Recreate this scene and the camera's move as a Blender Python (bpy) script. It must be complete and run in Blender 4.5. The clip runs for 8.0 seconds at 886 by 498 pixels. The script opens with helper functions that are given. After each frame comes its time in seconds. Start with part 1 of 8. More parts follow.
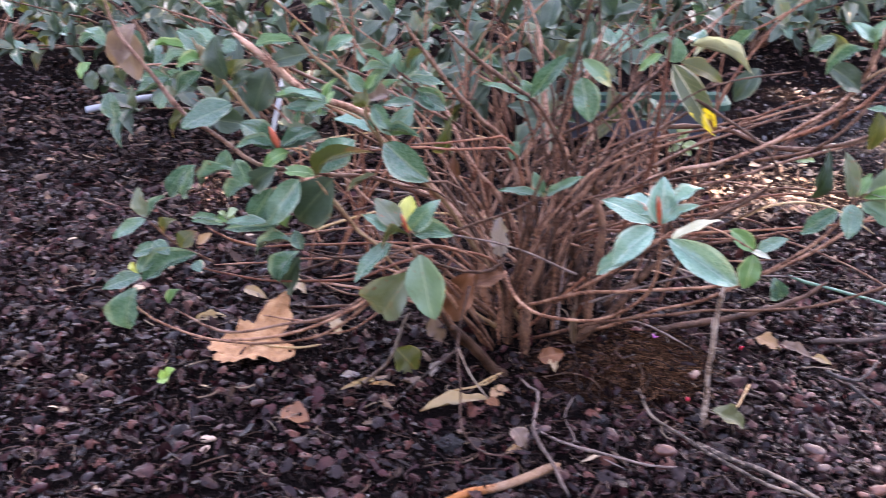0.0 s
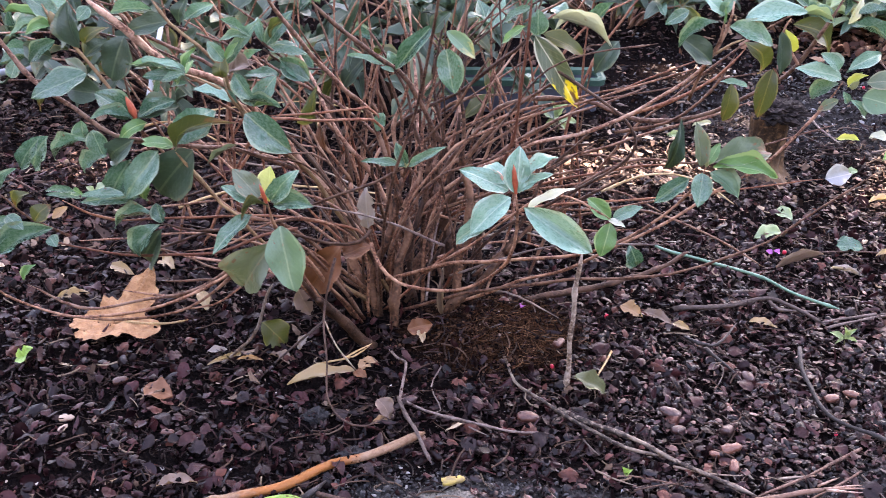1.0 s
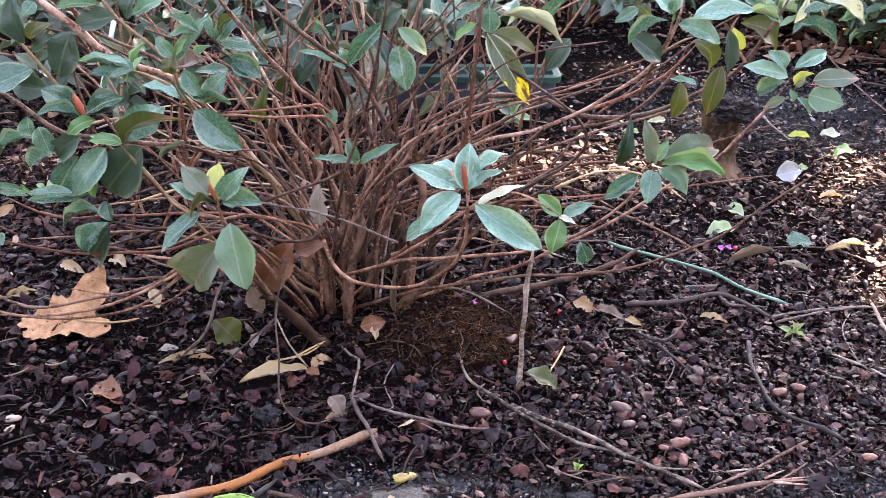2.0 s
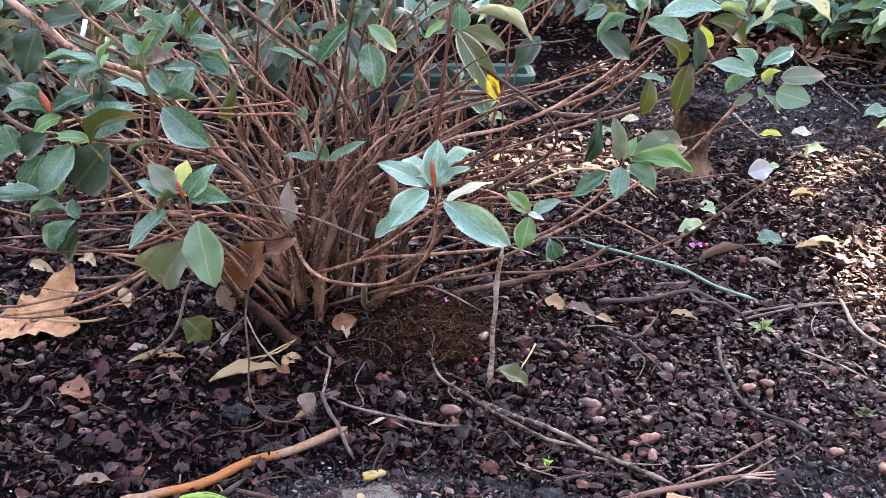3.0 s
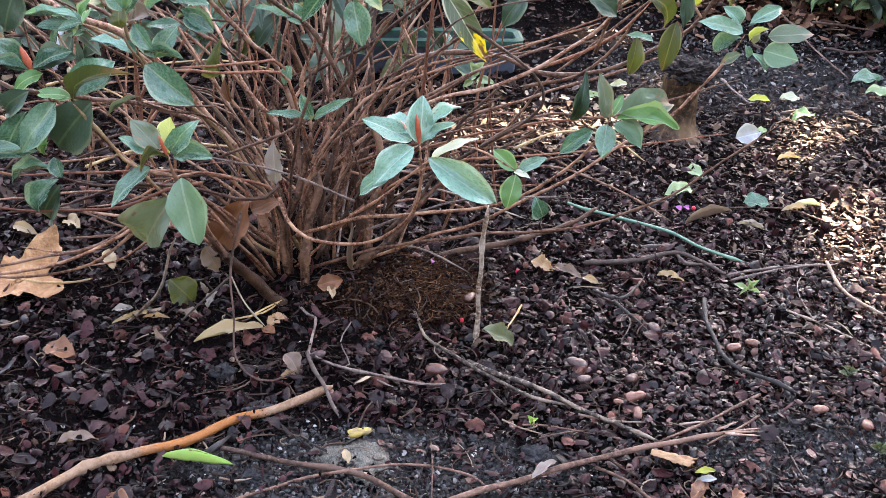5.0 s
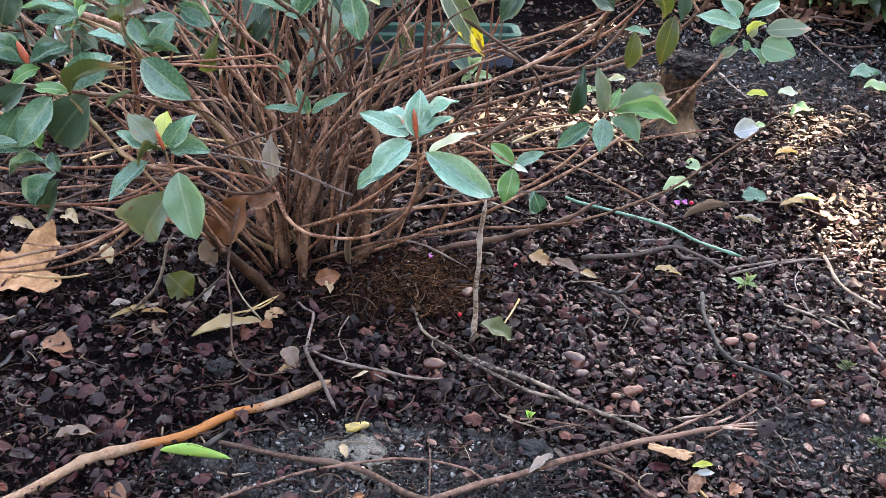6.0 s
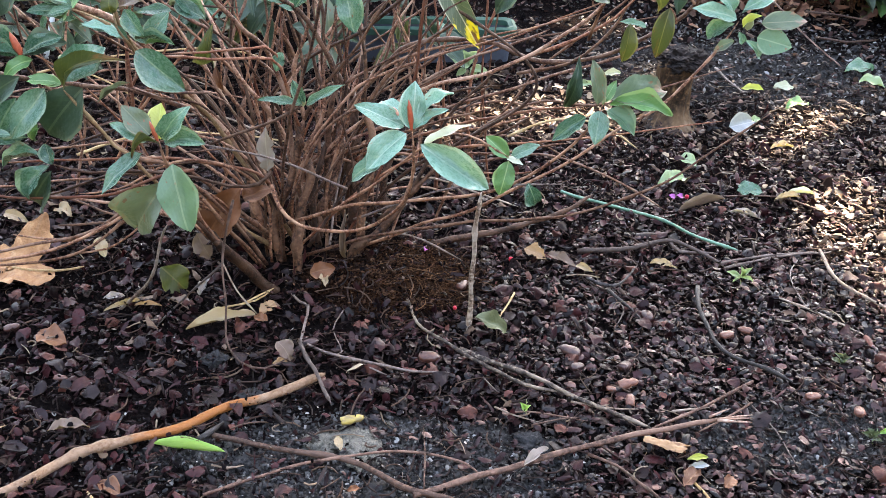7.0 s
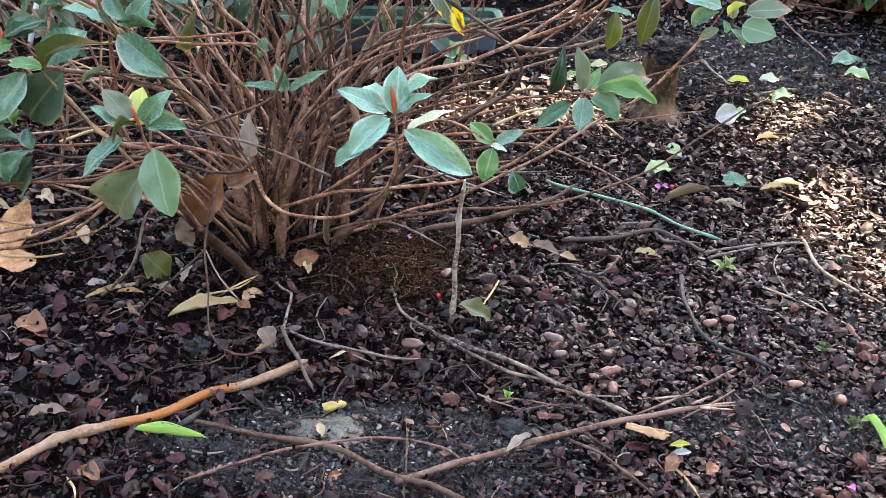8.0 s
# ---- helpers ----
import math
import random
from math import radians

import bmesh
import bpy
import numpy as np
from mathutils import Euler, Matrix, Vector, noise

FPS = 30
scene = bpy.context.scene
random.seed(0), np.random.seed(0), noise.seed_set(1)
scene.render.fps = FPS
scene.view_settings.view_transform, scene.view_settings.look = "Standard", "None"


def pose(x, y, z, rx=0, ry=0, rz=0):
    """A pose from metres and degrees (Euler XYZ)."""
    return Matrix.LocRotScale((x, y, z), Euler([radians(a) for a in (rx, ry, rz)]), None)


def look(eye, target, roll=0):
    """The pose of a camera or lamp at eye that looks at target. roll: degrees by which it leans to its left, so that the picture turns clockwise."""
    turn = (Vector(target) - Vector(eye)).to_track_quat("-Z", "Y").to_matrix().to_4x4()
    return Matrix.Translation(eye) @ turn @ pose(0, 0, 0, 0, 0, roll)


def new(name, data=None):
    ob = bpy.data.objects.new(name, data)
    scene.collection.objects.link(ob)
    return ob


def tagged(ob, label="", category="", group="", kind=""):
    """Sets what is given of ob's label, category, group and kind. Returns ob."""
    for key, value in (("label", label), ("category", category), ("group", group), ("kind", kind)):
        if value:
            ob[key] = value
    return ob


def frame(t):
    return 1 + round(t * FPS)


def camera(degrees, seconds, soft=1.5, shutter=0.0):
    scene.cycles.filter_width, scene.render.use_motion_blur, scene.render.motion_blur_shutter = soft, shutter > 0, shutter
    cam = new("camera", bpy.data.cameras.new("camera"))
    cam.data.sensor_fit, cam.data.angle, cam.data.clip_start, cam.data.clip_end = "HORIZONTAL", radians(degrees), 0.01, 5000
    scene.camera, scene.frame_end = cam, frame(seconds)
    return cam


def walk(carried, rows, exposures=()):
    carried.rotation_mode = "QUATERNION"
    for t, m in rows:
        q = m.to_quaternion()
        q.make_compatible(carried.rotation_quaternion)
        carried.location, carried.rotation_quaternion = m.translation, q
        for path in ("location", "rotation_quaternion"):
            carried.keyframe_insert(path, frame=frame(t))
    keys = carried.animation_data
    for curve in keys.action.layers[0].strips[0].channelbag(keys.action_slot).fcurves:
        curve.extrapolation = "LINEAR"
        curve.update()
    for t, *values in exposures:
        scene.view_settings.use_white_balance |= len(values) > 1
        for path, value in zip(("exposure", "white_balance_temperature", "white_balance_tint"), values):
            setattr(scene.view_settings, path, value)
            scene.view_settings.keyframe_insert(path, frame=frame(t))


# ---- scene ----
cam = camera(47.0, 8.0, 0.6, 0.5)
PATH = [
    (0, (-0.0681, 0.0024, 0.6606), (-0.3019, 1.2508, 0.0718), -2.07),
    (0.5, (-0.0371, 0.0028, 0.6537), (-0.1798, 1.2578, 0.0497), -0.81),
    (1, (-0.0287, 0.0042, 0.6521), (-0.1265, 1.2570, 0.0350), -0.01),
    (1.5, (-0.0232, 0.0045, 0.6531), (-0.0925, 1.2571, 0.0316), 0.46),
    (3, (-0.0056, 0.0032, 0.6489), (-0.0257, 1.2588, 0.0300), 1.17),
    (3.5, (-0.0025, 0.0027, 0.6456), (-0.0162, 1.2567, 0.0233), 1.22),
    (4, (-0.0014, 0.0022, 0.6418), (-0.0099, 1.2529, 0.0127), 1.30),
    (4.5, (-0.0015, 0.0002, 0.6346), (-0.0075, 1.2445, -0.0071), 1.45),
    (6, (0.0003, -0.0005, 0.6317), (-0.0028, 1.2364, -0.0241), 1.50),
    (6.5, (0.0000, 0.0000, 0.6300), (0.0000, 1.2361, -0.0273), 1.57),
    (7, (0.0007, 0.0002, 0.6272), (0.0041, 1.2348, -0.0330), 1.67),
    (7.5, (0.0015, 0.0003, 0.6226), (0.0099, 1.2333, -0.0405), 1.90),
    (8, (0.0062, -0.0013, 0.6183), (0.0255, 1.2303, -0.0472), 2.24),
]
walk(cam, [(t, look(eye, target, roll)) for t, eye, target, roll in PATH], [(0.0, 3.97, 8800, 37.0), (1.5, 3.96, 8950, 32.0), (3.0, 3.97, 9050, 28.0), (4.5, 3.97, 9150, 23.0), (6.0, 3.97, 9300, 16.0), (8.0, 3.97, 9300, 14.0)])

# ---- light ----
SUN_AZ, SUN_EL = 28.0, 46.0  # degrees clockwise from +y, above the horizon
TO_SUN = Vector((math.sin(radians(SUN_AZ)) * math.cos(radians(SUN_EL)), math.cos(radians(SUN_AZ)) * math.cos(radians(SUN_EL)), math.sin(radians(SUN_EL))))
world = bpy.data.worlds.new("sky")
world.use_nodes = True
scene.world = world
sky = world.node_tree.nodes.new("ShaderNodeTexSky")
sky.sky_type, sky.sun_disc = "NISHITA", False
sky.sun_elevation, sky.sun_rotation = radians(SUN_EL), radians(SUN_AZ)
background = world.node_tree.nodes["Background"]
world.node_tree.links.new(sky.outputs[0], background.inputs[0])
background.inputs[1].default_value = 0.15
sun_data = bpy.data.lights.new("sun", "SUN")
sun_data.energy, sun_data.angle, sun_data.color = 5.0, radians(0.55), (1.0, 0.94, 0.84)
sun = new("sun", sun_data)
sun.matrix_world = look(TO_SUN * 20, (0, 0, 0))


# ---- materials ----
class Mat:
    """A node material with short names for its nodes."""

    def __init__(self, name, rough=0.7, spec=0.4):
        self.m = bpy.data.materials.new(name)
        self.m.use_nodes = True
        self.t = self.m.node_tree
        self.b = self.t.nodes["Principled BSDF"]
        self.b.inputs["Roughness"].default_value = rough
        self.b.inputs["Specular IOR Level"].default_value = spec
        self.out = self.t.nodes["Material Output"]
        self.coord = self.node("ShaderNodeTexCoord")

    def node(self, kind, operation="", use_clamp=False, data_type="", blend_type="", gradient_type=""):
        n = self.t.nodes.new(kind)
        if data_type:
            n.data_type = data_type
        if blend_type:
            n.blend_type = blend_type
        if gradient_type:
            n.gradient_type = gradient_type
        if operation:
            n.operation = operation
        if use_clamp:
            n.use_clamp = True
        return n

    def link(self, a, b):
        self.t.links.new(a, b)

    def noise(self, scale, detail=4, rough=0.6, vec=None, dist=0.0):
        n = self.node("ShaderNodeTexNoise")
        n.inputs["Scale"].default_value, n.inputs["Detail"].default_value = scale, detail
        n.inputs["Roughness"].default_value, n.inputs["Distortion"].default_value = rough, dist
        self.link(vec or self.coord.outputs["Object"], n.inputs["Vector"])
        return n.outputs["Fac"]

    def ramp(self, fac, stops):
        n = self.node("ShaderNodeValToRGB")
        while len(n.color_ramp.elements) < len(stops):
            n.color_ramp.elements.new(0.5)
        for e, (p, c) in zip(n.color_ramp.elements, stops):
            e.position, e.color = p, (*c, 1) if len(c) == 3 else c
        self.link(fac, n.inputs[0])
        return n.outputs["Color"]

    def math(self, op, a, b=0.0, clamp=False):
        n = self.node("ShaderNodeMath", operation=op, use_clamp=clamp)
        for i, v in enumerate((a, b)):
            if isinstance(v, (int, float)):
                n.inputs[i].default_value = v
            else:
                self.link(v, n.inputs[i])
        return n.outputs[0]

    def mix(self, fac, a, b, blend="MIX"):
        n = self.node("ShaderNodeMix", data_type="RGBA", blend_type=blend)
        for i, v in ((0, fac), (6, a), (7, b)):
            if isinstance(v, (int, float)):
                n.inputs[i].default_value = v
            elif isinstance(v, tuple):
                n.inputs[i].default_value = (*v, 1)
            else:
                self.link(v, n.inputs[i])
        return n.outputs[2]

    def bump(self, height, strength, distance):
        n = self.node("ShaderNodeBump")
        n.inputs["Strength"].default_value, n.inputs["Distance"].default_value = strength, distance
        self.link(height, n.inputs["Height"])
        self.link(n.outputs[0], self.b.inputs["Normal"])
        return n.outputs[0]

    def color(self, c):
        self.link(c, self.b.inputs["Base Color"])


def rnd_object(m):
    return m.node("ShaderNodeObjectInfo").outputs["Random"]


def rnd_island(m):
    return m.node("ShaderNodeNewGeometry").outputs["Random Per Island"]


def leaf_material(name, dark, light, rib, rough=0.42, through_light=0.25, spots=0.0, second=None):
    """A glossy leaf: its length runs along local x from 0 to 1. second: a colour that takes over towards the tip in blotches."""
    m = Mat(name, rough, 0.55)
    sep = m.node("ShaderNodeSeparateXYZ")
    m.link(m.coord.outputs["Object"], sep.inputs[0])
    side = m.math("ABSOLUTE", sep.outputs["Y"])
    shift = m.node("ShaderNodeVectorMath", operation="ADD")
    m.link(m.coord.outputs["Object"], shift.inputs[0])
    m.link(rnd_object(m), shift.inputs[1])
    blotch = m.noise(1.7, 2, vec=shift.outputs[0])
    fine = m.noise(16, 5, vec=shift.outputs[0])
    base = m.mix(m.math("ADD", m.math("MULTIPLY", fine, 0.14), m.math("MULTIPLY", blotch, 0.86)), dark, light)
    base = m.mix(m.math("MULTIPLY", rnd_object(m), 0.8), base, dark)
    if second:
        edge = m.math("ADD", sep.outputs["X"], m.math("MULTIPLY", m.math("SUBTRACT", m.noise(4, 3, vec=shift.outputs[0]), 0.5), 1.1))
        for lo, hi, col in second:
            on = m.ramp(edge, [(lo, (0, 0, 0)), (hi, (1, 1, 1))])
            base = m.mix(on, base, col)
    if spots:
        on = m.ramp(m.noise(5.5, 3, vec=shift.outputs[0]), [(0.72 - spots, (0, 0, 0)), (0.75 - spots, (1, 1, 1))])
        base = m.mix(m.math("MULTIPLY", on, 0.85), base, (0.16, 0.075, 0.04))
    veins = m.math("SINE", m.math("MULTIPLY", m.math("SUBTRACT", sep.outputs["X"], m.math("MULTIPLY", side, 0.55)), 62.0))
    vein_on = m.math("GREATER_THAN", veins, 0.9)
    base = m.mix(m.math("MULTIPLY", vein_on, 0.06), base, rib)
    worn = m.math("ADD", m.math("MULTIPLY", side, 0.5), m.noise(7.5, 4, vec=shift.outputs[0]))
    base = m.mix(m.ramp(worn, [(0.84, (0, 0, 0)), (0.88, (0.9, 0.9, 0.9))]), base, (0.12, 0.06, 0.03))
    wide = m.math("POWER", m.math("SINE", m.math("MULTIPLY", m.math("POWER", sep.outputs["X"], 0.95), math.pi)), 0.72)
    margin = m.ramp(m.math("DIVIDE", side, m.math("ADD", m.math("MULTIPLY", wide, 0.5), 0.012)), [(0.88, (0, 0, 0)), (0.97, (0.45, 0.45, 0.45))])
    base = m.mix(margin, base, rib)
    mid = m.math("LESS_THAN", side, 0.022)
    base = m.mix(m.math("MULTIPLY", mid, 0.38), base, rib)
    m.color(base)
    m.link(m.ramp(fine, [(0.3, (rough - 0.1,) * 3), (0.7, (rough + 0.15,) * 3)]), m.b.inputs["Roughness"])
    m.bump(m.math("ADD", m.math("MULTIPLY", veins, 0.012), m.math("ADD", m.math("MULTIPLY", fine, 0.14), m.math("MULTIPLY", m.noise(4, 2, vec=shift.outputs[0]), 0.8))), 0.2, 0.012)
    tr = m.node("ShaderNodeBsdfTranslucent")
    m.link(m.mix(1.0, base, (1.0, 1.0, 0.55), "MULTIPLY"), tr.inputs[0])
    mx = m.node("ShaderNodeMixShader")
    mx.inputs[0].default_value = through_light
    m.link(m.b.outputs[0], mx.inputs[1])
    m.link(tr.outputs[0], mx.inputs[2])
    m.link(mx.outputs[0], m.out.inputs[0])
    return m.m


RIB = (0.24, 0.32, 0.22)
leaf_green = leaf_material("leaf_green", (0.018, 0.068, 0.043), (0.13, 0.265, 0.19), RIB, rough=0.25, spots=0.02)
leaf_glaucous = leaf_material("leaf_glaucous", (0.08, 0.195, 0.145), (0.23, 0.4, 0.325), (0.4, 0.5, 0.42), rough=0.27, spots=0.01, through_light=0.12)
leaf_fresh = leaf_material("leaf_fresh", (0.05, 0.145, 0.048), (0.12, 0.26, 0.1), (0.34, 0.44, 0.22), through_light=0.2)
# darkened leaf green: shade among inner and rear leaves is put into the colour
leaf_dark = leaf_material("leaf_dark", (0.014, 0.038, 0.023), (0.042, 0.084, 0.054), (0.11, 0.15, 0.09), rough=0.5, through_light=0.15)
leaf_olive = leaf_material("leaf_olive", (0.03, 0.045, 0.014), (0.1, 0.11, 0.035), (0.2, 0.18, 0.07), through_light=0.45, spots=0.04, second=[(0.8, 1.0, (0.14, 0.06, 0.02))])
leaf_old = leaf_material("leaf_old", (0.06, 0.09, 0.055), (0.125, 0.155, 0.1), (0.22, 0.22, 0.14), spots=0.1)
leaf_spotted = leaf_material("leaf_spotted", (0.055, 0.13, 0.075), (0.12, 0.22, 0.135), RIB, spots=0.06)
leaf_yellow = leaf_material("leaf_yellow", (0.3, 0.34, 0.07), (0.48, 0.5, 0.14), (0.55, 0.55, 0.25), through_light=0.4)
leaf_yellowing = leaf_material("leaf_yellowing", (0.035, 0.055, 0.02), (0.08, 0.1, 0.04), (0.6, 0.55, 0.4), through_light=0.22,
                               second=[(0.66, 0.74, (0.62, 0.47, 0.02)), (0.92, 1.0, (0.13, 0.06, 0.025))])
leaf_pale = leaf_material("leaf_pale", (0.3, 0.33, 0.25), (0.52, 0.54, 0.45), (0.6, 0.58, 0.45), through_light=0.3, spots=0.05)
leaf_turning = leaf_material("leaf_turning", (0.06, 0.14, 0.085), (0.14, 0.26, 0.17), RIB, spots=0.03, second=[(0.62, 0.8, (0.3, 0.3, 0.14))])
leaf_mossy = leaf_material("leaf_mossy", (0.055, 0.066, 0.03), (0.125, 0.135, 0.068), (0.2, 0.2, 0.1), spots=0.05, through_light=0.12)
leaf_pinkish = leaf_material("leaf_pinkish", (0.06, 0.1, 0.065), (0.15, 0.2, 0.14), (0.3, 0.28, 0.2), spots=0.06, second=[(0.75, 0.95, (0.26, 0.13, 0.1))])
leaf_brown = leaf_material("leaf_brown", (0.11, 0.07, 0.055), (0.22, 0.15, 0.12), (0.26, 0.19, 0.14), rough=0.6)
leaf_tan = leaf_material("leaf_tan", (0.26, 0.15, 0.08), (0.42, 0.27, 0.16), (0.45, 0.3, 0.2), rough=0.65, spots=0.04)
leaf_straw = leaf_material("leaf_straw", (0.29, 0.2, 0.12), (0.46, 0.36, 0.24), (0.5, 0.4, 0.26), rough=0.65, spots=0.06)
leaf_rust = leaf_material("leaf_rust", (0.075, 0.024, 0.009), (0.19, 0.066, 0.023), (0.22, 0.1, 0.045), rough=0.6, through_light=0.1)
leaf_grey = leaf_material("leaf_grey", (0.22, 0.18, 0.17), (0.34, 0.29, 0.27), (0.36, 0.31, 0.28), rough=0.7)
leaf_mint = leaf_material("leaf_mint", (0.16, 0.25, 0.12), (0.32, 0.42, 0.26), (0.42, 0.5, 0.34), rough=0.45, through_light=0.3, spots=0.03)
leaf_willow = leaf_material("leaf_willow", (0.2, 0.38, 0.1), (0.34, 0.54, 0.2), (0.4, 0.6, 0.25), rough=0.4, through_light=0.3)


def bark_material(name, dark, mid, light, rough=0.58, scale=330, second=None):
    """Bark with lengthwise grain, lenticels and a little lichen. second: (start, end, colour) of a peeled stretch along x."""
    m = Mat(name, rough, 0.2)
    grain = m.noise(scale, 5, 0.65)
    patch = m.noise(scale * 0.14, 3)
    c = m.ramp(grain, [(0.34, dark), (0.52, mid), (0.68, light)])
    c = m.mix(m.ramp(patch, [(0.45, (0, 0, 0)), (0.62, (0.7, 0.7, 0.7))]), c, light)
    c = m.mix(m.math("MULTIPLY", m.math("POWER", rnd_object(m), 1.5), 0.85), c, dark)
    if second:
        lo, hi, col = second
        sep = m.node("ShaderNodeSeparateXYZ")
        m.link(m.coord.outputs["Object"], sep.inputs[0])
        x = m.math("ADD", sep.outputs["X"], m.math("MULTIPLY", m.math("SUBTRACT", m.noise(40, 3), 0.5), 0.09))
        peel = m.ramp(m.math("DIVIDE", m.math("SUBTRACT", x, lo), hi - lo), [(0.0, (0, 0, 0)), (0.12, (1, 1, 1)), (0.85, (1, 1, 1)), (1.0, (0, 0, 0))])
        c = m.mix(peel, c, m.mix(grain, col, tuple(v * 1.7 for v in col)))
    m.color(c)
    m.bump(m.math("ADD", grain, m.math("MULTIPLY", m.noise(scale * 3, 3), 0.5)), 0.9, 0.0012)
    return m.m


bark = bark_material("bark", (0.012, 0.005, 0.0032), (0.15, 0.058, 0.033), (0.4, 0.215, 0.14))
bark_pink = bark_material("bark_pink", (0.02, 0.008, 0.0055), (0.21, 0.09, 0.057), (0.48, 0.29, 0.21))
# darker copies of bark: the shade at the shrub's foot is in their colour
bark_dark = bark_material("bark_dark", (0.008, 0.0035, 0.0024), (0.07, 0.029, 0.018), (0.24, 0.125, 0.083))
bark_foot_shade = bark_material("bark_foot_shade", (0.004, 0.0018, 0.0012), (0.062, 0.025, 0.014), (0.2, 0.1, 0.06), scale=210)
bark_red = bark_material("bark_red", (0.07, 0.02, 0.011), (0.2, 0.07, 0.04), (0.36, 0.18, 0.11))
bark_young = bark_material("bark_young", (0.09, 0.05, 0.025), (0.2, 0.115, 0.06), (0.3, 0.2, 0.11))
twig_grey = bark_material("twig_grey", (0.04, 0.028, 0.025), (0.12, 0.085, 0.075), (0.26, 0.2, 0.18))
twig_pale = bark_material("twig_pale", (0.15, 0.1, 0.075), (0.3, 0.22, 0.17), (0.46, 0.38, 0.31))
twig_brown = bark_material("twig_brown", (0.014, 0.008, 0.006), (0.085, 0.042, 0.031), (0.2, 0.115, 0.088), scale=240)
twig_black = bark_material("twig_black", (0.014, 0.012, 0.012), (0.035, 0.03, 0.03), (0.09, 0.08, 0.08))
twig_stake = bark_material("twig_stake", (0.03, 0.017, 0.012), (0.24, 0.165, 0.125), (0.6, 0.5, 0.43), scale=260)
twig_splint = bark_material("twig_splint", (0.2, 0.11, 0.08), (0.36, 0.23, 0.18), (0.5, 0.36, 0.3))
straw = bark_material("straw", (0.25, 0.14, 0.06), (0.42, 0.27, 0.13), (0.55, 0.42, 0.25))
twig_weathered = bark_material("twig_weathered", (0.01, 0.008, 0.007), (0.045, 0.032, 0.027), (0.3, 0.23, 0.18), scale=230)
stick_orange = bark_material("stick_orange", (0.13, 0.068, 0.04), (0.36, 0.22, 0.145), (0.52, 0.37, 0.275), second=(-0.29, -0.165, (0.19, 0.066, 0.02)), rough=0.4)
wood_stump = bark_material("wood_stump", (0.005, 0.0025, 0.0016), (0.036, 0.018, 0.009), (0.16, 0.09, 0.046), scale=120)
wood_char = bark_material("wood_char", (0.003, 0.002, 0.002), (0.01, 0.007, 0.007), (0.035, 0.025, 0.022), rough=0.9, scale=90)


def plain_material(name, dark, light, rough, scale=60, bump=0.3, spec=0.4):
    m = Mat(name, rough, spec)
    n = m.noise(scale, 5)
    m.color(m.mix(m.math("MULTIPLY", rnd_object(m), 0.4), m.ramp(n, [(0.3, dark), (0.7, light)]), dark))
    m.bump(n, bump, 0.002)
    return m.m


bud_red = plain_material("bud_red", (0.22, 0.035, 0.015), (0.45, 0.09, 0.04), 0.5, 300)
bud_pink = plain_material("bud_pink", (0.5, 0.2, 0.15), (0.65, 0.32, 0.25), 0.5, 200)
hose_green = plain_material("hose_green", (0.05, 0.13, 0.09), (0.12, 0.25, 0.18), 0.4, 90)
berry_red = plain_material("berry_red", (0.4, 0.01, 0.03), (0.6, 0.03, 0.06), 0.3, 200)
petal_pink = plain_material("petal_pink", (0.22, 0.035, 0.18), (0.36, 0.1, 0.31), 0.6, 200)
nut_brown = plain_material("nut_brown", (0.03, 0.01, 0.008), (0.1, 0.036, 0.026), 0.34, 4, 0.5)
nut_pink = plain_material("nut_pink", (0.065, 0.022, 0.016), (0.2, 0.08, 0.054), 0.36, 5, 0.5)
nut_plum = plain_material("nut_plum", (0.025, 0.011, 0.011), (0.07, 0.032, 0.029), 0.38, 4, 0.5)
nut_yellow = plain_material("nut_yellow", (0.08, 0.06, 0.045), (0.4, 0.29, 0.06), 0.45, 2.6, 0.5)
stone_pale = plain_material("stone_pale", (0.012, 0.012, 0.011), (0.22, 0.205, 0.175), 0.95, 30, 1.0)
clod_dark = plain_material("clod_dark", (0.005, 0.005, 0.006), (0.024, 0.024, 0.027), 0.9, 9, 1.0)
tub_grey = plain_material("tub_grey", (0.03, 0.038, 0.054), (0.058, 0.07, 0.094), 0.5, 30, 0.1)
tub_rim = plain_material("tub_rim", (0.02, 0.06, 0.046), (0.042, 0.1, 0.078), 0.65, 30, 0.1, 0.15)
pipe_grey = plain_material("pipe_grey", (0.2, 0.23, 0.27), (0.32, 0.36, 0.4), 0.5, 30, 0.1)
marker_white = plain_material("marker_white", (0.6, 0.66, 0.7), (0.8, 0.84, 0.86), 0.5, 30, 0.1)

# the soil: dark humus with pale grains, grey sandy stretches and a peaty brown mound; humus blackened for shaded gaps
soil_m = Mat("soil", 1.0, 0.0)
s_fine, s_mid, s_big = soil_m.noise(260, 5, 0.7), soil_m.noise(45, 4), soil_m.noise(3.5, 4)
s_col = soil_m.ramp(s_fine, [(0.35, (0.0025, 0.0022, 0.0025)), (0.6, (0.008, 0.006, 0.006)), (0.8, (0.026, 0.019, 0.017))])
sep = soil_m.node("ShaderNodeSeparateXYZ")
soil_m.link(soil_m.coord.outputs["Object"], sep.inputs[0])


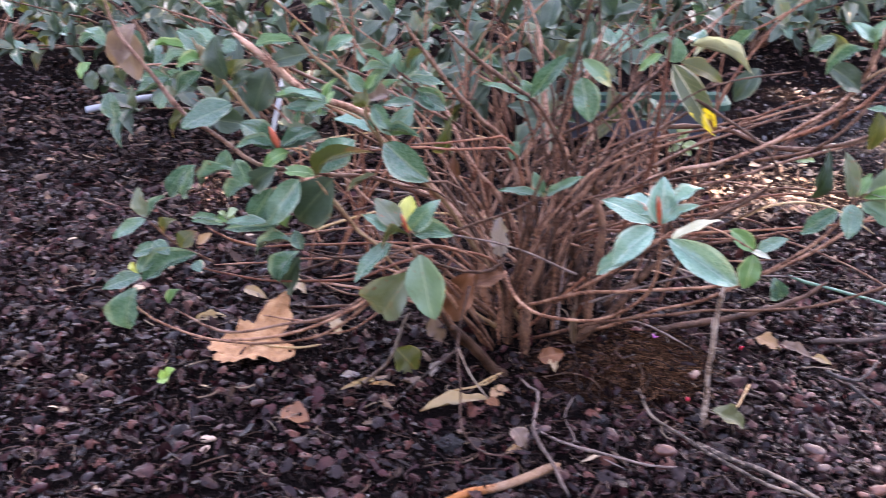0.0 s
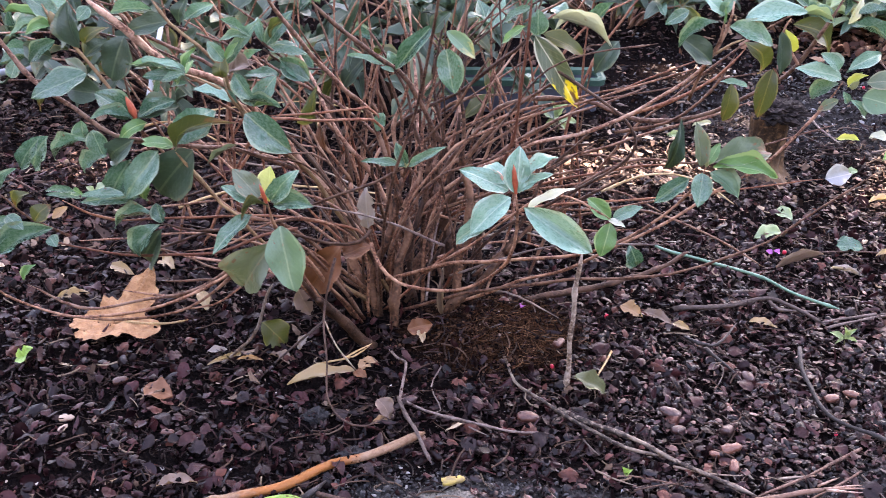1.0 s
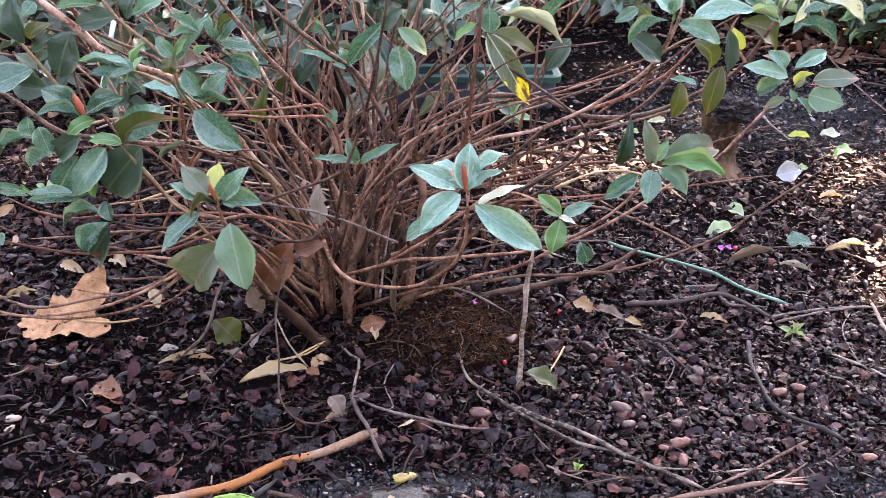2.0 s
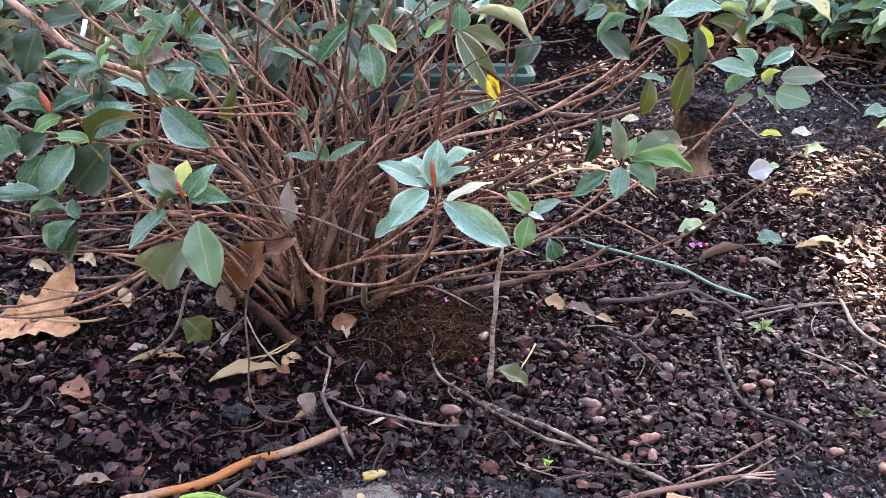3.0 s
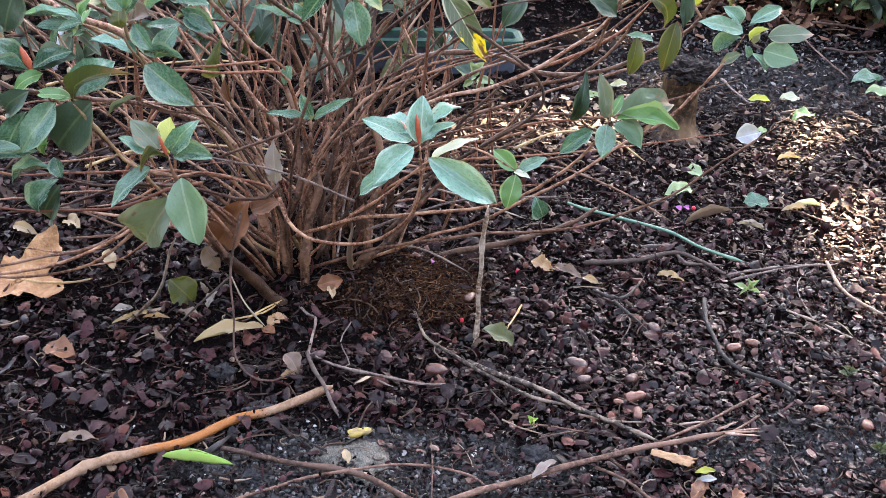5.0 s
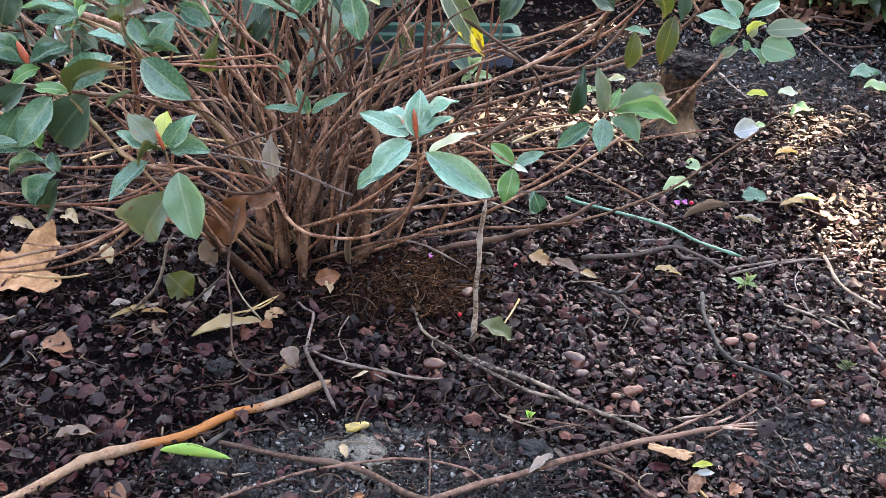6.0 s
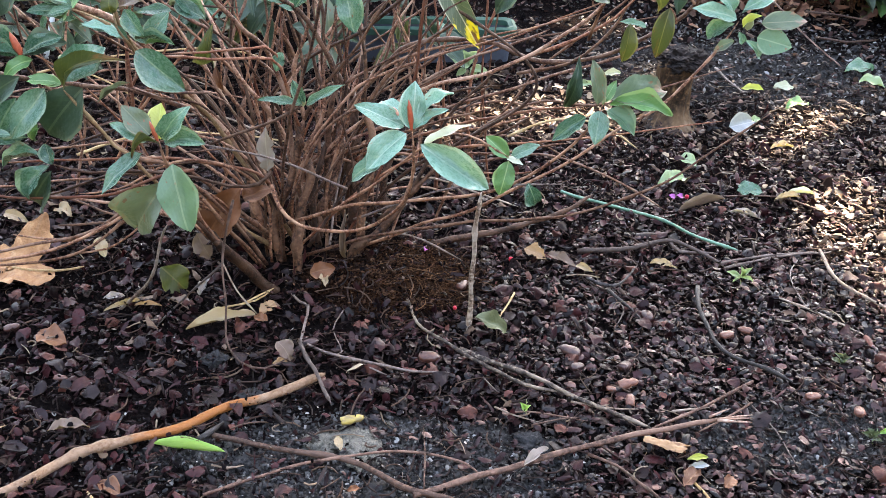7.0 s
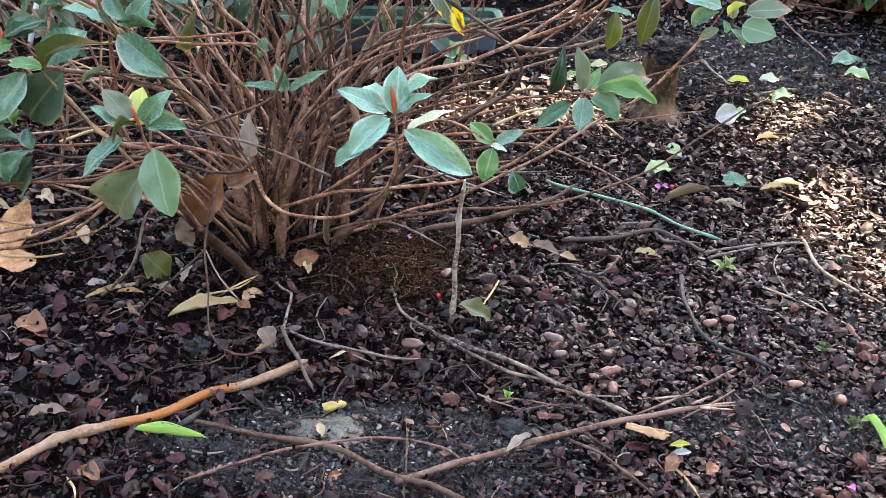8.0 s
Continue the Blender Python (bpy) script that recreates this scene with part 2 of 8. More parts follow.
def soil_spot(x, y, rx, ry, noise_amount=0.9):
    dx = soil_m.math("DIVIDE", soil_m.math("SUBTRACT", sep.outputs["X"], x), rx)
    dy = soil_m.math("DIVIDE", soil_m.math("SUBTRACT", sep.outputs["Y"], y), ry)
    d = soil_m.math("SQRT", soil_m.math("ADD", soil_m.math("MULTIPLY", dx, dx), soil_m.math("MULTIPLY", dy, dy)))
    d = soil_m.math("ADD", d, soil_m.math("MULTIPLY", soil_m.math("SUBTRACT", soil_m.noise(22, 4), 0.5), noise_amount * 2))
    return soil_m.ramp(d, [(0.6, (1, 1, 1)), (1.1, (0, 0, 0))])


sand = soil_m.ramp(s_fine, [(0.3, (0.025, 0.0245, 0.025)), (0.55, (0.07, 0.068, 0.068)), (0.8, (0.2, 0.195, 0.19))])
s_col = soil_m.mix(soil_spot(-0.05, 0.745, 0.2, 0.075), s_col, sand)
s_col = soil_m.mix(soil_spot(0.37, 0.8, 0.12, 0.06), s_col, sand)
s_col = soil_m.mix(soil_spot(0.62, 1.95, 0.35, 0.22), s_col, soil_m.mix(0.35, s_col, sand))
peat = soil_m.ramp(s_fine, [(0.3, (0.005, 0.0026, 0.002)), (0.52, (0.026, 0.012, 0.0075)), (0.75, (0.12, 0.056, 0.03))])
s_col = soil_m.mix(soil_spot(-0.055, 1.075, 0.11, 0.085, 0.5), s_col, peat)
grains = soil_m.node("ShaderNodeTexVoronoi")
grains.inputs["Scale"].default_value = 130
soil_m.link(soil_m.coord.outputs["Object"], grains.inputs["Vector"])
s_col = soil_m.mix(soil_m.ramp(grains.outputs["Distance"], [(0.07, (0.5, 0.5, 0.5)), (0.11, (0, 0, 0))]), s_col, (0.3, 0.29, 0.3))
soil_m.color(s_col)
soil_m.bump(soil_m.math("ADD", s_fine, soil_m.math("MULTIPLY", s_mid, 2.0)), 1.0, 0.006)
soil = soil_m.m


def litter_material(name, stops, rough, spec=0.12):
    """Shells and flakes: each island takes its own tone, with grain and worn pale rims."""
    m = Mat(name, rough, spec)
    c = m.ramp(rnd_island(m), stops)
    n = m.noise(190, 4)
    c = m.mix(m.ramp(n, [(0.3, (0.75, 0.75, 0.75)), (0.75, (0, 0, 0))]), c, m.mix(0.55, c, (0.004, 0.003, 0.004)))
    m.color(c)
    m.link(m.ramp(m.noise(60, 2), [(0.3, (rough - 0.12,) * 3), (0.7, (rough + 0.2,) * 3)]), m.b.inputs["Roughness"])
    m.bump(m.noise(320, 3), 0.5, 0.001)
    return m.m


shells_dark = litter_material("shells_dark", [(0.0, (0.0035, 0.0016, 0.002)), (0.5, (0.0128, 0.0036, 0.0048)), (0.85, (0.034, 0.0084, 0.01)), (0.97, (0.063, 0.0155, 0.0165)), (1.0, (0.14, 0.048, 0.034))], 0.34, 0.16)
shells_far = litter_material("shells_far", [(0.0, (0.002, 0.0014, 0.0016)), (0.45, (0.009, 0.005, 0.0055)), (0.74, (0.03, 0.014, 0.0135)), (0.93, (0.075, 0.036, 0.03)), (1.0, (0.22, 0.13, 0.1))], 0.55, 0.08)
# tones sunk near black: the shade between mulch pieces is in the colour
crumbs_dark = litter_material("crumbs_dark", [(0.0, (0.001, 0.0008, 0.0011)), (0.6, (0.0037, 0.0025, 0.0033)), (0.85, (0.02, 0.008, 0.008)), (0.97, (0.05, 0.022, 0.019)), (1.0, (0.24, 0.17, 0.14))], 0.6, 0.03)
shells_mixed = litter_material("shells_mixed", [(0.0, (0.0015, 0.0011, 0.0014)), (0.4, (0.011, 0.0056, 0.0066)), (0.7, (0.041, 0.0185, 0.0195)), (0.93, (0.094, 0.04, 0.0375)), (1.0, (0.26, 0.145, 0.115))], 0.28, 0.24)
litter_tan = litter_material("litter_tan", [(0.0, (0.015, 0.008, 0.0065)), (0.55, (0.055, 0.031, 0.023)), (0.85, (0.16, 0.1, 0.066)), (0.98, (0.4, 0.3, 0.21))], 0.5)
litter_rust = litter_material("litter_rust", [(0.0, (0.02, 0.008, 0.006)), (0.5, (0.07, 0.026, 0.017)), (0.85, (0.17, 0.075, 0.045)), (1.0, (0.34, 0.2, 0.13))], 0.5)
fibre = litter_material("fibre", [(0.0, (0.012, 0.007, 0.007)), (0.6, (0.04, 0.022, 0.018)), (0.9, (0.11, 0.065, 0.048)), (1.0, (0.34, 0.25, 0.18))], 0.6)


# ---- ground ----
def ease(d):
    d = max(0.0, min(1.0, 1 - d))
    return d * d * (3 - 2 * d)


def height(x, y):
    """The soil's height: level, with lumps, the mound at the shrub's foot and a slight bank behind."""
    z = 0.007 * noise.noise((x * 5, y * 5, 3.1)) + 0.004 * noise.noise((x * 17, y * 17, 7.7)) + 0.002 * noise.noise((x * 50, y * 50, 1.3))
    z += 0.026 * ease(math.hypot((x + 0.05) / 0.14, (y - 1.10) / 0.12))
    z += 0.02 * ease(math.hypot((x + 0.15) / 0.2, (y - 1.2) / 0.16))
    return z


def spread(lo, hi, step, far):
    core = list(np.arange(lo, hi + step / 2, step))
    left, right, d = [], [], step
    while core[-1] + sum(right[-1:]) < far and d < far:
        d *= 1.28
        right.append((right[-1] if right else 0) + d)
    return [lo - r for r in reversed(right)] + core + [hi + r for r in right]


def mesh_from(name, verts, faces, material, smooth=True):
    me = bpy.data.meshes.new(name)
    me.from_pydata(verts, [], faces)
    me.materials.append(material)
    if smooth:
        me.polygons.foreach_set("use_smooth", [True] * len(me.polygons))
    me.update()
    return me


xs, ys = spread(-1.6, 1.5, 0.0125, 80), spread(0.35, 3.3, 0.0125, 80)
gv = [(x, y, height(x, y)) for y in ys for x in xs]
nx = len(xs)
gf = [(j * nx + i, j * nx + i + 1, (j + 1) * nx + i + 1, (j + 1) * nx + i) for j in range(len(ys) - 1) for i in range(nx - 1)]
ground = tagged(new("ground", mesh_from("ground", gv, gf, soil)), "dark crumbly garden soil, blackened for shaded gaps, with a low peaty mound", "ground", kind="structure")


# ---- helpers for things ----
def thing(name, x, y, z, label, category, group=""):
    ob = new(name)
    ob.location = (x, y, z)
    return tagged(ob, label, category, group)


def under(child, parent, label=""):
    child.parent = parent
    m, up = Matrix.Identity(4), parent
    while up:
        m = m @ Matrix.Translation(-Vector(up.location)) if up.type == "EMPTY" else m
        up = up.parent
    if parent.type == "EMPTY":
        child.matrix_parent_inverse = m
    return tagged(child, label)


def part(name, me, parent, label=""):
    return under(new(name, me), parent, label)


def curve_points(pts, step):
    """Points along a smooth curve through pts, with their share of the length."""
    p = [Vector(q) for q in pts]
    p = [p[0] * 2 - p[1]] + p + [p[-1] * 2 - p[-2]]
    out = []
    for i in range(1, len(p) - 2):
        a, b, c, d = p[i - 1:i + 3]
        n = max(2, int((c - b).length / step))
        for k in range(n):
            t = k / n
            out.append(0.5 * (2 * b + (c - a) * t + (2 * a - 5 * b + 4 * c - d) * t * t + (3 * b - a - 3 * c + d) * t ** 3))
    out.append(p[-2])
    lengths = [0.0]
    for a, b in zip(out, out[1:]):
        lengths.append(lengths[-1] + (b - a).length)
    return out, [v / max(lengths[-1], 1e-6) for v in lengths]


rng = random.Random(11)


def tube(name, pts, r0, r1, material, sides=7, step=0.016, wobble=0.12, knots=True):
    """A tapering, slightly knobbly round stem, closed at both ends."""
    line, share = curve_points(pts, step)
    verts, faces = [], []
    u = Vector((0.3, 0.2, 1)).cross(line[1] - line[0]).normalized()
    seed = rng.random() * 100
    long_way = sum((b - a).length for a, b in zip(line, line[1:]))
    for i, (c, s) in enumerate(zip(line, share)):
        d = (line[min(i + 1, len(line) - 1)] - line[max(i - 1, 0)]).normalized()
        u = (u - d * u.dot(d)).normalized()
        v = d.cross(u)
        r = (r0 + (r1 - r0) * s) * (1 + wobble * noise.noise((seed, i * 0.7, 0)))
        if knots:
            r *= 1 - 0.7 * max(0.0, (s - 0.95) / 0.05)
        if knots and rng.random() < 0.09:
            r *= 1.35
        c = c + (u * noise.noise((seed, i * 0.31, 5)) + v * noise.noise((seed, i * 0.31, 9))) * r0 * 0.7
        if wobble:
            sway = 0.006 * min(1.0, long_way / 0.3) * math.sin(math.pi * s)
            c = c + (Vector((1, 0, 0)) * noise.noise((seed, s * long_way * 14, 3)) + Vector((0, 0, 1)) * noise.noise((seed, s * long_way * 14, 8)) * 0.6) * sway
        for k in range(sides):
            a = 2 * math.pi * k / sides
            verts.append(c + (u * math.cos(a) + v * math.sin(a)) * r * (1 + 0.1 * noise.noise((seed + k * 3, i * 0.5, 2))))
    n = len(line)
    for i in range(n - 1):
        for k in range(sides):
            a, b = i * sides + k, i * sides + (k + 1) % sides
            faces.append((a, b, b + sides, a + sides))
    faces.append(tuple(range(sides - 1, -1, -1)))
    faces.append(tuple((n - 1) * sides + k for k in range(sides)))
    return mesh_from(name, verts, faces, material)


def blade(name, material, curl, fold, wave, tip=1.0, rows=14, cols=4, sweep=0.0, torn=0.0):
    """A leaf of length 1 along x and width 1: pointed oval, folded at the midrib, arched, with a wavy edge. sweep: how far it bends to one side, torn: how ragged its edge is."""
    verts, faces = [], []
    seed = rng.random() * 50
    for i in range(rows + 1):
        u = i / rows
        w = 0.5 * math.sin(math.pi * min(1, u ** (0.92 * tip))) ** 0.72 * (1 - 0.25 * u ** 4) + 0.012
        if u == 1:
            w = 0.004
        for j in range(-cols, cols + 1):
            v = j / cols
            z = fold * abs(v) * w - curl * (2 * u - 0.85) ** 2 * 0.5 + curl * 0.36 + wave * noise.noise((seed + u * 3.2, v * 1.3, 0.5))
            z += wave * 0.8 * abs(v) * math.sin(u * 13 + seed + (2 if v > 0 else 0))
            edge = 1 + 0.05 * noise.noise((seed, u * 9, v)) - torn * max(0.0, noise.noise((seed + (9 if v > 0 else 0), u * 6, 1)) + 0.4 * noise.noise((seed, u * 19, v)))
            verts.append((u, v * w * edge + sweep * math.sin(math.pi * u) + sweep * 0.6 * u, z))
    n = 2 * cols + 1
    for i in range(rows):
        for j in range(n - 1):
            a = i * n + j
            faces.append((a, a + 1, a + n + 1, a + n))
    return mesh_from(name, verts, faces, material)


blades = {}


def leaf_matrix(base, tip, width, face, roll=0.0):
    base, tip = Vector(base), Vector(tip)
    x = tip - base
    size = x.length
    x.normalize()
    hint = Vector((0.0, -face, 1.05 - 0.55 * face))
    z = (hint - x * hint.dot(x)).normalized()
    y = z.cross(x)
    m = Matrix((x, y, z)).transposed().to_4x4()
    return Matrix.Translation(base) @ m @ Matrix.Rotation(roll, 4, "X") @ Matrix.Diagonal((size, size * width, size, 1))


def leaf(stalk, base, tip, width, face, material, curl=0.12):
    """A leaf of a shrub, from its base to its tip; face: 0 lies flat, 1 shows its blade to the front."""
    key = (material.name, round(curl, 2), rng.randrange(5))
    if key not in blades:
        k = key[2]
        blades[key] = blade("leaf", material, curl * (0.4 + 0.5 * k), 0.16 + 0.1 * k, 0.03 + 0.008 * k, 0.88 + 0.08 * k, sweep=(0.0, 0.06, -0.05, 0.1, -0.09)[k], torn=(0.0, 0.12, 0.0, 0.2, 0.3)[k])
    ob = new("leaf", blades[key])
    ob.parent = stalk
    ob.matrix_basis = leaf_matrix(base, tip, width, face, rng.uniform(-0.2, 0.2))
    return ob


def bud(stalk, base, tip, r, material):
    b, t = Vector(base), Vector(tip)
    pts = [b, b.lerp(t, 0.35), b.lerp(t, 0.75), t]
    line, verts, faces = [0.55, 1.0, 0.7, 0.08], [], []
    d = (t - b).normalized()
    u = d.cross(Vector((0, 1, 0.2))).normalized()
    v = d.cross(u)
    for p, s in zip(pts, line):
        for k in range(7):
            a = 2 * math.pi * k / 7
            verts.append(p + (u * math.cos(a) + v * math.sin(a)) * r * s)
    for i in range(3):
        for k in range(7):
            faces.append((i * 7 + k, i * 7 + (k + 1) % 7, i * 7 + 7 + (k + 1) % 7, i * 7 + 7 + k))
    faces.append(tuple(range(21, 28)))
    ob = new("bud", mesh_from("bud", verts, faces, material))
    ob.parent = stalk
    return ob


def stem(shrub, pts, r0, r1, material):
    return part("stem", tube("stem", pts, r0, r1, material), shrub)


def twig(name, pts, r0, r1, material, label):
    """A loose stick on the ground: a thing of its own."""
    return tagged(new(name, tube(name, pts, r0, r1, material, step=0.012, wobble=0.18)), label, name if name != "splinter" else "wood splinter", "twigs on the mulch")


def whorl(stalk, tip, way, n, size, materials, r, spread_angle=1.15, width=0.42):
    """A rosette of leaves round a shoot's tip."""
    way = Vector(way).normalized()
    u = way.cross(Vector((0.1, 1, 0.3))).normalized()
    v = way.cross(u)
    a0 = r.random() * 6.28
    for k in range(n):
        a = a0 + 2.4 * k + r.uniform(-0.25, 0.25)
        open_angle = spread_angle * r.uniform(0.65, 1.25)
        d = way * math.cos(open_angle) + (u * math.cos(a) + v * math.sin(a)) * math.sin(open_angle)
        d.z -= 0.12
        start = Vector(tip) - way * 0.006 * k * r.random()
        s = size * r.uniform(0.65, 1.15)
        leaf(stalk, start, start + d.normalized() * s, width * r.uniform(0.85, 1.2), r.uniform(0.1, 0.7), r.choice(materials))

# ---- the azalea in front ----
shrub = thing("azalea_shrub", -0.15, 1.15, 0.0, "leggy azalea shrub with bare reddish stems and blue-green leaves", "shrub")
# the long stems that can be told apart, with the leaves they carry
s = stem(shrub, [(-0.193, 1.050, 0.142), (-0.182, 1.030, 0.123), (-0.156, 1.000, 0.118), (-0.102, 0.960, 0.130), (-0.065, 0.930, 0.158), (-0.036, 0.900, 0.201), (-0.027, 0.887, 0.241), (-0.029, 0.884, 0.279)], 0.0022, 0.0014, bark)
leaf(s, (-0.029, 0.884, 0.279), (-0.026, 0.896, 0.322), 0.58, 0.95, leaf_glaucous, 0.12)
leaf(s, (-0.036, 0.884, 0.282), (-0.082, 0.884, 0.302), 0.42, 0.55, leaf_glaucous, 0.12)
leaf(s, (-0.039, 0.884, 0.288), (-0.059, 0.914, 0.296), 0.60, 0.70, leaf_glaucous, 0.12)
leaf(s, (-0.024, 0.884, 0.288), (0.009, 0.904, 0.310), 0.34, 0.40, leaf_glaucous, 0.12)
leaf(s, (-0.026, 0.884, 0.279), (0.004, 0.879, 0.302), 0.36, 0.40, leaf_glaucous, 0.12)
leaf(s, (-0.034, 0.884, 0.275), (-0.070, 0.864, 0.245), 0.52, 0.80, leaf_glaucous, 0.12)
leaf(s, (-0.047, 0.884, 0.255), (-0.086, 0.874, 0.231), 0.38, 0.70, leaf_glaucous, 0.12)
leaf(s, (-0.021, 0.884, 0.265), (0.044, 0.869, 0.225), 0.38, 0.90, leaf_glaucous, 0.12)
leaf(s, (-0.018, 0.884, 0.263), (0.026, 0.899, 0.281), 0.22, 0.30, leaf_pale, 0.12)
bud(s, (-0.029, 0.884, 0.279), (-0.032, 0.884, 0.308), 0.0030, bud_red)
bud(s, (-0.040, 0.889, 0.287), (-0.047, 0.889, 0.299), 0.0025, bud_pink)
s = stem(shrub, [(-0.218, 1.120, -0.026), (-0.232, 1.050, 0.039), (-0.254, 0.980, 0.122), (-0.261, 0.930, 0.194), (-0.268, 0.905, 0.234), (-0.270, 0.900, 0.254)], 0.0034, 0.0016, bark)
leaf(s, (-0.278, 0.900, 0.260), (-0.305, 0.910, 0.285), 0.60, 0.80, leaf_old, 0.12)
leaf(s, (-0.282, 0.900, 0.253), (-0.315, 0.900, 0.271), 0.42, 0.60, leaf_green, 0.12)
leaf(s, (-0.268, 0.900, 0.256), (-0.273, 0.930, 0.282), 0.50, 0.90, leaf_yellow, 0.12)
leaf(s, (-0.267, 0.900, 0.255), (-0.240, 0.900, 0.290), 0.48, 0.80, leaf_green, 0.12)
leaf(s, (-0.262, 0.900, 0.255), (-0.250, 0.930, 0.249), 0.60, 0.80, leaf_yellow, 0.12)
leaf(s, (-0.264, 0.900, 0.252), (-0.224, 0.888, 0.257), 0.52, 0.75, leaf_green, 0.12)
leaf(s, (-0.287, 0.900, 0.241), (-0.322, 0.870, 0.211), 0.36, 0.60, leaf_green, 0.12)
leaf(s, (-0.269, 0.900, 0.250), (-0.297, 0.890, 0.243), 0.30, 0.50, leaf_olive, 0.36)
leaf(s, (-0.260, 0.900, 0.230), (-0.245, 0.880, 0.167), 0.60, 1.00, leaf_spotted, 0.04)
leaf(s, (-0.268, 0.900, 0.212), (-0.306, 0.910, 0.151), 0.66, 0.90, leaf_old, 0.12)
bud(s, (-0.271, 0.900, 0.254), (-0.277, 0.900, 0.274), 0.0024, bud_red)
s = stem(shrub, [(-0.180, 1.080, 0.079), (-0.102, 1.040, 0.123), (-0.019, 1.000, 0.152), (0.053, 0.985, 0.172), (0.104, 0.980, 0.203), (0.136, 0.975, 0.234), (0.155, 0.970, 0.264), (0.159, 0.970, 0.277)], 0.0024, 0.0014, bark)
leaf(s, (0.166, 0.970, 0.277), (0.230, 0.965, 0.270), 0.36, 0.70, leaf_fresh, 0.12)
leaf(s, (0.160, 0.970, 0.280), (0.172, 0.980, 0.300), 0.42, 0.80, leaf_fresh, 0.12)
leaf(s, (0.154, 0.970, 0.277), (0.146, 0.980, 0.321), 0.36, 0.80, leaf_old, 0.12)
leaf(s, (0.165, 0.970, 0.282), (0.229, 1.010, 0.282), 0.42, 0.50, leaf_pinkish, 0.12)
leaf(s, (0.163, 0.970, 0.272), (0.190, 0.950, 0.253), 0.60, 0.80, leaf_spotted, 0.12)
leaf(s, (0.157, 0.970, 0.271), (0.152, 0.950, 0.242), 0.62, 0.80, leaf_green, 0.12)
leaf(s, (0.144, 0.970, 0.264), (0.109, 0.960, 0.242), 0.42, 0.70, leaf_green, 0.12)
leaf(s, (0.138, 1.020, 0.311), (0.129, 1.020, 0.252), 0.27, 0.90, leaf_dark, 0.3)
bud(s, (0.159, 0.970, 0.278), (0.161, 0.970, 0.287), 0.0020, leaf_fresh)
s = stem(shrub, [(-0.137, 1.060, 0.098), (-0.069, 1.020, 0.164), (-0.009, 0.980, 0.231), (0.025, 0.960, 0.244), (0.048, 0.952, 0.236), (0.068, 0.950, 0.225)], 0.0017, 0.0011, bark)
leaf(s, (0.067, 0.950, 0.226), (0.043, 0.960, 0.244), 0.55, 0.80, leaf_fresh, 0.12)
leaf(s, (0.069, 0.950, 0.226), (0.098, 0.950, 0.241), 0.42, 0.60, leaf_green, 0.12)
leaf(s, (0.067, 0.950, 0.222), (0.059, 0.938, 0.189), 0.62, 0.90, leaf_fresh, 0.12)
leaf(s, (0.065, 0.950, 0.225), (0.081, 0.940, 0.223), 0.40, 0.60, leaf_pale, 0.12)
leaf(s, (0.088, 0.950, 0.198), (0.098, 0.950, 0.173), 0.75, 0.90, leaf_green, 0.12)
s = stem(shrub, [(-0.249, 1.000, 0.209), (-0.214, 1.000, 0.225), (-0.177, 1.000, 0.240), (-0.146, 1.000, 0.256)], 0.0017, 0.0014, bark)
leaf(s, (-0.148, 1.000, 0.257), (-0.193, 1.000, 0.262), 0.24, 0.60, leaf_green, 0.12)
leaf(s, (-0.146, 1.000, 0.258), (-0.155, 1.000, 0.284), 0.50, 0.90, leaf_green, 0.12)
leaf(s, (-0.143, 1.000, 0.257), (-0.102, 1.000, 0.281), 0.22, 0.50, leaf_green, 0.12)
bud(s, (-0.146, 1.000, 0.256), (-0.144, 1.000, 0.266), 0.0025, leaf_fresh)
s = stem(shrub, [(-0.190, 1.140, 0.006), (-0.232, 1.100, 0.074), (-0.290, 1.070, 0.147), (-0.346, 1.050, 0.174), (-0.387, 1.040, 0.217), (-0.417, 1.030, 0.255), (-0.435, 1.020, 0.284), (-0.439, 1.020, 0.295)], 0.0029, 0.0016, bark)
leaf(s, (-0.442, 1.020, 0.296), (-0.481, 1.020, 0.323), 0.62, 0.80, leaf_green, 0.12)
leaf(s, (-0.441, 1.020, 0.293), (-0.480, 1.000, 0.303), 0.34, 0.50, leaf_green, 0.12)
leaf(s, (-0.437, 1.020, 0.297), (-0.397, 1.030, 0.314), 0.42, 0.60, leaf_green, 0.12)
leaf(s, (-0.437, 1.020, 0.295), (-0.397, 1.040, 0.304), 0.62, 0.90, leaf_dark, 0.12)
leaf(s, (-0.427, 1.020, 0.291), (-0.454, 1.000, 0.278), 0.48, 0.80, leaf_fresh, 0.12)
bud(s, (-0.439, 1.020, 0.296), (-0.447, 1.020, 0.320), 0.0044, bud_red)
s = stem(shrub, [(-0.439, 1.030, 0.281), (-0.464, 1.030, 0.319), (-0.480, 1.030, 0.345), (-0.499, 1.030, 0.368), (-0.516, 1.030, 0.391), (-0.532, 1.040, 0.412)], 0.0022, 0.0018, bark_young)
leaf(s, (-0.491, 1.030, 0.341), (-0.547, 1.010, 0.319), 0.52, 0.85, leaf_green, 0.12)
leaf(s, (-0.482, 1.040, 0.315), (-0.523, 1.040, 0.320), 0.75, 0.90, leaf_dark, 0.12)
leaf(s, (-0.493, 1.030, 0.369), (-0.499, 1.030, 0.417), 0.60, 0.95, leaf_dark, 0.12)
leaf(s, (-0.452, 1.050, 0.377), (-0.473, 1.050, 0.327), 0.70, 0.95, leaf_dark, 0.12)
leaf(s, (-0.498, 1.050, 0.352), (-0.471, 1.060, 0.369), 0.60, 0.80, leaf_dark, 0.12)
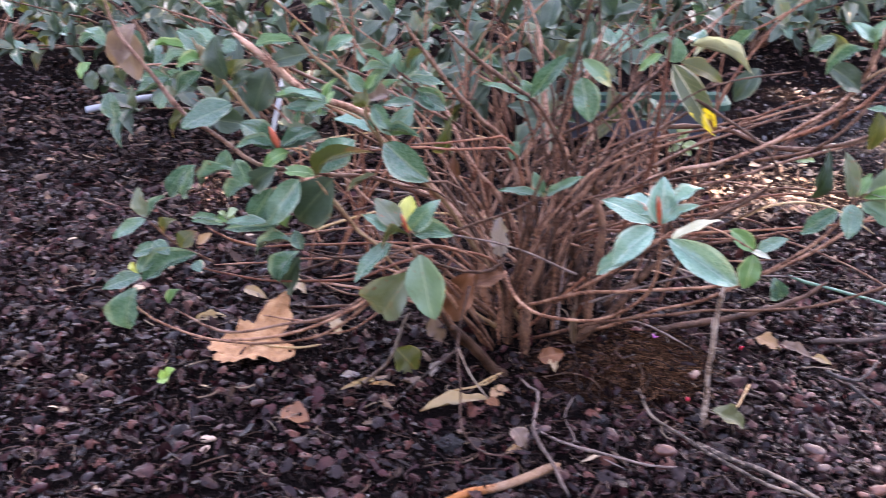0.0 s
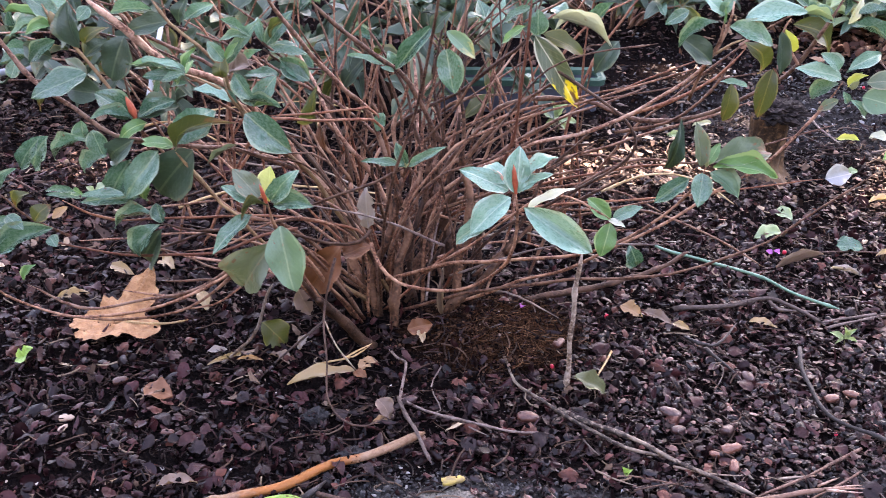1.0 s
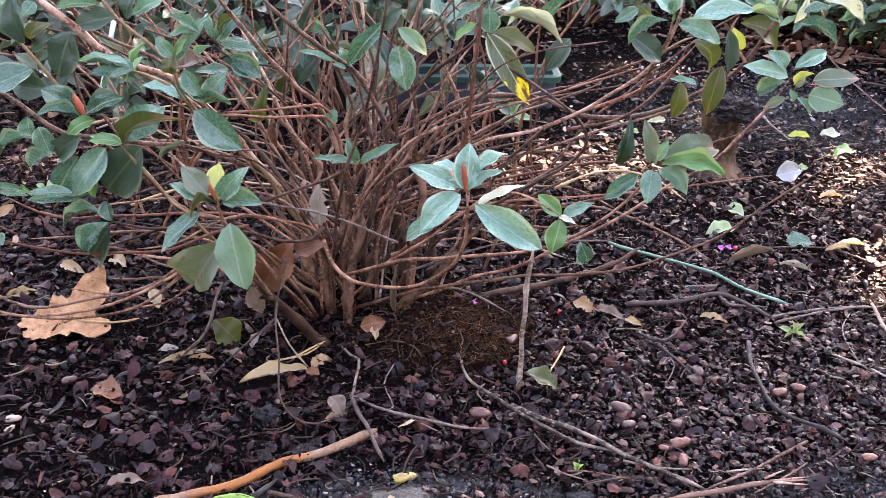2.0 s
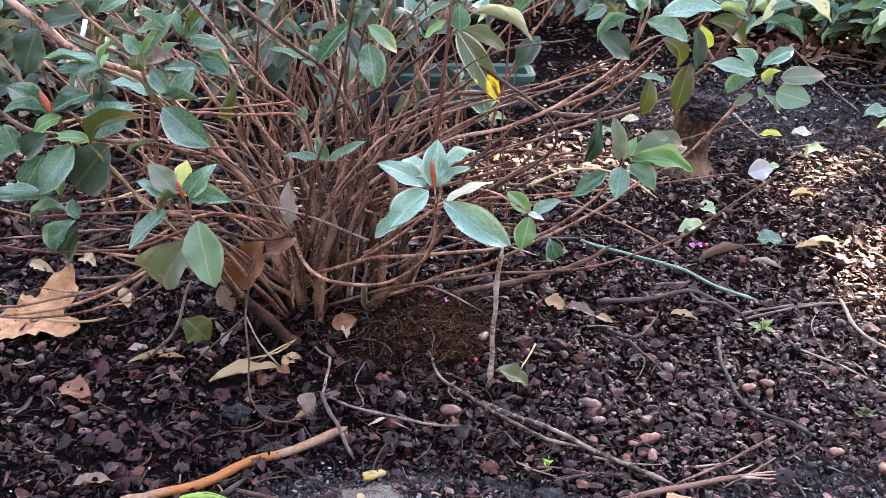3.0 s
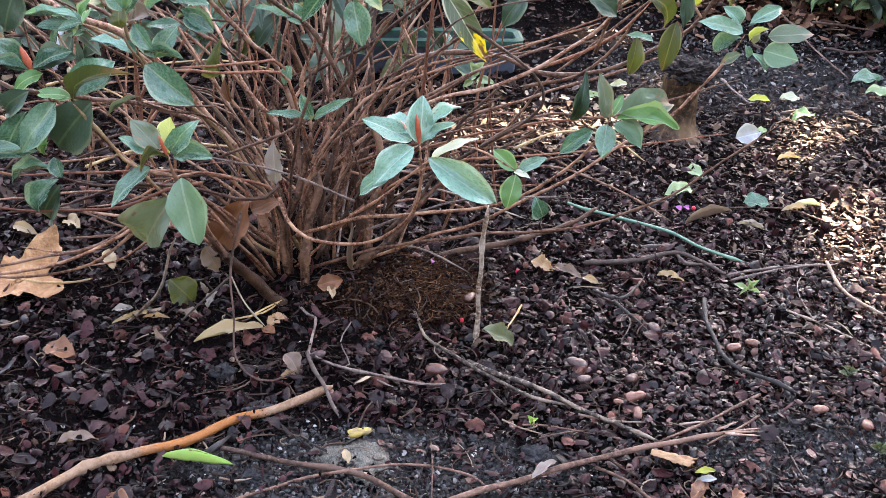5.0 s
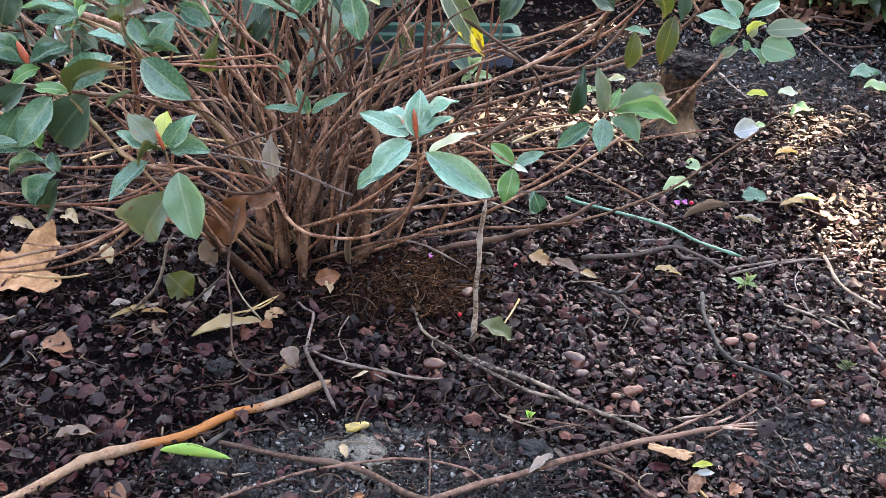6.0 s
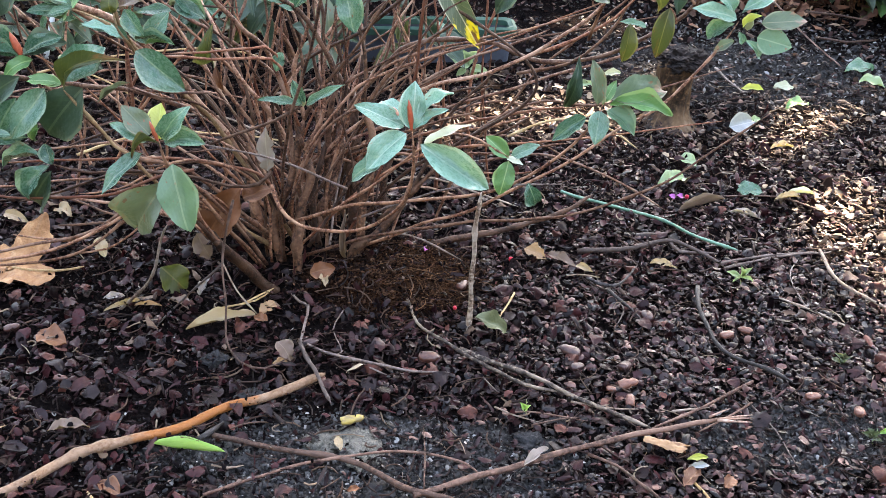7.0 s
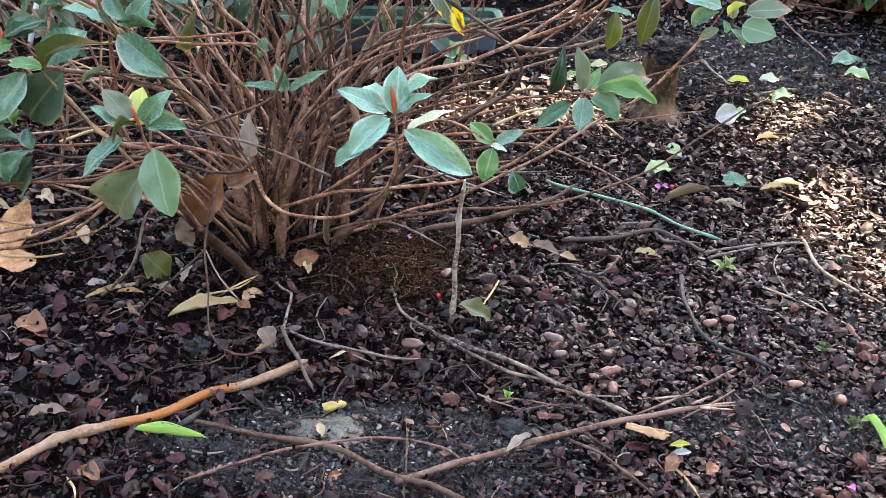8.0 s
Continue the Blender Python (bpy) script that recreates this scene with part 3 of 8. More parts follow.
leaf(s, (-0.516, 1.030, 0.390), (-0.540, 1.010, 0.388), 0.50, 0.60, leaf_fresh, 0.12)
leaf(s, (-0.517, 1.040, 0.399), (-0.548, 1.040, 0.420), 0.60, 0.60, leaf_green, 0.12)
leaf(s, (-0.497, 1.060, 0.361), (-0.478, 1.060, 0.385), 0.60, 0.90, leaf_olive, 0.36)
bud(s, (-0.517, 1.030, 0.390), (-0.519, 1.030, 0.407), 0.0060, leaf_olive)
s = stem(shrub, [(-0.190, 1.140, 0.001), (-0.236, 1.080, 0.069), (-0.299, 1.020, 0.142), (-0.331, 1.000, 0.195), (-0.348, 1.000, 0.205), (-0.372, 1.000, 0.238), (-0.396, 1.000, 0.271)], 0.0027, 0.0016, bark_young)
leaf(s, (-0.398, 1.000, 0.274), (-0.425, 0.990, 0.279), 0.50, 0.60, leaf_fresh, 0.12)
leaf(s, (-0.394, 1.000, 0.277), (-0.353, 1.020, 0.309), 0.66, 0.90, leaf_green, 0.12)
leaf(s, (-0.392, 1.000, 0.267), (-0.337, 1.010, 0.303), 0.30, 0.70, leaf_olive, 0.36)
leaf(s, (-0.411, 1.000, 0.267), (-0.448, 0.980, 0.219), 0.50, 0.90, leaf_green, 0.12)
leaf(s, (-0.374, 1.000, 0.268), (-0.426, 1.020, 0.208), 0.62, 0.95, leaf_dark, 0.12)
leaf(s, (-0.443, 1.000, 0.256), (-0.471, 1.000, 0.213), 0.62, 0.90, leaf_green, 0.12)
leaf(s, (-0.435, 1.000, 0.279), (-0.472, 1.010, 0.251), 0.60, 0.80, leaf_dark, 0.12)
leaf(s, (-0.481, 1.000, 0.288), (-0.472, 1.000, 0.257), 0.68, 0.90, leaf_green, 0.12)
leaf(s, (-0.486, 1.000, 0.277), (-0.531, 1.000, 0.254), 0.34, 0.60, leaf_green, 0.12)
leaf(s, (-0.469, 1.000, 0.260), (-0.499, 1.000, 0.239), 0.60, 0.80, leaf_green, 0.12)
leaf(s, (-0.505, 1.030, 0.288), (-0.504, 1.030, 0.263), 0.80, 0.90, leaf_green, 0.12)
leaf(s, (-0.438, 1.000, 0.212), (-0.503, 0.990, 0.209), 0.28, 0.60, leaf_green, 0.12)
leaf(s, (-0.506, 1.000, 0.209), (-0.545, 1.000, 0.212), 0.20, 0.50, leaf_green, 0.12)
leaf(s, (-0.530, 1.000, 0.280), (-0.554, 1.000, 0.242), 0.75, 0.90, leaf_green, 0.12)
leaf(s, (-0.434, 1.020, 0.220), (-0.443, 1.020, 0.200), 0.50, 0.90, leaf_fresh, 0.12)
leaf(s, (-0.323, 1.000, 0.276), (-0.360, 1.000, 0.254), 0.14, 0.50, leaf_old, 0.12)
s = stem(shrub, [(-0.194, 1.060, 0.154), (-0.207, 1.050, 0.142), (-0.238, 1.040, 0.144), (-0.274, 1.030, 0.158), (-0.322, 1.020, 0.168), (-0.380, 1.000, 0.173), (-0.414, 0.990, 0.187)], 0.0020, 0.0013, bark)
leaf(s, (-0.419, 0.990, 0.195), (-0.470, 0.990, 0.181), 0.32, 0.50, leaf_green, 0.12)
leaf(s, (-0.418, 0.990, 0.185), (-0.443, 0.980, 0.148), 0.62, 0.90, leaf_green, 0.12)
leaf(s, (-0.413, 0.990, 0.186), (-0.421, 1.000, 0.206), 0.70, 0.90, leaf_green, 0.12)
leaf(s, (-0.414, 0.990, 0.179), (-0.446, 1.010, 0.126), 0.55, 0.90, leaf_dark, 0.12)
s = stem(shrub, [(-0.217, 1.120, -0.001), (-0.242, 1.050, 0.107), (-0.276, 1.010, 0.158), (-0.317, 0.980, 0.151), (-0.357, 0.970, 0.127), (-0.400, 0.970, 0.107), (-0.465, 0.980, 0.106)], 0.0020, 0.0013, bark)
s = stem(shrub, [(-0.224, 1.120, -0.009), (-0.251, 1.030, 0.110), (-0.280, 1.000, 0.159), (-0.318, 0.970, 0.149), (-0.371, 0.950, 0.119), (-0.462, 0.950, 0.093), (-0.531, 0.960, 0.083), (-0.597, 0.970, 0.100), (-0.634, 0.970, 0.137)], 0.0022, 0.0013, bark)
leaf(s, (-0.601, 0.970, 0.155), (-0.647, 0.960, 0.140), 0.40, 0.60, leaf_green, 0.12)
leaf(s, (-0.599, 0.970, 0.147), (-0.536, 0.980, 0.180), 0.42, 0.60, leaf_green, 0.12)
leaf(s, (-0.611, 0.970, 0.139), (-0.625, 0.960, 0.086), 0.72, 1.00, leaf_green, 0.12)
leaf(s, (-0.605, 0.970, 0.159), (-0.577, 0.980, 0.179), 0.50, 0.60, leaf_green, 0.12)
leaf(s, (-0.605, 0.970, 0.157), (-0.618, 0.980, 0.165), 0.50, 0.80, leaf_yellow, 0.12)
leaf(s, (-0.556, 0.970, 0.140), (-0.569, 0.960, 0.125), 0.50, 0.80, leaf_fresh, 0.12)
leaf(s, (-0.534, 0.970, 0.175), (-0.523, 0.960, 0.168), 0.90, 0.80, leaf_green, 0.12)
s = stem(shrub, [(-0.521, 0.990, 0.167), (-0.561, 0.985, 0.189), (-0.575, 0.980, 0.208), (-0.587, 0.980, 0.220)], 0.0015, 0.0012, bark)
leaf(s, (-0.590, 0.980, 0.221), (-0.629, 0.970, 0.200), 0.36, 0.60, leaf_green, 0.12)
leaf(s, (-0.588, 0.980, 0.223), (-0.597, 0.990, 0.256), 0.55, 0.90, leaf_old, 0.12)
leaf(s, (-0.584, 0.980, 0.226), (-0.568, 0.990, 0.246), 0.40, 0.80, leaf_green, 0.12)
leaf(s, (-0.531, 0.980, 0.284), (-0.553, 0.970, 0.253), 0.55, 0.90, leaf_green, 0.12)
leaf(s, (-0.578, 0.980, 0.190), (-0.608, 0.970, 0.180), 0.50, 0.60, leaf_green, 0.12)
leaf(s, (-0.584, 0.980, 0.194), (-0.562, 0.970, 0.182), 0.60, 0.60, leaf_green, 0.12)
leaf(s, (-0.553, 0.980, 0.222), (-0.567, 0.970, 0.209), 0.70, 0.90, leaf_olive, 0.36)
leaf(s, (-0.553, 0.980, 0.188), (-0.538, 0.990, 0.205), 0.90, 0.90, leaf_olive, 0.36)
leaf(s, (-0.532, 0.980, 0.192), (-0.518, 0.990, 0.203), 0.50, 0.80, leaf_tan, 0.12)
leaf(s, (-0.501, 0.980, 0.224), (-0.541, 0.990, 0.221), 0.25, 0.60, leaf_green, 0.12)
leaf(s, (-0.492, 0.980, 0.221), (-0.509, 0.990, 0.223), 0.50, 0.60, leaf_fresh, 0.12)
leaf(s, (-0.447, 0.980, 0.223), (-0.491, 0.970, 0.225), 0.30, 0.60, leaf_green, 0.12)
s = stem(shrub, [(-0.294, 1.120, 0.204), (-0.356, 1.100, 0.232), (-0.409, 1.060, 0.252), (-0.469, 1.030, 0.274), (-0.510, 1.030, 0.300), (-0.552, 1.040, 0.325), (-0.591, 1.050, 0.369), (-0.627, 1.060, 0.410), (-0.643, 1.070, 0.451)], 0.0029, 0.0023, bark_pink)
leaf(s, (-0.639, 1.090, 0.410), (-0.621, 1.080, 0.351), 0.55, 0.90, leaf_brown, 0.12)
leaf(s, (-0.621, 1.090, 0.416), (-0.652, 1.080, 0.370), 0.60, 0.90, leaf_brown, 0.12)
leaf(s, (-0.663, 1.090, 0.345), (-0.674, 1.100, 0.365), 0.80, 0.80, leaf_dark, 0.12)
leaf(s, (-0.685, 1.090, 0.337), (-0.692, 1.100, 0.358), 0.80, 0.80, leaf_dark, 0.12)
leaf(s, (-0.607, 1.090, 0.315), (-0.601, 1.100, 0.336), 0.70, 0.90, leaf_green, 0.12)
leaf(s, (-0.665, 1.090, 0.301), (-0.672, 1.100, 0.332), 0.70, 0.90, leaf_green, 0.12)
leaf(s, (-0.641, 1.090, 0.335), (-0.667, 1.100, 0.348), 0.50, 0.60, leaf_dark, 0.12)
leaf(s, (-0.551, 1.090, 0.382), (-0.596, 1.080, 0.365), 0.36, 0.60, leaf_green, 0.12)
leaf(s, (-0.558, 1.090, 0.384), (-0.608, 1.100, 0.389), 0.20, 0.50, leaf_fresh, 0.12)
leaf(s, (-0.526, 1.090, 0.395), (-0.570, 1.100, 0.395), 0.75, 0.60, leaf_green, 0.12)
leaf(s, (-0.555, 1.090, 0.340), (-0.591, 1.100, 0.353), 0.60, 0.80, leaf_dark, 0.12)
leaf(s, (-0.548, 1.090, 0.360), (-0.578, 1.080, 0.336), 0.50, 0.80, leaf_green, 0.12)
leaf(s, (-0.503, 1.090, 0.398), (-0.514, 1.080, 0.385), 0.80, 0.90, leaf_green, 0.12)
leaf(s, (-0.660, 1.090, 0.390), (-0.689, 1.100, 0.407), 0.50, 0.70, leaf_green, 0.12)
leaf(s, (-0.671, 1.090, 0.403), (-0.688, 1.080, 0.392), 0.50, 0.70, leaf_green, 0.12)
leaf(s, (-0.684, 1.090, 0.370), (-0.696, 1.080, 0.353), 0.60, 0.80, leaf_fresh, 0.12)
s = stem(shrub, [(-0.184, 1.150, 0.017), (-0.221, 1.130, 0.106), (-0.272, 1.100, 0.207), (-0.314, 1.070, 0.262), (-0.334, 1.060, 0.294), (-0.344, 1.050, 0.326), (-0.348, 1.050, 0.341), (-0.376, 1.060, 0.365), (-0.408, 1.070, 0.387), (-0.429, 1.080, 0.411)], 0.0031, 0.0018, bark_young)
leaf(s, (-0.343, 1.050, 0.349), (-0.305, 1.060, 0.397), 0.26, 0.80, leaf_green, 0.12)
leaf(s, (-0.345, 1.050, 0.352), (-0.361, 1.050, 0.374), 0.60, 0.70, leaf_green, 0.12)
leaf(s, (-0.335, 1.050, 0.306), (-0.376, 1.030, 0.329), 0.36, 0.60, leaf_green, 0.12)
leaf(s, (-0.336, 1.050, 0.339), (-0.315, 1.040, 0.313), 0.55, 0.80, leaf_green, 0.12)
leaf(s, (-0.317, 1.050, 0.303), (-0.292, 1.060, 0.335), 0.55, 0.90, leaf_green, 0.12)
leaf(s, (-0.328, 1.050, 0.307), (-0.285, 1.040, 0.306), 0.22, 0.50, leaf_green, 0.12)
leaf(s, (-0.348, 1.050, 0.334), (-0.348, 1.050, 0.357), 0.85, 0.90, leaf_olive, 0.36)
leaf(s, (-0.346, 1.050, 0.397), (-0.314, 1.050, 0.380), 0.28, 0.60, leaf_green, 0.12)
leaf(s, (-0.316, 1.050, 0.379), (-0.349, 1.050, 0.374), 0.36, 0.60, leaf_green, 0.12)
leaf(s, (-0.343, 1.050, 0.354), (-0.329, 1.050, 0.373), 0.40, 0.80, leaf_fresh, 0.12)
leaf(s, (-0.319, 1.020, 0.304), (-0.269, 1.010, 0.266), 0.56, 0.95, leaf_green, 0.12)
leaf(s, (-0.317, 1.050, 0.348), (-0.348, 1.080, 0.331), 0.60, 0.80, leaf_brown, 0.12)
leaf(s, (-0.396, 1.070, 0.387), (-0.387, 1.070, 0.414), 0.70, 0.90, leaf_dark, 0.12)
leaf(s, (-0.411, 1.080, 0.387), (-0.462, 1.080, 0.374), 0.50, 0.70, leaf_dark, 0.12)
leaf(s, (-0.428, 1.080, 0.399), (-0.478, 1.080, 0.395), 0.30, 0.60, leaf_green, 0.12)
leaf(s, (-0.395, 1.080, 0.388), (-0.366, 1.100, 0.402), 0.40, 0.80, leaf_green, 0.12)
leaf(s, (-0.381, 1.080, 0.379), (-0.395, 1.080, 0.363), 0.60, 0.80, leaf_dark, 0.12)
s = stem(shrub, [(-0.297, 1.100, 0.234), (-0.340, 1.080, 0.281), (-0.370, 1.060, 0.309), (-0.391, 1.050, 0.333)], 0.0017, 0.0012, bark)
leaf(s, (-0.397, 1.050, 0.339), (-0.449, 1.040, 0.351), 0.26, 0.50, leaf_fresh, 0.12)
leaf(s, (-0.394, 1.050, 0.341), (-0.416, 1.050, 0.354), 0.50, 0.70, leaf_green, 0.12)
leaf(s, (-0.394, 1.050, 0.335), (-0.430, 1.030, 0.339), 0.42, 0.60, leaf_green, 0.12)
leaf(s, (-0.391, 1.050, 0.336), (-0.378, 1.060, 0.364), 0.30, 0.80, leaf_fresh, 0.12)
leaf(s, (-0.389, 1.050, 0.326), (-0.408, 1.050, 0.323), 0.45, 0.60, leaf_green, 0.12)
leaf(s, (-0.401, 1.050, 0.327), (-0.388, 1.040, 0.346), 0.60, 0.80, leaf_fresh, 0.12)
leaf(s, (-0.432, 1.070, 0.308), (-0.426, 1.070, 0.327), 0.40, 0.80, leaf_green, 0.12)
s = stem(shrub, [(-0.195, 1.170, -0.029), (-0.221, 1.170, 0.079), (-0.294, 1.140, 0.215), (-0.362, 1.100, 0.310), (-0.420, 1.080, 0.340), (-0.463, 1.070, 0.384), (-0.496, 1.070, 0.411)], 0.0048, 0.0038, bark_pink)
s = stem(shrub, [(-0.193, 1.180, -0.035), (-0.216, 1.180, 0.074), (-0.285, 1.160, 0.204), (-0.341, 1.130, 0.278), (-0.376, 1.110, 0.326), (-0.434, 1.100, 0.358), (-0.482, 1.100, 0.381), (-0.505, 1.100, 0.411)], 0.0025, 0.0020, bark_pink)
s = stem(shrub, [(-0.291, 1.180, 0.174), (-0.351, 1.140, 0.267), (-0.424, 1.100, 0.333), (-0.448, 1.090, 0.370), (-0.469, 1.080, 0.410)], 0.0029, 0.0023, bark)
s = stem(shrub, [(-0.160, 1.200, 0.025), (-0.191, 1.180, 0.154), (-0.232, 1.150, 0.249), (-0.270, 1.120, 0.310), (-0.295, 1.100, 0.344), (-0.313, 1.100, 0.358), (-0.327, 1.100, 0.375)], 0.0019, 0.0013, bark_dark)
leaf(s, (-0.309, 1.100, 0.352), (-0.263, 1.100, 0.347), 0.30, 0.60, leaf_green, 0.12)
leaf(s, (-0.296, 1.100, 0.333), (-0.262, 1.090, 0.320), 0.50, 0.80, leaf_green, 0.12)
leaf(s, (-0.313, 1.100, 0.358), (-0.323, 1.110, 0.386), 0.35, 0.80, leaf_green, 0.12)
leaf(s, (-0.311, 1.100, 0.357), (-0.281, 1.110, 0.394), 0.40, 0.80, leaf_green, 0.12)
leaf(s, (-0.280, 1.100, 0.385), (-0.309, 1.100, 0.365), 0.30, 0.60, leaf_olive, 0.36)
leaf(s, (-0.317, 1.100, 0.352), (-0.338, 1.100, 0.333), 0.40, 0.60, leaf_green, 0.12)
leaf(s, (-0.307, 1.100, 0.350), (-0.281, 1.120, 0.354), 0.50, 0.70, leaf_green, 0.12)
leaf(s, (-0.300, 1.100, 0.325), (-0.339, 1.100, 0.322), 0.40, 0.60, leaf_green, 0.12)
s = stem(shrub, [(-0.314, 1.100, 0.353), (-0.295, 1.110, 0.333), (-0.269, 1.120, 0.325), (-0.232, 1.130, 0.322)], 0.0014, 0.0013, bark_dark)
s = stem(shrub, [(-0.174, 1.150, -0.029), (-0.177, 1.160, 0.069), (-0.186, 1.150, 0.189), (-0.203, 1.140, 0.264), (-0.227, 1.100, 0.310), (-0.257, 1.070, 0.359), (-0.285, 1.030, 0.419), (-0.290, 1.020, 0.435)], 0.0036, 0.0023, bark_pink)
s = stem(shrub, [(-0.156, 1.160, -0.021), (-0.145, 1.170, 0.105), (-0.136, 1.170, 0.234), (-0.158, 1.160, 0.300), (-0.195, 1.150, 0.333), (-0.232, 1.140, 0.364), (-0.263, 1.130, 0.400)], 0.0036, 0.0027, bark_dark)
leaf(s, (-0.173, 1.150, 0.318), (-0.129, 1.160, 0.370), 0.30, 0.80, leaf_green, 0.12)
leaf(s, (-0.173, 1.160, 0.316), (-0.231, 1.160, 0.332), 0.20, 0.50, leaf_green, 0.12)
leaf(s, (-0.175, 1.150, 0.315), (-0.191, 1.150, 0.321), 0.40, 0.60, leaf_green, 0.12)
leaf(s, (-0.114, 1.150, 0.364), (-0.081, 1.150, 0.332), 0.42, 0.70, leaf_turning, 0.12)
leaf(s, (-0.131, 1.160, 0.358), (-0.110, 1.160, 0.383), 0.60, 0.80, leaf_dark, 0.12)
leaf(s, (-0.181, 1.180, 0.314), (-0.186, 1.180, 0.331), 0.80, 0.80, leaf_green, 0.12)
leaf(s, (-0.185, 1.120, 0.275), (-0.193, 1.120, 0.252), 0.60, 0.80, leaf_green, 0.12)
s = stem(shrub, [(-0.146, 1.180, 0.101), (-0.122, 1.170, 0.220), (-0.118, 1.150, 0.304), (-0.114, 1.140, 0.346), (-0.116, 1.140, 0.379)], 0.0015, 0.0011, bark_dark)
leaf(s, (-0.114, 1.140, 0.347), (-0.104, 1.130, 0.296), 0.60, 1.00, leaf_green, 0.05)
s = stem(shrub, [(-0.158, 1.180, -0.016), (-0.212, 1.180, 0.176), (-0.189, 1.180, 0.229), (-0.147, 1.180, 0.259), (-0.099, 1.180, 0.285), (-0.052, 1.170, 0.324), (-0.020, 1.170, 0.353), (-0.012, 1.170, 0.393)], 0.0025, 0.0018, bark)
leaf(s, (-0.013, 1.170, 0.355), (0.040, 1.150, 0.276), 0.31, 0.85, leaf_yellowing, 0.3)
leaf(s, (-0.004, 1.170, 0.357), (0.046, 1.180, 0.331), 0.44, 0.70, leaf_olive, 0.36)
leaf(s, (0.006, 1.170, 0.377), (0.077, 1.160, 0.349), 0.10, 0.40, leaf_pale, 0.12)
leaf(s, (0.009, 1.170, 0.364), (0.052, 1.180, 0.381), 0.14, 0.40, leaf_pale, 0.12)
leaf(s, (-0.010, 1.170, 0.356), (-0.011, 1.170, 0.386), 0.80, 0.80, leaf_green, 0.12)
leaf(s, (-0.018, 1.170, 0.388), (-0.052, 1.170, 0.369), 0.34, 0.60, leaf_green, 0.12)
leaf(s, (-0.025, 1.170, 0.366), (-0.052, 1.170, 0.346), 0.36, 0.50, leaf_fresh, 0.12)
leaf(s, (0.083, 1.170, 0.351), (0.055, 1.160, 0.316), 0.58, 0.90, leaf_dark, 0.12)
leaf(s, (0.021, 1.170, 0.378), (0.005, 1.190, 0.383), 0.80, 0.80, leaf_green, 0.12)
leaf(s, (0.074, 1.170, 0.395), (0.055, 1.200, 0.358), 0.40, 0.70, leaf_green, 0.12)
s = stem(shrub, [(-0.131, 1.130, 0.009), (-0.075, 1.130, 0.127), (-0.042, 1.120, 0.220), (-0.032, 1.110, 0.279), (-0.023, 1.100, 0.360), (-0.018, 1.100, 0.418)], 0.0021, 0.0017, bark_red)
s = stem(shrub, [(-0.165, 1.170, -0.010), (-0.148, 1.170, 0.129), (-0.043, 1.150, 0.215), (0.055, 1.130, 0.257), (0.127, 1.110, 0.303), (0.169, 1.090, 0.348), (0.186, 1.080, 0.394), (0.189, 1.080, 0.418)], 0.0029, 0.0020, bark_pink)
leaf(s, (0.202, 1.080, 0.398), (0.265, 1.080, 0.409), 0.42, 0.50, leaf_glaucous, 0.12)
leaf(s, (0.186, 1.070, 0.395), (0.232, 1.070, 0.375), 0.50, 0.75, leaf_green, 0.12)
leaf(s, (0.171, 1.060, 0.402), (0.133, 1.060, 0.376), 0.34, 0.60, leaf_green, 0.12)
leaf(s, (0.138, 1.075, 0.380), (0.174, 1.075, 0.354), 0.62, 0.85, leaf_dark, 0.12)
leaf(s, (0.178, 1.090, 0.400), (0.192, 1.090, 0.424), 0.45, 0.80, leaf_green, 0.12)
leaf(s, (0.182, 1.090, 0.403), (0.159, 1.090, 0.421), 0.50, 0.70, leaf_glaucous, 0.12)
leaf(s, (0.244, 1.090, 0.385), (0.248, 1.090, 0.338), 0.36, 0.95, leaf_dark, 0.12)
leaf(s, (0.252, 1.120, 0.382), (0.265, 1.120, 0.352), 0.42, 0.90, leaf_yellow, 0.30)
leaf(s, (0.211, 1.110, 0.368), (0.237, 1.110, 0.335), 0.62, 0.80, leaf_olive, 0.30)
leaf(s, (0.262, 1.120, 0.386), (0.309, 1.120, 0.359), 0.56, 0.80, leaf_olive, 0.40)
leaf(s, (0.240, 1.090, 0.345), (0.231, 1.090, 0.289), 0.40, 0.90, leaf_olive, 0.50)
leaf(s, (0.205, 1.120, 0.319), (0.200, 1.120, 0.274), 0.42, 0.90, leaf_olive, 0.40)
leaf(s, (0.225, 1.130, 0.312), (0.194, 1.130, 0.319), 0.30, 0.40, leaf_glaucous, 0.12)
leaf(s, (0.260, 1.100, 0.402), (0.299, 1.100, 0.395), 0.22, 0.50, leaf_mint, 0.12)
leaf(s, (0.268, 1.130, 0.406), (0.292, 1.130, 0.391), 0.50, 0.70, leaf_green, 0.12)
leaf(s, (0.269, 1.100, 0.411), (0.250, 1.100, 0.427), 0.50, 0.80, leaf_green, 0.12)
leaf(s, (0.181, 1.080, 0.394), (0.181, 1.080, 0.413), 0.16, 0.80, leaf_fresh, 0.12)
leaf(s, (0.150, 1.120, 0.399), (0.126, 1.120, 0.383), 0.50, 0.70, leaf_green, 0.12)
leaf(s, (0.147, 1.130, 0.401), (0.157, 1.130, 0.370), 0.50, 0.90, leaf_olive, 0.30)
stem(shrub, [(0.159, 1.110, 0.302), (0.170, 1.090, 0.352), (0.178, 1.080, 0.379), (0.181, 1.080, 0.403)], 0.0020, 0.0012, bark)
stem(shrub, [(0.176, 1.090, 0.359), (0.196, 1.100, 0.369), (0.211, 1.110, 0.371)], 0.0016, 0.0010, bark_young)
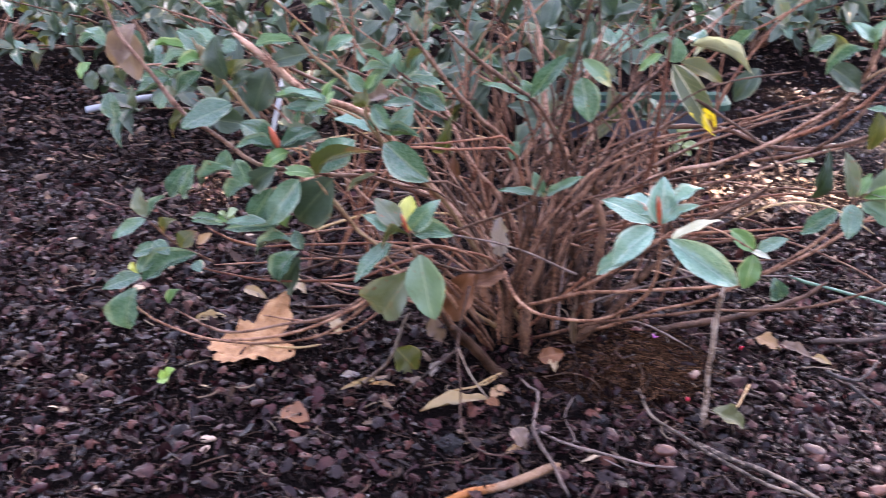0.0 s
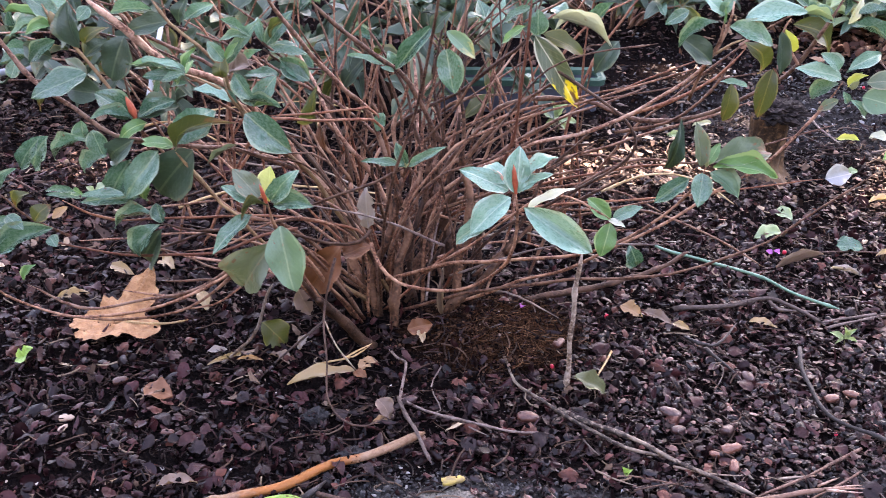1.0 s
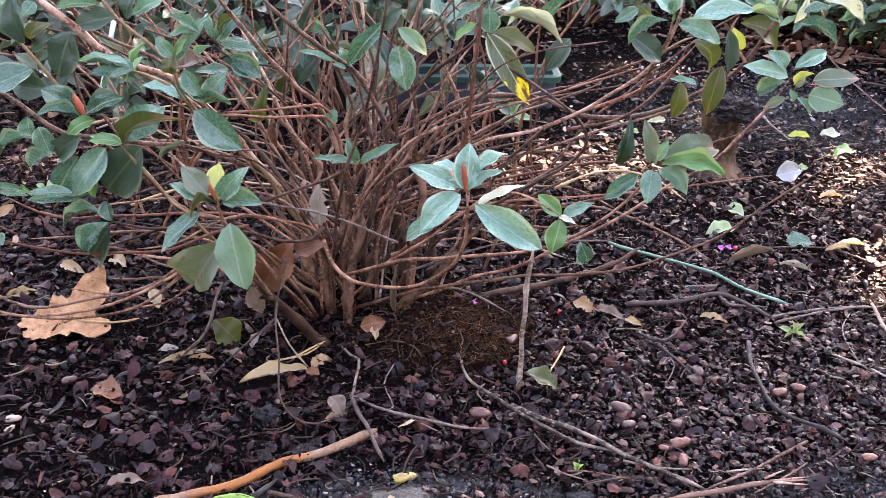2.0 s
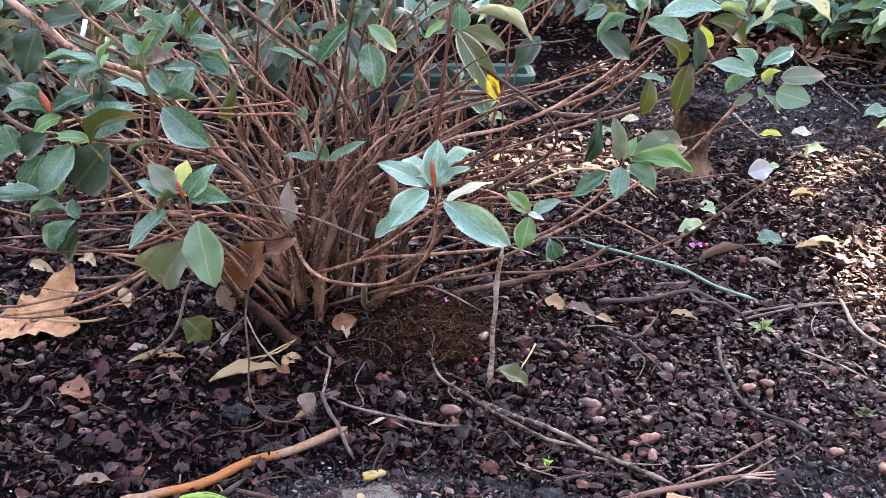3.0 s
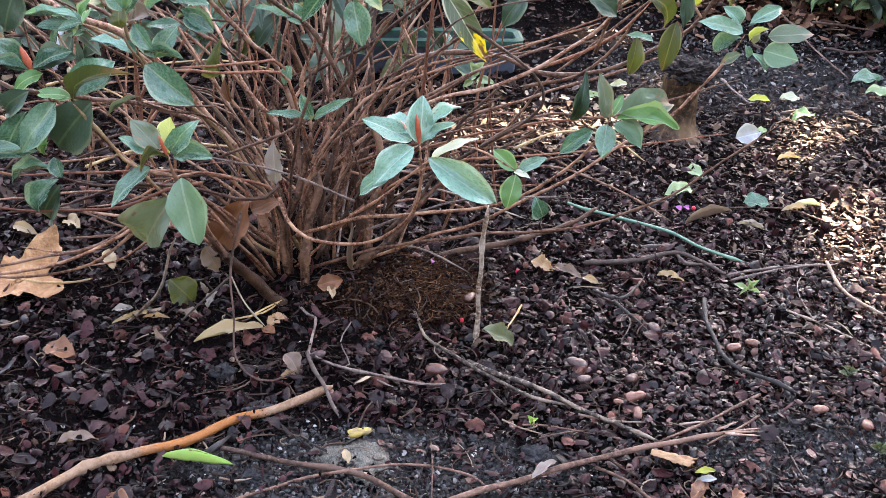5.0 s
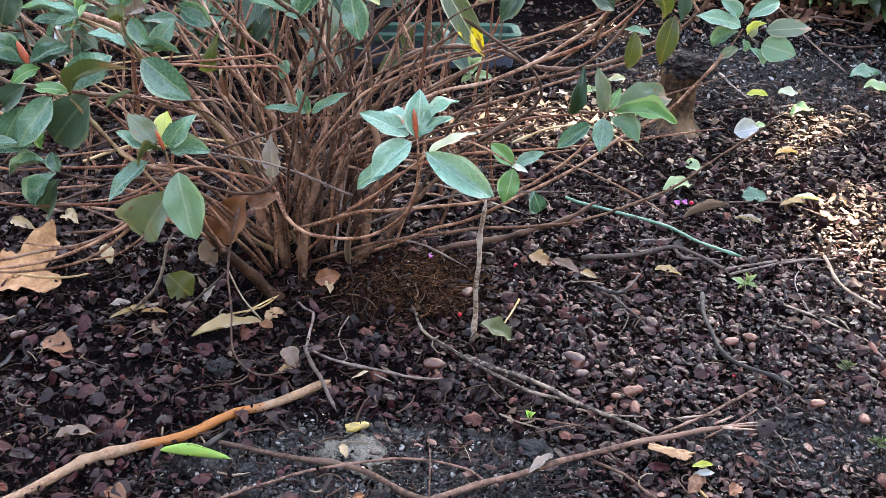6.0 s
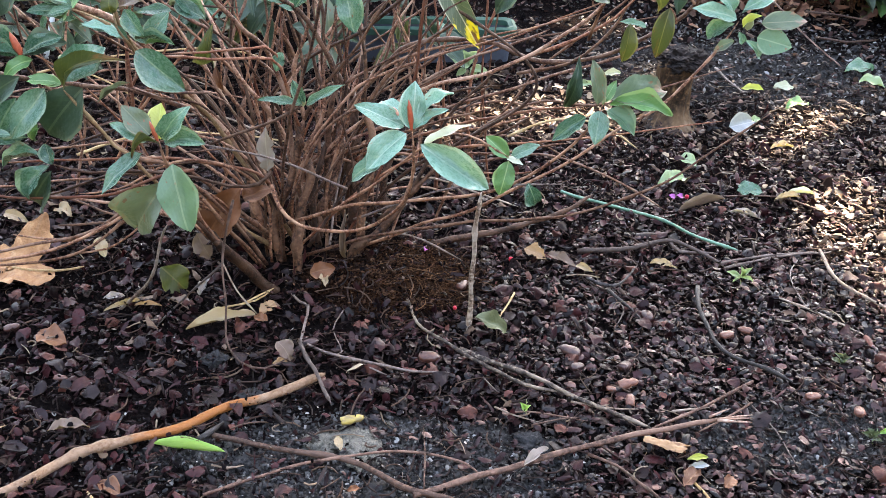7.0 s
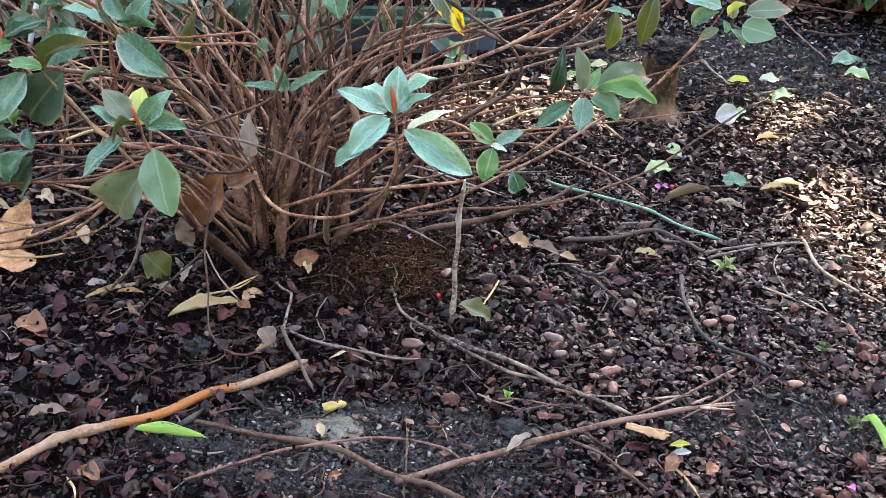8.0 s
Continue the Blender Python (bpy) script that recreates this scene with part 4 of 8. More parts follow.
stem(shrub, [(0.265, 1.090, 0.350), (0.258, 1.100, 0.363), (0.248, 1.100, 0.382), (0.257, 1.110, 0.395)], 0.0018, 0.0011, bark)
stem(shrub, [(0.249, 1.090, 0.329), (0.245, 1.090, 0.341), (0.240, 1.090, 0.346)], 0.0014, 0.0010, bark)
stem(shrub, [(0.093, 1.130, 0.275), (0.147, 1.120, 0.301), (0.187, 1.120, 0.325), (0.216, 1.120, 0.358)], 0.0022, 0.0013, bark_red)
stem(shrub, [(0.084, 1.150, 0.248), (0.143, 1.140, 0.266), (0.184, 1.130, 0.306), (0.208, 1.130, 0.349)], 0.0020, 0.0013, bark)
s = stem(shrub, [(-0.142, 1.200, -0.026), (-0.129, 1.200, 0.148), (-0.079, 1.200, 0.232), (-0.025, 1.190, 0.271), (0.039, 1.180, 0.277), (0.096, 1.160, 0.264), (0.159, 1.140, 0.269), (0.206, 1.130, 0.289), (0.262, 1.120, 0.329), (0.286, 1.100, 0.379), (0.306, 1.100, 0.423)], 0.0029, 0.0023, bark_pink)
leaf(s, (0.315, 1.100, 0.391), (0.362, 1.090, 0.373), 0.36, 0.60, leaf_green, 0.12)
leaf(s, (0.322, 1.100, 0.403), (0.349, 1.100, 0.409), 0.50, 0.60, leaf_green, 0.12)
leaf(s, (0.278, 1.100, 0.410), (0.300, 1.100, 0.393), 0.60, 0.70, leaf_green, 0.12)
leaf(s, (0.341, 1.120, 0.417), (0.397, 1.120, 0.389), 0.30, 0.60, leaf_pale, 0.12)
leaf(s, (0.320, 1.120, 0.387), (0.330, 1.120, 0.416), 0.30, 0.70, leaf_pale, 0.12)
s = stem(shrub, [(-0.130, 1.120, 0.013), (-0.038, 1.090, 0.071), (0.035, 1.070, 0.109), (0.109, 1.060, 0.155), (0.182, 1.070, 0.202), (0.241, 1.080, 0.240), (0.299, 1.100, 0.298), (0.318, 1.100, 0.331)], 0.0022, 0.0014, bark)
leaf(s, (0.312, 1.100, 0.340), (0.291, 1.100, 0.360), 0.62, 0.85, leaf_glaucous, 0.12)
leaf(s, (0.316, 1.100, 0.332), (0.266, 1.100, 0.345), 0.40, 0.55, leaf_glaucous, 0.12)
leaf(s, (0.322, 1.100, 0.343), (0.359, 1.115, 0.358), 0.40, 0.70, leaf_glaucous, 0.12)
leaf(s, (0.344, 1.100, 0.329), (0.394, 1.100, 0.333), 0.46, 0.60, leaf_pinkish, 0.12)
leaf(s, (0.342, 1.100, 0.313), (0.375, 1.080, 0.309), 0.78, 0.90, leaf_spotted, 0.12)
leaf(s, (0.314, 1.100, 0.328), (0.289, 1.110, 0.307), 0.55, 0.70, leaf_green, 0.12)
leaf(s, (0.324, 1.100, 0.324), (0.340, 1.090, 0.340), 0.40, 0.70, leaf_yellow, 0.12)
leaf(s, (0.327, 1.100, 0.328), (0.337, 1.100, 0.341), 0.34, 0.70, leaf_fresh, 0.12)
leaf(s, (0.317, 1.100, 0.309), (0.296, 1.100, 0.297), 0.50, 0.70, leaf_pinkish, 0.12)
leaf(s, (0.330, 1.100, 0.310), (0.353, 1.110, 0.287), 0.40, 0.80, leaf_glaucous, 0.12)
leaf(s, (0.321, 1.100, 0.319), (0.328, 1.100, 0.305), 0.60, 0.80, leaf_green, 0.12)
leaf(s, (0.321, 1.100, 0.340), (0.340, 1.120, 0.348), 0.40, 0.80, leaf_green, 0.12)
bud(s, (0.328, 1.100, 0.322), (0.335, 1.100, 0.332), 0.0040, leaf_fresh)
s = stem(shrub, [(-0.173, 1.120, 0.013), (-0.072, 1.090, 0.062), (0.035, 1.070, 0.092), (0.132, 1.060, 0.106), (0.219, 1.060, 0.136), (0.286, 1.070, 0.174), (0.369, 1.090, 0.230)], 0.0022, 0.0011, bark)
s = stem(shrub, [(-0.177, 1.130, 0.198), (-0.184, 1.100, 0.265), (-0.206, 1.080, 0.282), (-0.249, 1.070, 0.283), (-0.303, 1.060, 0.285), (-0.345, 1.050, 0.283)], 0.0019, 0.0013, bark_red)
s = stem(shrub, [(-0.172, 1.140, 0.179), (-0.193, 1.120, 0.271), (-0.216, 1.100, 0.284), (-0.263, 1.080, 0.286), (-0.306, 1.070, 0.285)], 0.0015, 0.0013, bark_red)
s = stem(shrub, [(-0.183, 1.121, 0.012), (-0.175, 1.121, 0.117), (-0.102, 1.138, 0.229), (0.067, 1.155, 0.289), (0.171, 1.172, 0.320)], 0.0021, 0.0012, bark)
s = stem(shrub, [(-0.187, 1.183, -0.023), (-0.180, 1.183, 0.087), (-0.119, 1.202, 0.137), (0.104, 1.220, 0.212), (0.262, 1.239, 0.262)], 0.0023, 0.0016, bark_pink)
s = stem(shrub, [(-0.151, 1.212, -0.038), (-0.145, 1.212, 0.074), (-0.096, 1.207, 0.124), (0.059, 1.202, 0.124), (0.157, 1.196, 0.143)], 0.0026, 0.0014, bark)
s = stem(shrub, [(-0.135, 1.208, -0.035), (-0.128, 1.208, 0.077), (-0.066, 1.188, 0.127), (0.058, 1.168, 0.112), (0.119, 1.148, 0.125)], 0.0020, 0.0012, bark)
s = stem(shrub, [(-0.153, 1.213, -0.039), (-0.147, 1.213, 0.073), (-0.098, 1.231, 0.123), (0.035, 1.249, 0.137), (0.112, 1.266, 0.152)], 0.0027, 0.0016, bark)
s = stem(shrub, [(-0.144, 1.141, 0.003), (-0.137, 1.141, 0.109), (-0.081, 1.158, 0.241), (0.036, 1.174, 0.280), (0.096, 1.191, 0.290)], 0.0024, 0.0013, bark)
s = stem(shrub, [(-0.194, 1.181, -0.022), (-0.187, 1.181, 0.088), (-0.124, 1.159, 0.138), (-0.001, 1.136, 0.192), (0.056, 1.113, 0.218)], 0.0025, 0.0013, bark)
s = stem(shrub, [(-0.140, 1.218, -0.041), (-0.134, 1.218, 0.071), (-0.079, 1.218, 0.123), (0.075, 1.219, 0.170), (0.170, 1.219, 0.184)], 0.0027, 0.0013, bark_red)
s = stem(shrub, [(-0.134, 1.210, -0.036), (-0.130, 1.210, 0.075), (-0.097, 1.204, 0.163), (0.009, 1.197, 0.207), (0.067, 1.191, 0.218)], 0.0023, 0.0015, bark)
s = stem(shrub, [(-0.160, 1.163, -0.011), (-0.157, 1.163, 0.097), (-0.141, 1.174, 0.200), (-0.058, 1.185, 0.255), (-0.011, 1.196, 0.279)], 0.0021, 0.0013, bark_dark)
s = stem(shrub, [(-0.209, 1.138, -0.007), (-0.214, 1.138, 0.098), (-0.261, 1.098, 0.175), (-0.377, 1.068, 0.180), (-0.462, 1.038, 0.180)], 0.0015, 0.0012, bark_pink)
s = stem(shrub, [(-0.194, 1.115, 0.007), (-0.202, 1.115, 0.109), (-0.277, 1.075, 0.159), (-0.397, 1.045, 0.170), (-0.474, 1.015, 0.176)], 0.0020, 0.0013, bark_red)
s = stem(shrub, [(-0.481, 1.030, 0.169), (-0.507, 1.020, 0.181), (-0.532, 1.010, 0.201)], 0.0015, 0.0011, bark_red)
s = stem(shrub, [(-0.203, 1.176, -0.028), (-0.210, 1.176, 0.079), (-0.268, 1.136, 0.224), (-0.324, 1.106, 0.246), (-0.348, 1.076, 0.263)], 0.0017, 0.0011, bark)
s = stem(shrub, [(-0.197, 1.112, 0.009), (-0.202, 1.112, 0.111), (-0.243, 1.072, 0.232), (-0.292, 1.042, 0.251), (-0.318, 1.012, 0.265)], 0.0018, 0.0011, bark_pink)
s = stem(shrub, [(-0.211, 1.140, -0.008), (-0.216, 1.140, 0.097), (-0.262, 1.100, 0.206), (-0.316, 1.070, 0.236), (-0.344, 1.040, 0.259)], 0.0017, 0.0011, bark)
s = stem(shrub, [(-0.207, 1.102, 0.014), (-0.214, 1.102, 0.115), (-0.285, 1.062, 0.165), (-0.361, 1.032, 0.140), (-0.396, 1.002, 0.147)], 0.0021, 0.0010, bark)
s = stem(shrub, [(-0.216, 1.124, 0.001), (-0.221, 1.124, 0.105), (-0.263, 1.084, 0.155), (-0.312, 1.054, 0.160), (-0.336, 1.024, 0.171)], 0.0020, 0.0010, bark)
s = stem(shrub, [(-0.297, 1.090, 0.225), (-0.288, 1.070, 0.254), (-0.306, 1.060, 0.284), (-0.319, 1.060, 0.299)], 0.0018, 0.0011, bark)
leaf(s, (-0.320, 1.060, 0.299), (-0.342, 1.066, 0.330), 0.42, 0.80, leaf_green, 0.12)
leaf(s, (-0.317, 1.060, 0.301), (-0.300, 1.078, 0.326), 0.40, 0.80, leaf_green, 0.12)
leaf(s, (-0.318, 1.050, 0.302), (-0.288, 1.044, 0.305), 0.18, 0.30, leaf_fresh, 0.12)
s = stem(shrub, [(-0.331, 1.070, 0.274), (-0.332, 1.045, 0.302), (-0.341, 1.035, 0.322), (-0.353, 1.070, 0.337)], 0.0018, 0.0011, bark_young)
leaf(s, (-0.338, 1.030, 0.313), (-0.375, 1.024, 0.328), 0.40, 0.50, leaf_glaucous, 0.12)
leaf(s, (-0.351, 1.080, 0.333), (-0.322, 1.086, 0.341), 0.50, 0.60, leaf_brown, 0.12)
leaf(s, (-0.298, 1.100, 0.342), (-0.267, 1.106, 0.314), 0.50, 0.70, leaf_green, 0.12)
s = stem(shrub, [(-0.341, 1.035, 0.322), (-0.361, 1.030, 0.334), (-0.384, 1.030, 0.343)], 0.0016, 0.0011, bark_young)
leaf(s, (-0.386, 1.030, 0.347), (-0.449, 1.048, 0.346), 0.17, 0.40, leaf_glaucous, 0.12)
leaf(s, (-0.384, 1.030, 0.344), (-0.407, 1.024, 0.338), 0.40, 0.60, leaf_green, 0.12)
leaf(s, (-0.385, 1.035, 0.340), (-0.397, 1.041, 0.353), 0.50, 0.80, leaf_green, 0.12)
leaf(s, (-0.382, 1.030, 0.343), (-0.378, 1.048, 0.353), 0.30, 0.70, leaf_fresh, 0.12)
leaf(s, (-0.394, 1.000, 0.272), (-0.425, 0.994, 0.282), 0.42, 0.60, leaf_fresh, 0.12)
leaf(s, (-0.424, 1.000, 0.224), (-0.433, 1.006, 0.205), 0.35, 0.80, leaf_fresh, 0.12)
leaf(s, (-0.261, 1.120, 0.306), (-0.267, 1.138, 0.250), 0.38, 0.95, leaf_olive, 0.36)
leaf(s, (-0.261, 1.120, 0.258), (-0.255, 1.114, 0.230), 0.35, 0.90, leaf_rust, 0.12)
# gnarled old stems of the foot, forking into thinner ones, and more low sweeping ones; foot bark is coloured dark for
# shade
r = random.Random(8)


def old_stem(pts, r0, r1, material, forks=(), sides=10):
    """A thick knobbly stem with its forks: rows of points that start on it."""
    s = part("stem", tube("stem", pts, r0, r1, material, sides, 0.009, 0.22), shrub)
    for row in forks:
        part("stem", tube("stem", [pts[-1], *row], r1 * 0.62, 0.0013, r.choice((material, bark, bark_pink)), 8, 0.012, 0.18), shrub)
    return s


old_stem([(-0.179, 1.088, -0.02), (-0.174, 1.100, 0.046), (-0.167, 1.114, 0.085), (-0.159, 1.126, 0.124), (-0.166, 1.138, 0.148)], 0.0064, 0.0050, bark_foot_shade,
         (((-0.178, 1.150, 0.190), (-0.170, 1.165, 0.250), (-0.192, 1.170, 0.330)), ((-0.146, 1.150, 0.185), (-0.142, 1.170, 0.250), (-0.118, 1.190, 0.340))))
old_stem([(-0.192, 1.110, -0.02), (-0.202, 1.120, 0.055), (-0.190, 1.134, 0.100), (-0.177, 1.146, 0.140), (-0.169, 1.158, 0.180)], 0.0056, 0.0042, bark_foot_shade,
         (((-0.178, 1.170, 0.240), (-0.160, 1.180, 0.300), (-0.172, 1.190, 0.390)), ((-0.150, 1.165, 0.215), (-0.110, 1.165, 0.262), (-0.065, 1.160, 0.330))))
old_stem([(-0.170, 1.150, -0.02), (-0.157, 1.162, 0.043), (-0.140, 1.174, 0.085), (-0.128, 1.186, 0.130), (-0.131, 1.198, 0.160)], 0.0062, 0.0046, bark_dark,
         (((-0.122, 1.210, 0.215), (-0.136, 1.220, 0.280), (-0.120, 1.230, 0.370)), ((-0.155, 1.205, 0.220), (-0.170, 1.210, 0.280), (-0.215, 1.215, 0.350))))
old_stem([(-0.102, 1.110, -0.015), (-0.099, 1.120, 0.075), (-0.090, 1.134, 0.118), (-0.086, 1.146, 0.155), (-0.097, 1.158, 0.195)], 0.0060, 0.0044, bark_foot_shade,
         (((-0.094, 1.170, 0.250), (-0.105, 1.185, 0.310), (-0.092, 1.200, 0.390)), ((-0.070, 1.165, 0.235), (-0.025, 1.165, 0.275), (0.030, 1.160, 0.320))))
old_stem([(-0.118, 1.105, -0.01), (-0.104, 1.104, 0.036), (-0.083, 1.112, 0.046), (-0.060, 1.124, 0.068), (-0.040, 1.136, 0.092)], 0.0062, 0.0046, bark_foot_shade,
         (((-0.005, 1.148, 0.128), (0.040, 1.160, 0.150), (0.110, 1.170, 0.190)), ((-0.018, 1.150, 0.135), (0.005, 1.165, 0.185), (0.060, 1.180, 0.240))))
old_stem([(-0.124, 1.190, -0.02), (-0.117, 1.202, 0.057), (-0.120, 1.214, 0.098), (-0.111, 1.226, 0.135), (-0.119, 1.238, 0.180)], 0.0078, 0.0052, bark_dark,
         (((-0.105, 1.250, 0.240), (-0.116, 1.260, 0.310), (-0.090, 1.270, 0.380)), ((-0.150, 1.245, 0.240), (-0.158, 1.250, 0.300), (-0.190, 1.260, 0.370))))
old_stem([(-0.190, 1.064, -0.018), (-0.205, 1.048, 0.010), (-0.228, 1.020, 0.056), (-0.250, 0.992, 0.100)], 0.0070, 0.0050, bark_foot_shade, (((-0.262, 0.962, 0.140), (-0.290, 0.955, 0.165)), ((-0.278, 0.985, 0.128), (-0.330, 0.985, 0.142), (-0.395, 0.985, 0.150))))
old_stem([(-0.206, 1.080, -0.015), (-0.222, 1.064, 0.014), (-0.248, 1.040, 0.060), (-0.268, 1.008, 0.108)], 0.0060, 0.0044, bark_dark, (((-0.292, 0.990, 0.135), (-0.345, 0.990, 0.122), (-0.420, 0.995, 0.112)),))
old_stem([(-0.214, 1.140, -0.02), (-0.232, 1.152, 0.074), (-0.238, 1.164, 0.124), (-0.234, 1.176, 0.165)], 0.0050, 0.0038, bark, (((-0.242, 1.188, 0.210), (-0.258, 1.200, 0.260), (-0.250, 1.210, 0.350)), ((-0.262, 1.180, 0.200), (-0.300, 1.180, 0.250), (-0.340, 1.190, 0.320))))
old_stem([(-0.150, 1.145, -0.02), (-0.163, 1.150, 0.063), (-0.152, 1.162, 0.120), (-0.141, 1.174, 0.150)], 0.0042, 0.0032, bark_dark, (((-0.138, 1.186, 0.190), (-0.150, 1.198, 0.240), (-0.142, 1.205, 0.320)), ((-0.112, 1.190, 0.185), (-0.060, 1.200, 0.215), (0.010, 1.215, 0.260))))
old_stem([(-0.070, 1.196, -0.02), (-0.077, 1.212, 0.068), (-0.066, 1.224, 0.112), (-0.075, 1.236, 0.160)], 0.0052, 0.0038, bark_dark, (((-0.060, 1.250, 0.215), (-0.066, 1.260, 0.280), (-0.030, 1.270, 0.360)), ((-0.030, 1.245, 0.200), (0.040, 1.250, 0.235), (0.130, 1.260, 0.270))))
old_stem([(-0.245, 1.200, -0.02), (-0.252, 1.215, 0.070), (-0.262, 1.225, 0.120), (-0.255, 1.235, 0.180)], 0.0048, 0.0034, bark_dark, (((-0.270, 1.245, 0.230), (-0.265, 1.250, 0.300), (-0.290, 1.255, 0.380)), ((-0.235, 1.245, 0.230), (-0.215, 1.250, 0.290), (-0.222, 1.255, 0.380))))
old_stem([(-0.060, 1.130, -0.012), (-0.010, 1.150, 0.022), (0.060, 1.165, 0.030), (0.140, 1.190, 0.042), (0.200, 1.220, 0.060)], 0.0052, 0.0026, bark_dark)
s = stem(shrub, [(-0.213, 1.100, 0.011), (-0.246, 1.040, 0.112), (-0.274, 1.000, 0.167), (-0.311, 0.975, 0.164), (-0.362, 0.965, 0.126), (-0.434, 0.965, 0.102), (-0.515, 0.970, 0.088), (-0.574, 0.980, 0.109)], 0.0024, 0.0014, bark_pink)
s = stem(shrub, [(-0.214, 1.100, 0.003), (-0.251, 1.030, 0.110), (-0.283, 1.000, 0.163), (-0.325, 0.970, 0.142), (-0.381, 0.955, 0.102), (-0.450, 0.950, 0.087), (-0.542, 0.955, 0.084)], 0.0022, 0.0013, bark)
s = stem(shrub, [(-0.271, 1.020, 0.171), (-0.305, 1.000, 0.171), (-0.354, 0.990, 0.153), (-0.410, 0.985, 0.150), (-0.492, 0.985, 0.152), (-0.556, 0.990, 0.163)], 0.0019, 0.0011, bark_red)
s = stem(shrub, [(-0.253, 1.040, 0.112), (-0.294, 1.000, 0.141), (-0.336, 0.980, 0.111), (-0.362, 0.975, 0.095), (-0.405, 0.970, 0.089)], 0.0017, 0.0010, bark)

# the many bare stems that crowd its foot, and the shoots that make its crown
r = random.Random(5)
for k in range(6):
    a, q = r.uniform(0, 6.28), math.sqrt(r.random())
    bx, by = -0.15 + 0.075 * q * math.cos(a), 1.165 + 0.06 * q * math.sin(a)
    lean = r.gauss(0, 0.26) + (bx + 0.15) * 1.6
    back = r.gauss(0.06, 0.12)
    top = r.uniform(0.26, 0.62)
    bow = r.gauss(0, 0.045)
    pts = [(bx, by, -0.02), (bx + lean * 0.15 + bow + r.gauss(0, 0.012), by + back * 0.3 + r.gauss(0, 0.02), top * 0.35),
           (bx + lean * 0.5 + bow * 1.3 + r.gauss(0, 0.03), by + back * 0.6 + r.gauss(0, 0.03), top * 0.72), (bx + lean * 1.05, by + back, top)]
    s = stem(shrub, pts, r.uniform(0.0018, 0.0045), r.uniform(0.001, 0.0018), r.choice((bark, bark_dark, bark_pink, bark_dark)))
    if top > 0.45 and by + back > 1.1:
        whorl(s, pts[-1], Vector(pts[-1]) - Vector(pts[-2]), r.randrange(4, 7), 0.065, (leaf_green, leaf_green, leaf_dark, leaf_fresh), r)
for k in range(13):  # thin crossing shoots
    a = r.uniform(0, 6.28)
    p = Vector((-0.15 + 0.07 * math.cos(a), 1.17 + 0.06 * math.sin(a), r.uniform(0.0, 0.1)))
    side = r.choice((-1, 1, 1))
    far, up, back = side * r.uniform(0.15, 0.55), r.uniform(0.14, 0.36), r.gauss(0.03, 0.09)
    stem(shrub, [p, p + Vector((far * 0.3 + r.gauss(0, 0.03), back * 0.3, up * r.uniform(0.4, 0.75))), p + Vector((far * 0.65, back * 0.7, up * r.uniform(0.75, 1.0))), p + Vector((far, back, up))],
         r.uniform(0.0013, 0.0024), 0.0009, r.choice((bark, bark_pink, bark_dark, bark_red)))
for k in range(14):  # dry side twigs low down
    a = r.uniform(0, 6.28)
    bx, by = -0.15 + 0.07 * math.cos(a), 1.16 + 0.05 * math.sin(a)
    d = Vector((r.gauss(0, 1), r.gauss(0.1, 0.5), r.uniform(0.1, 0.9))).normalized()
    n = r.uniform(0.12, 0.3)
    p = Vector((bx, by, r.uniform(0.0, 0.12)))
    stem(shrub, [p, p + d * n * 0.5 + Vector((0, 0, r.uniform(0, 0.03))), p + d * n + Vector((0, 0, r.uniform(-0.04, 0.02)))], 0.0017, 0.0008, r.choice((bark, bark_dark, twig_grey)))


for k in range(13):  # thin upright shoots at its back
    bx, by = r.gauss(-0.22, 0.13), r.uniform(1.24, 1.45)
    lean, bow, top = r.gauss(0, 0.12), r.gauss(0, 0.03), r.uniform(0.3, 0.6)
    stem(shrub, [(bx, by, -0.02), (bx + bow, by + r.gauss(0, 0.02), top * 0.35), (bx + lean * 0.5 + bow, by + r.gauss(0.02, 0.03), top * 0.7), (bx + lean, by + 0.04, top)],
         r.uniform(0.0016, 0.0036), 0.0012, r.choice((bark, bark_pink, bark_dark, bark_dark)))


for k in range(5):  # long dry runners that lie low beside its foot
    by, far, up = r.uniform(1.05, 1.3), r.uniform(0.25, 0.5), r.uniform(0.03, 0.13)
    end = by + abs(r.gauss(0.08, 0.12))
    pts = [(-0.2 + r.gauss(0, 0.03), by, up * 0.6)] + [(-0.2 - far * q, by + (end - by) * q + r.gauss(0, 0.015), up * w + r.gauss(0, 0.006)) for q, w in ((0.3, 1.3), (0.55, 1.1), (0.8, 0.8), (1.0, 0.5))]
    stem(shrub, pts, r.uniform(0.0018, 0.0034), 0.0012, r.choice((bark, bark_pink, bark_pink, bark_dark)))


for k in range(46):  # reddish shoots that cross one another behind the foot
    bx, by = r.uniform(-0.55, 0.08), r.uniform(1.24, 1.62)
    lean, top = r.gauss(0.05, 0.22), r.uniform(0.22, 0.5)
    bow, back = r.gauss(0, 0.04), r.gauss(0.0, 0.06)
    stem(shrub, [(bx, by, -0.02), (bx + 0.12 * lean + bow, by + back * 0.3, top * 0.33), (bx + 0.5 * lean + bow * 1.2, by + back * 0.7, top * 0.72), (bx + lean, by + back, top)],
         r.uniform(0.0014, 0.003), 0.001, r.choice((bark, bark_red, bark_pink, bark_red, bark)))


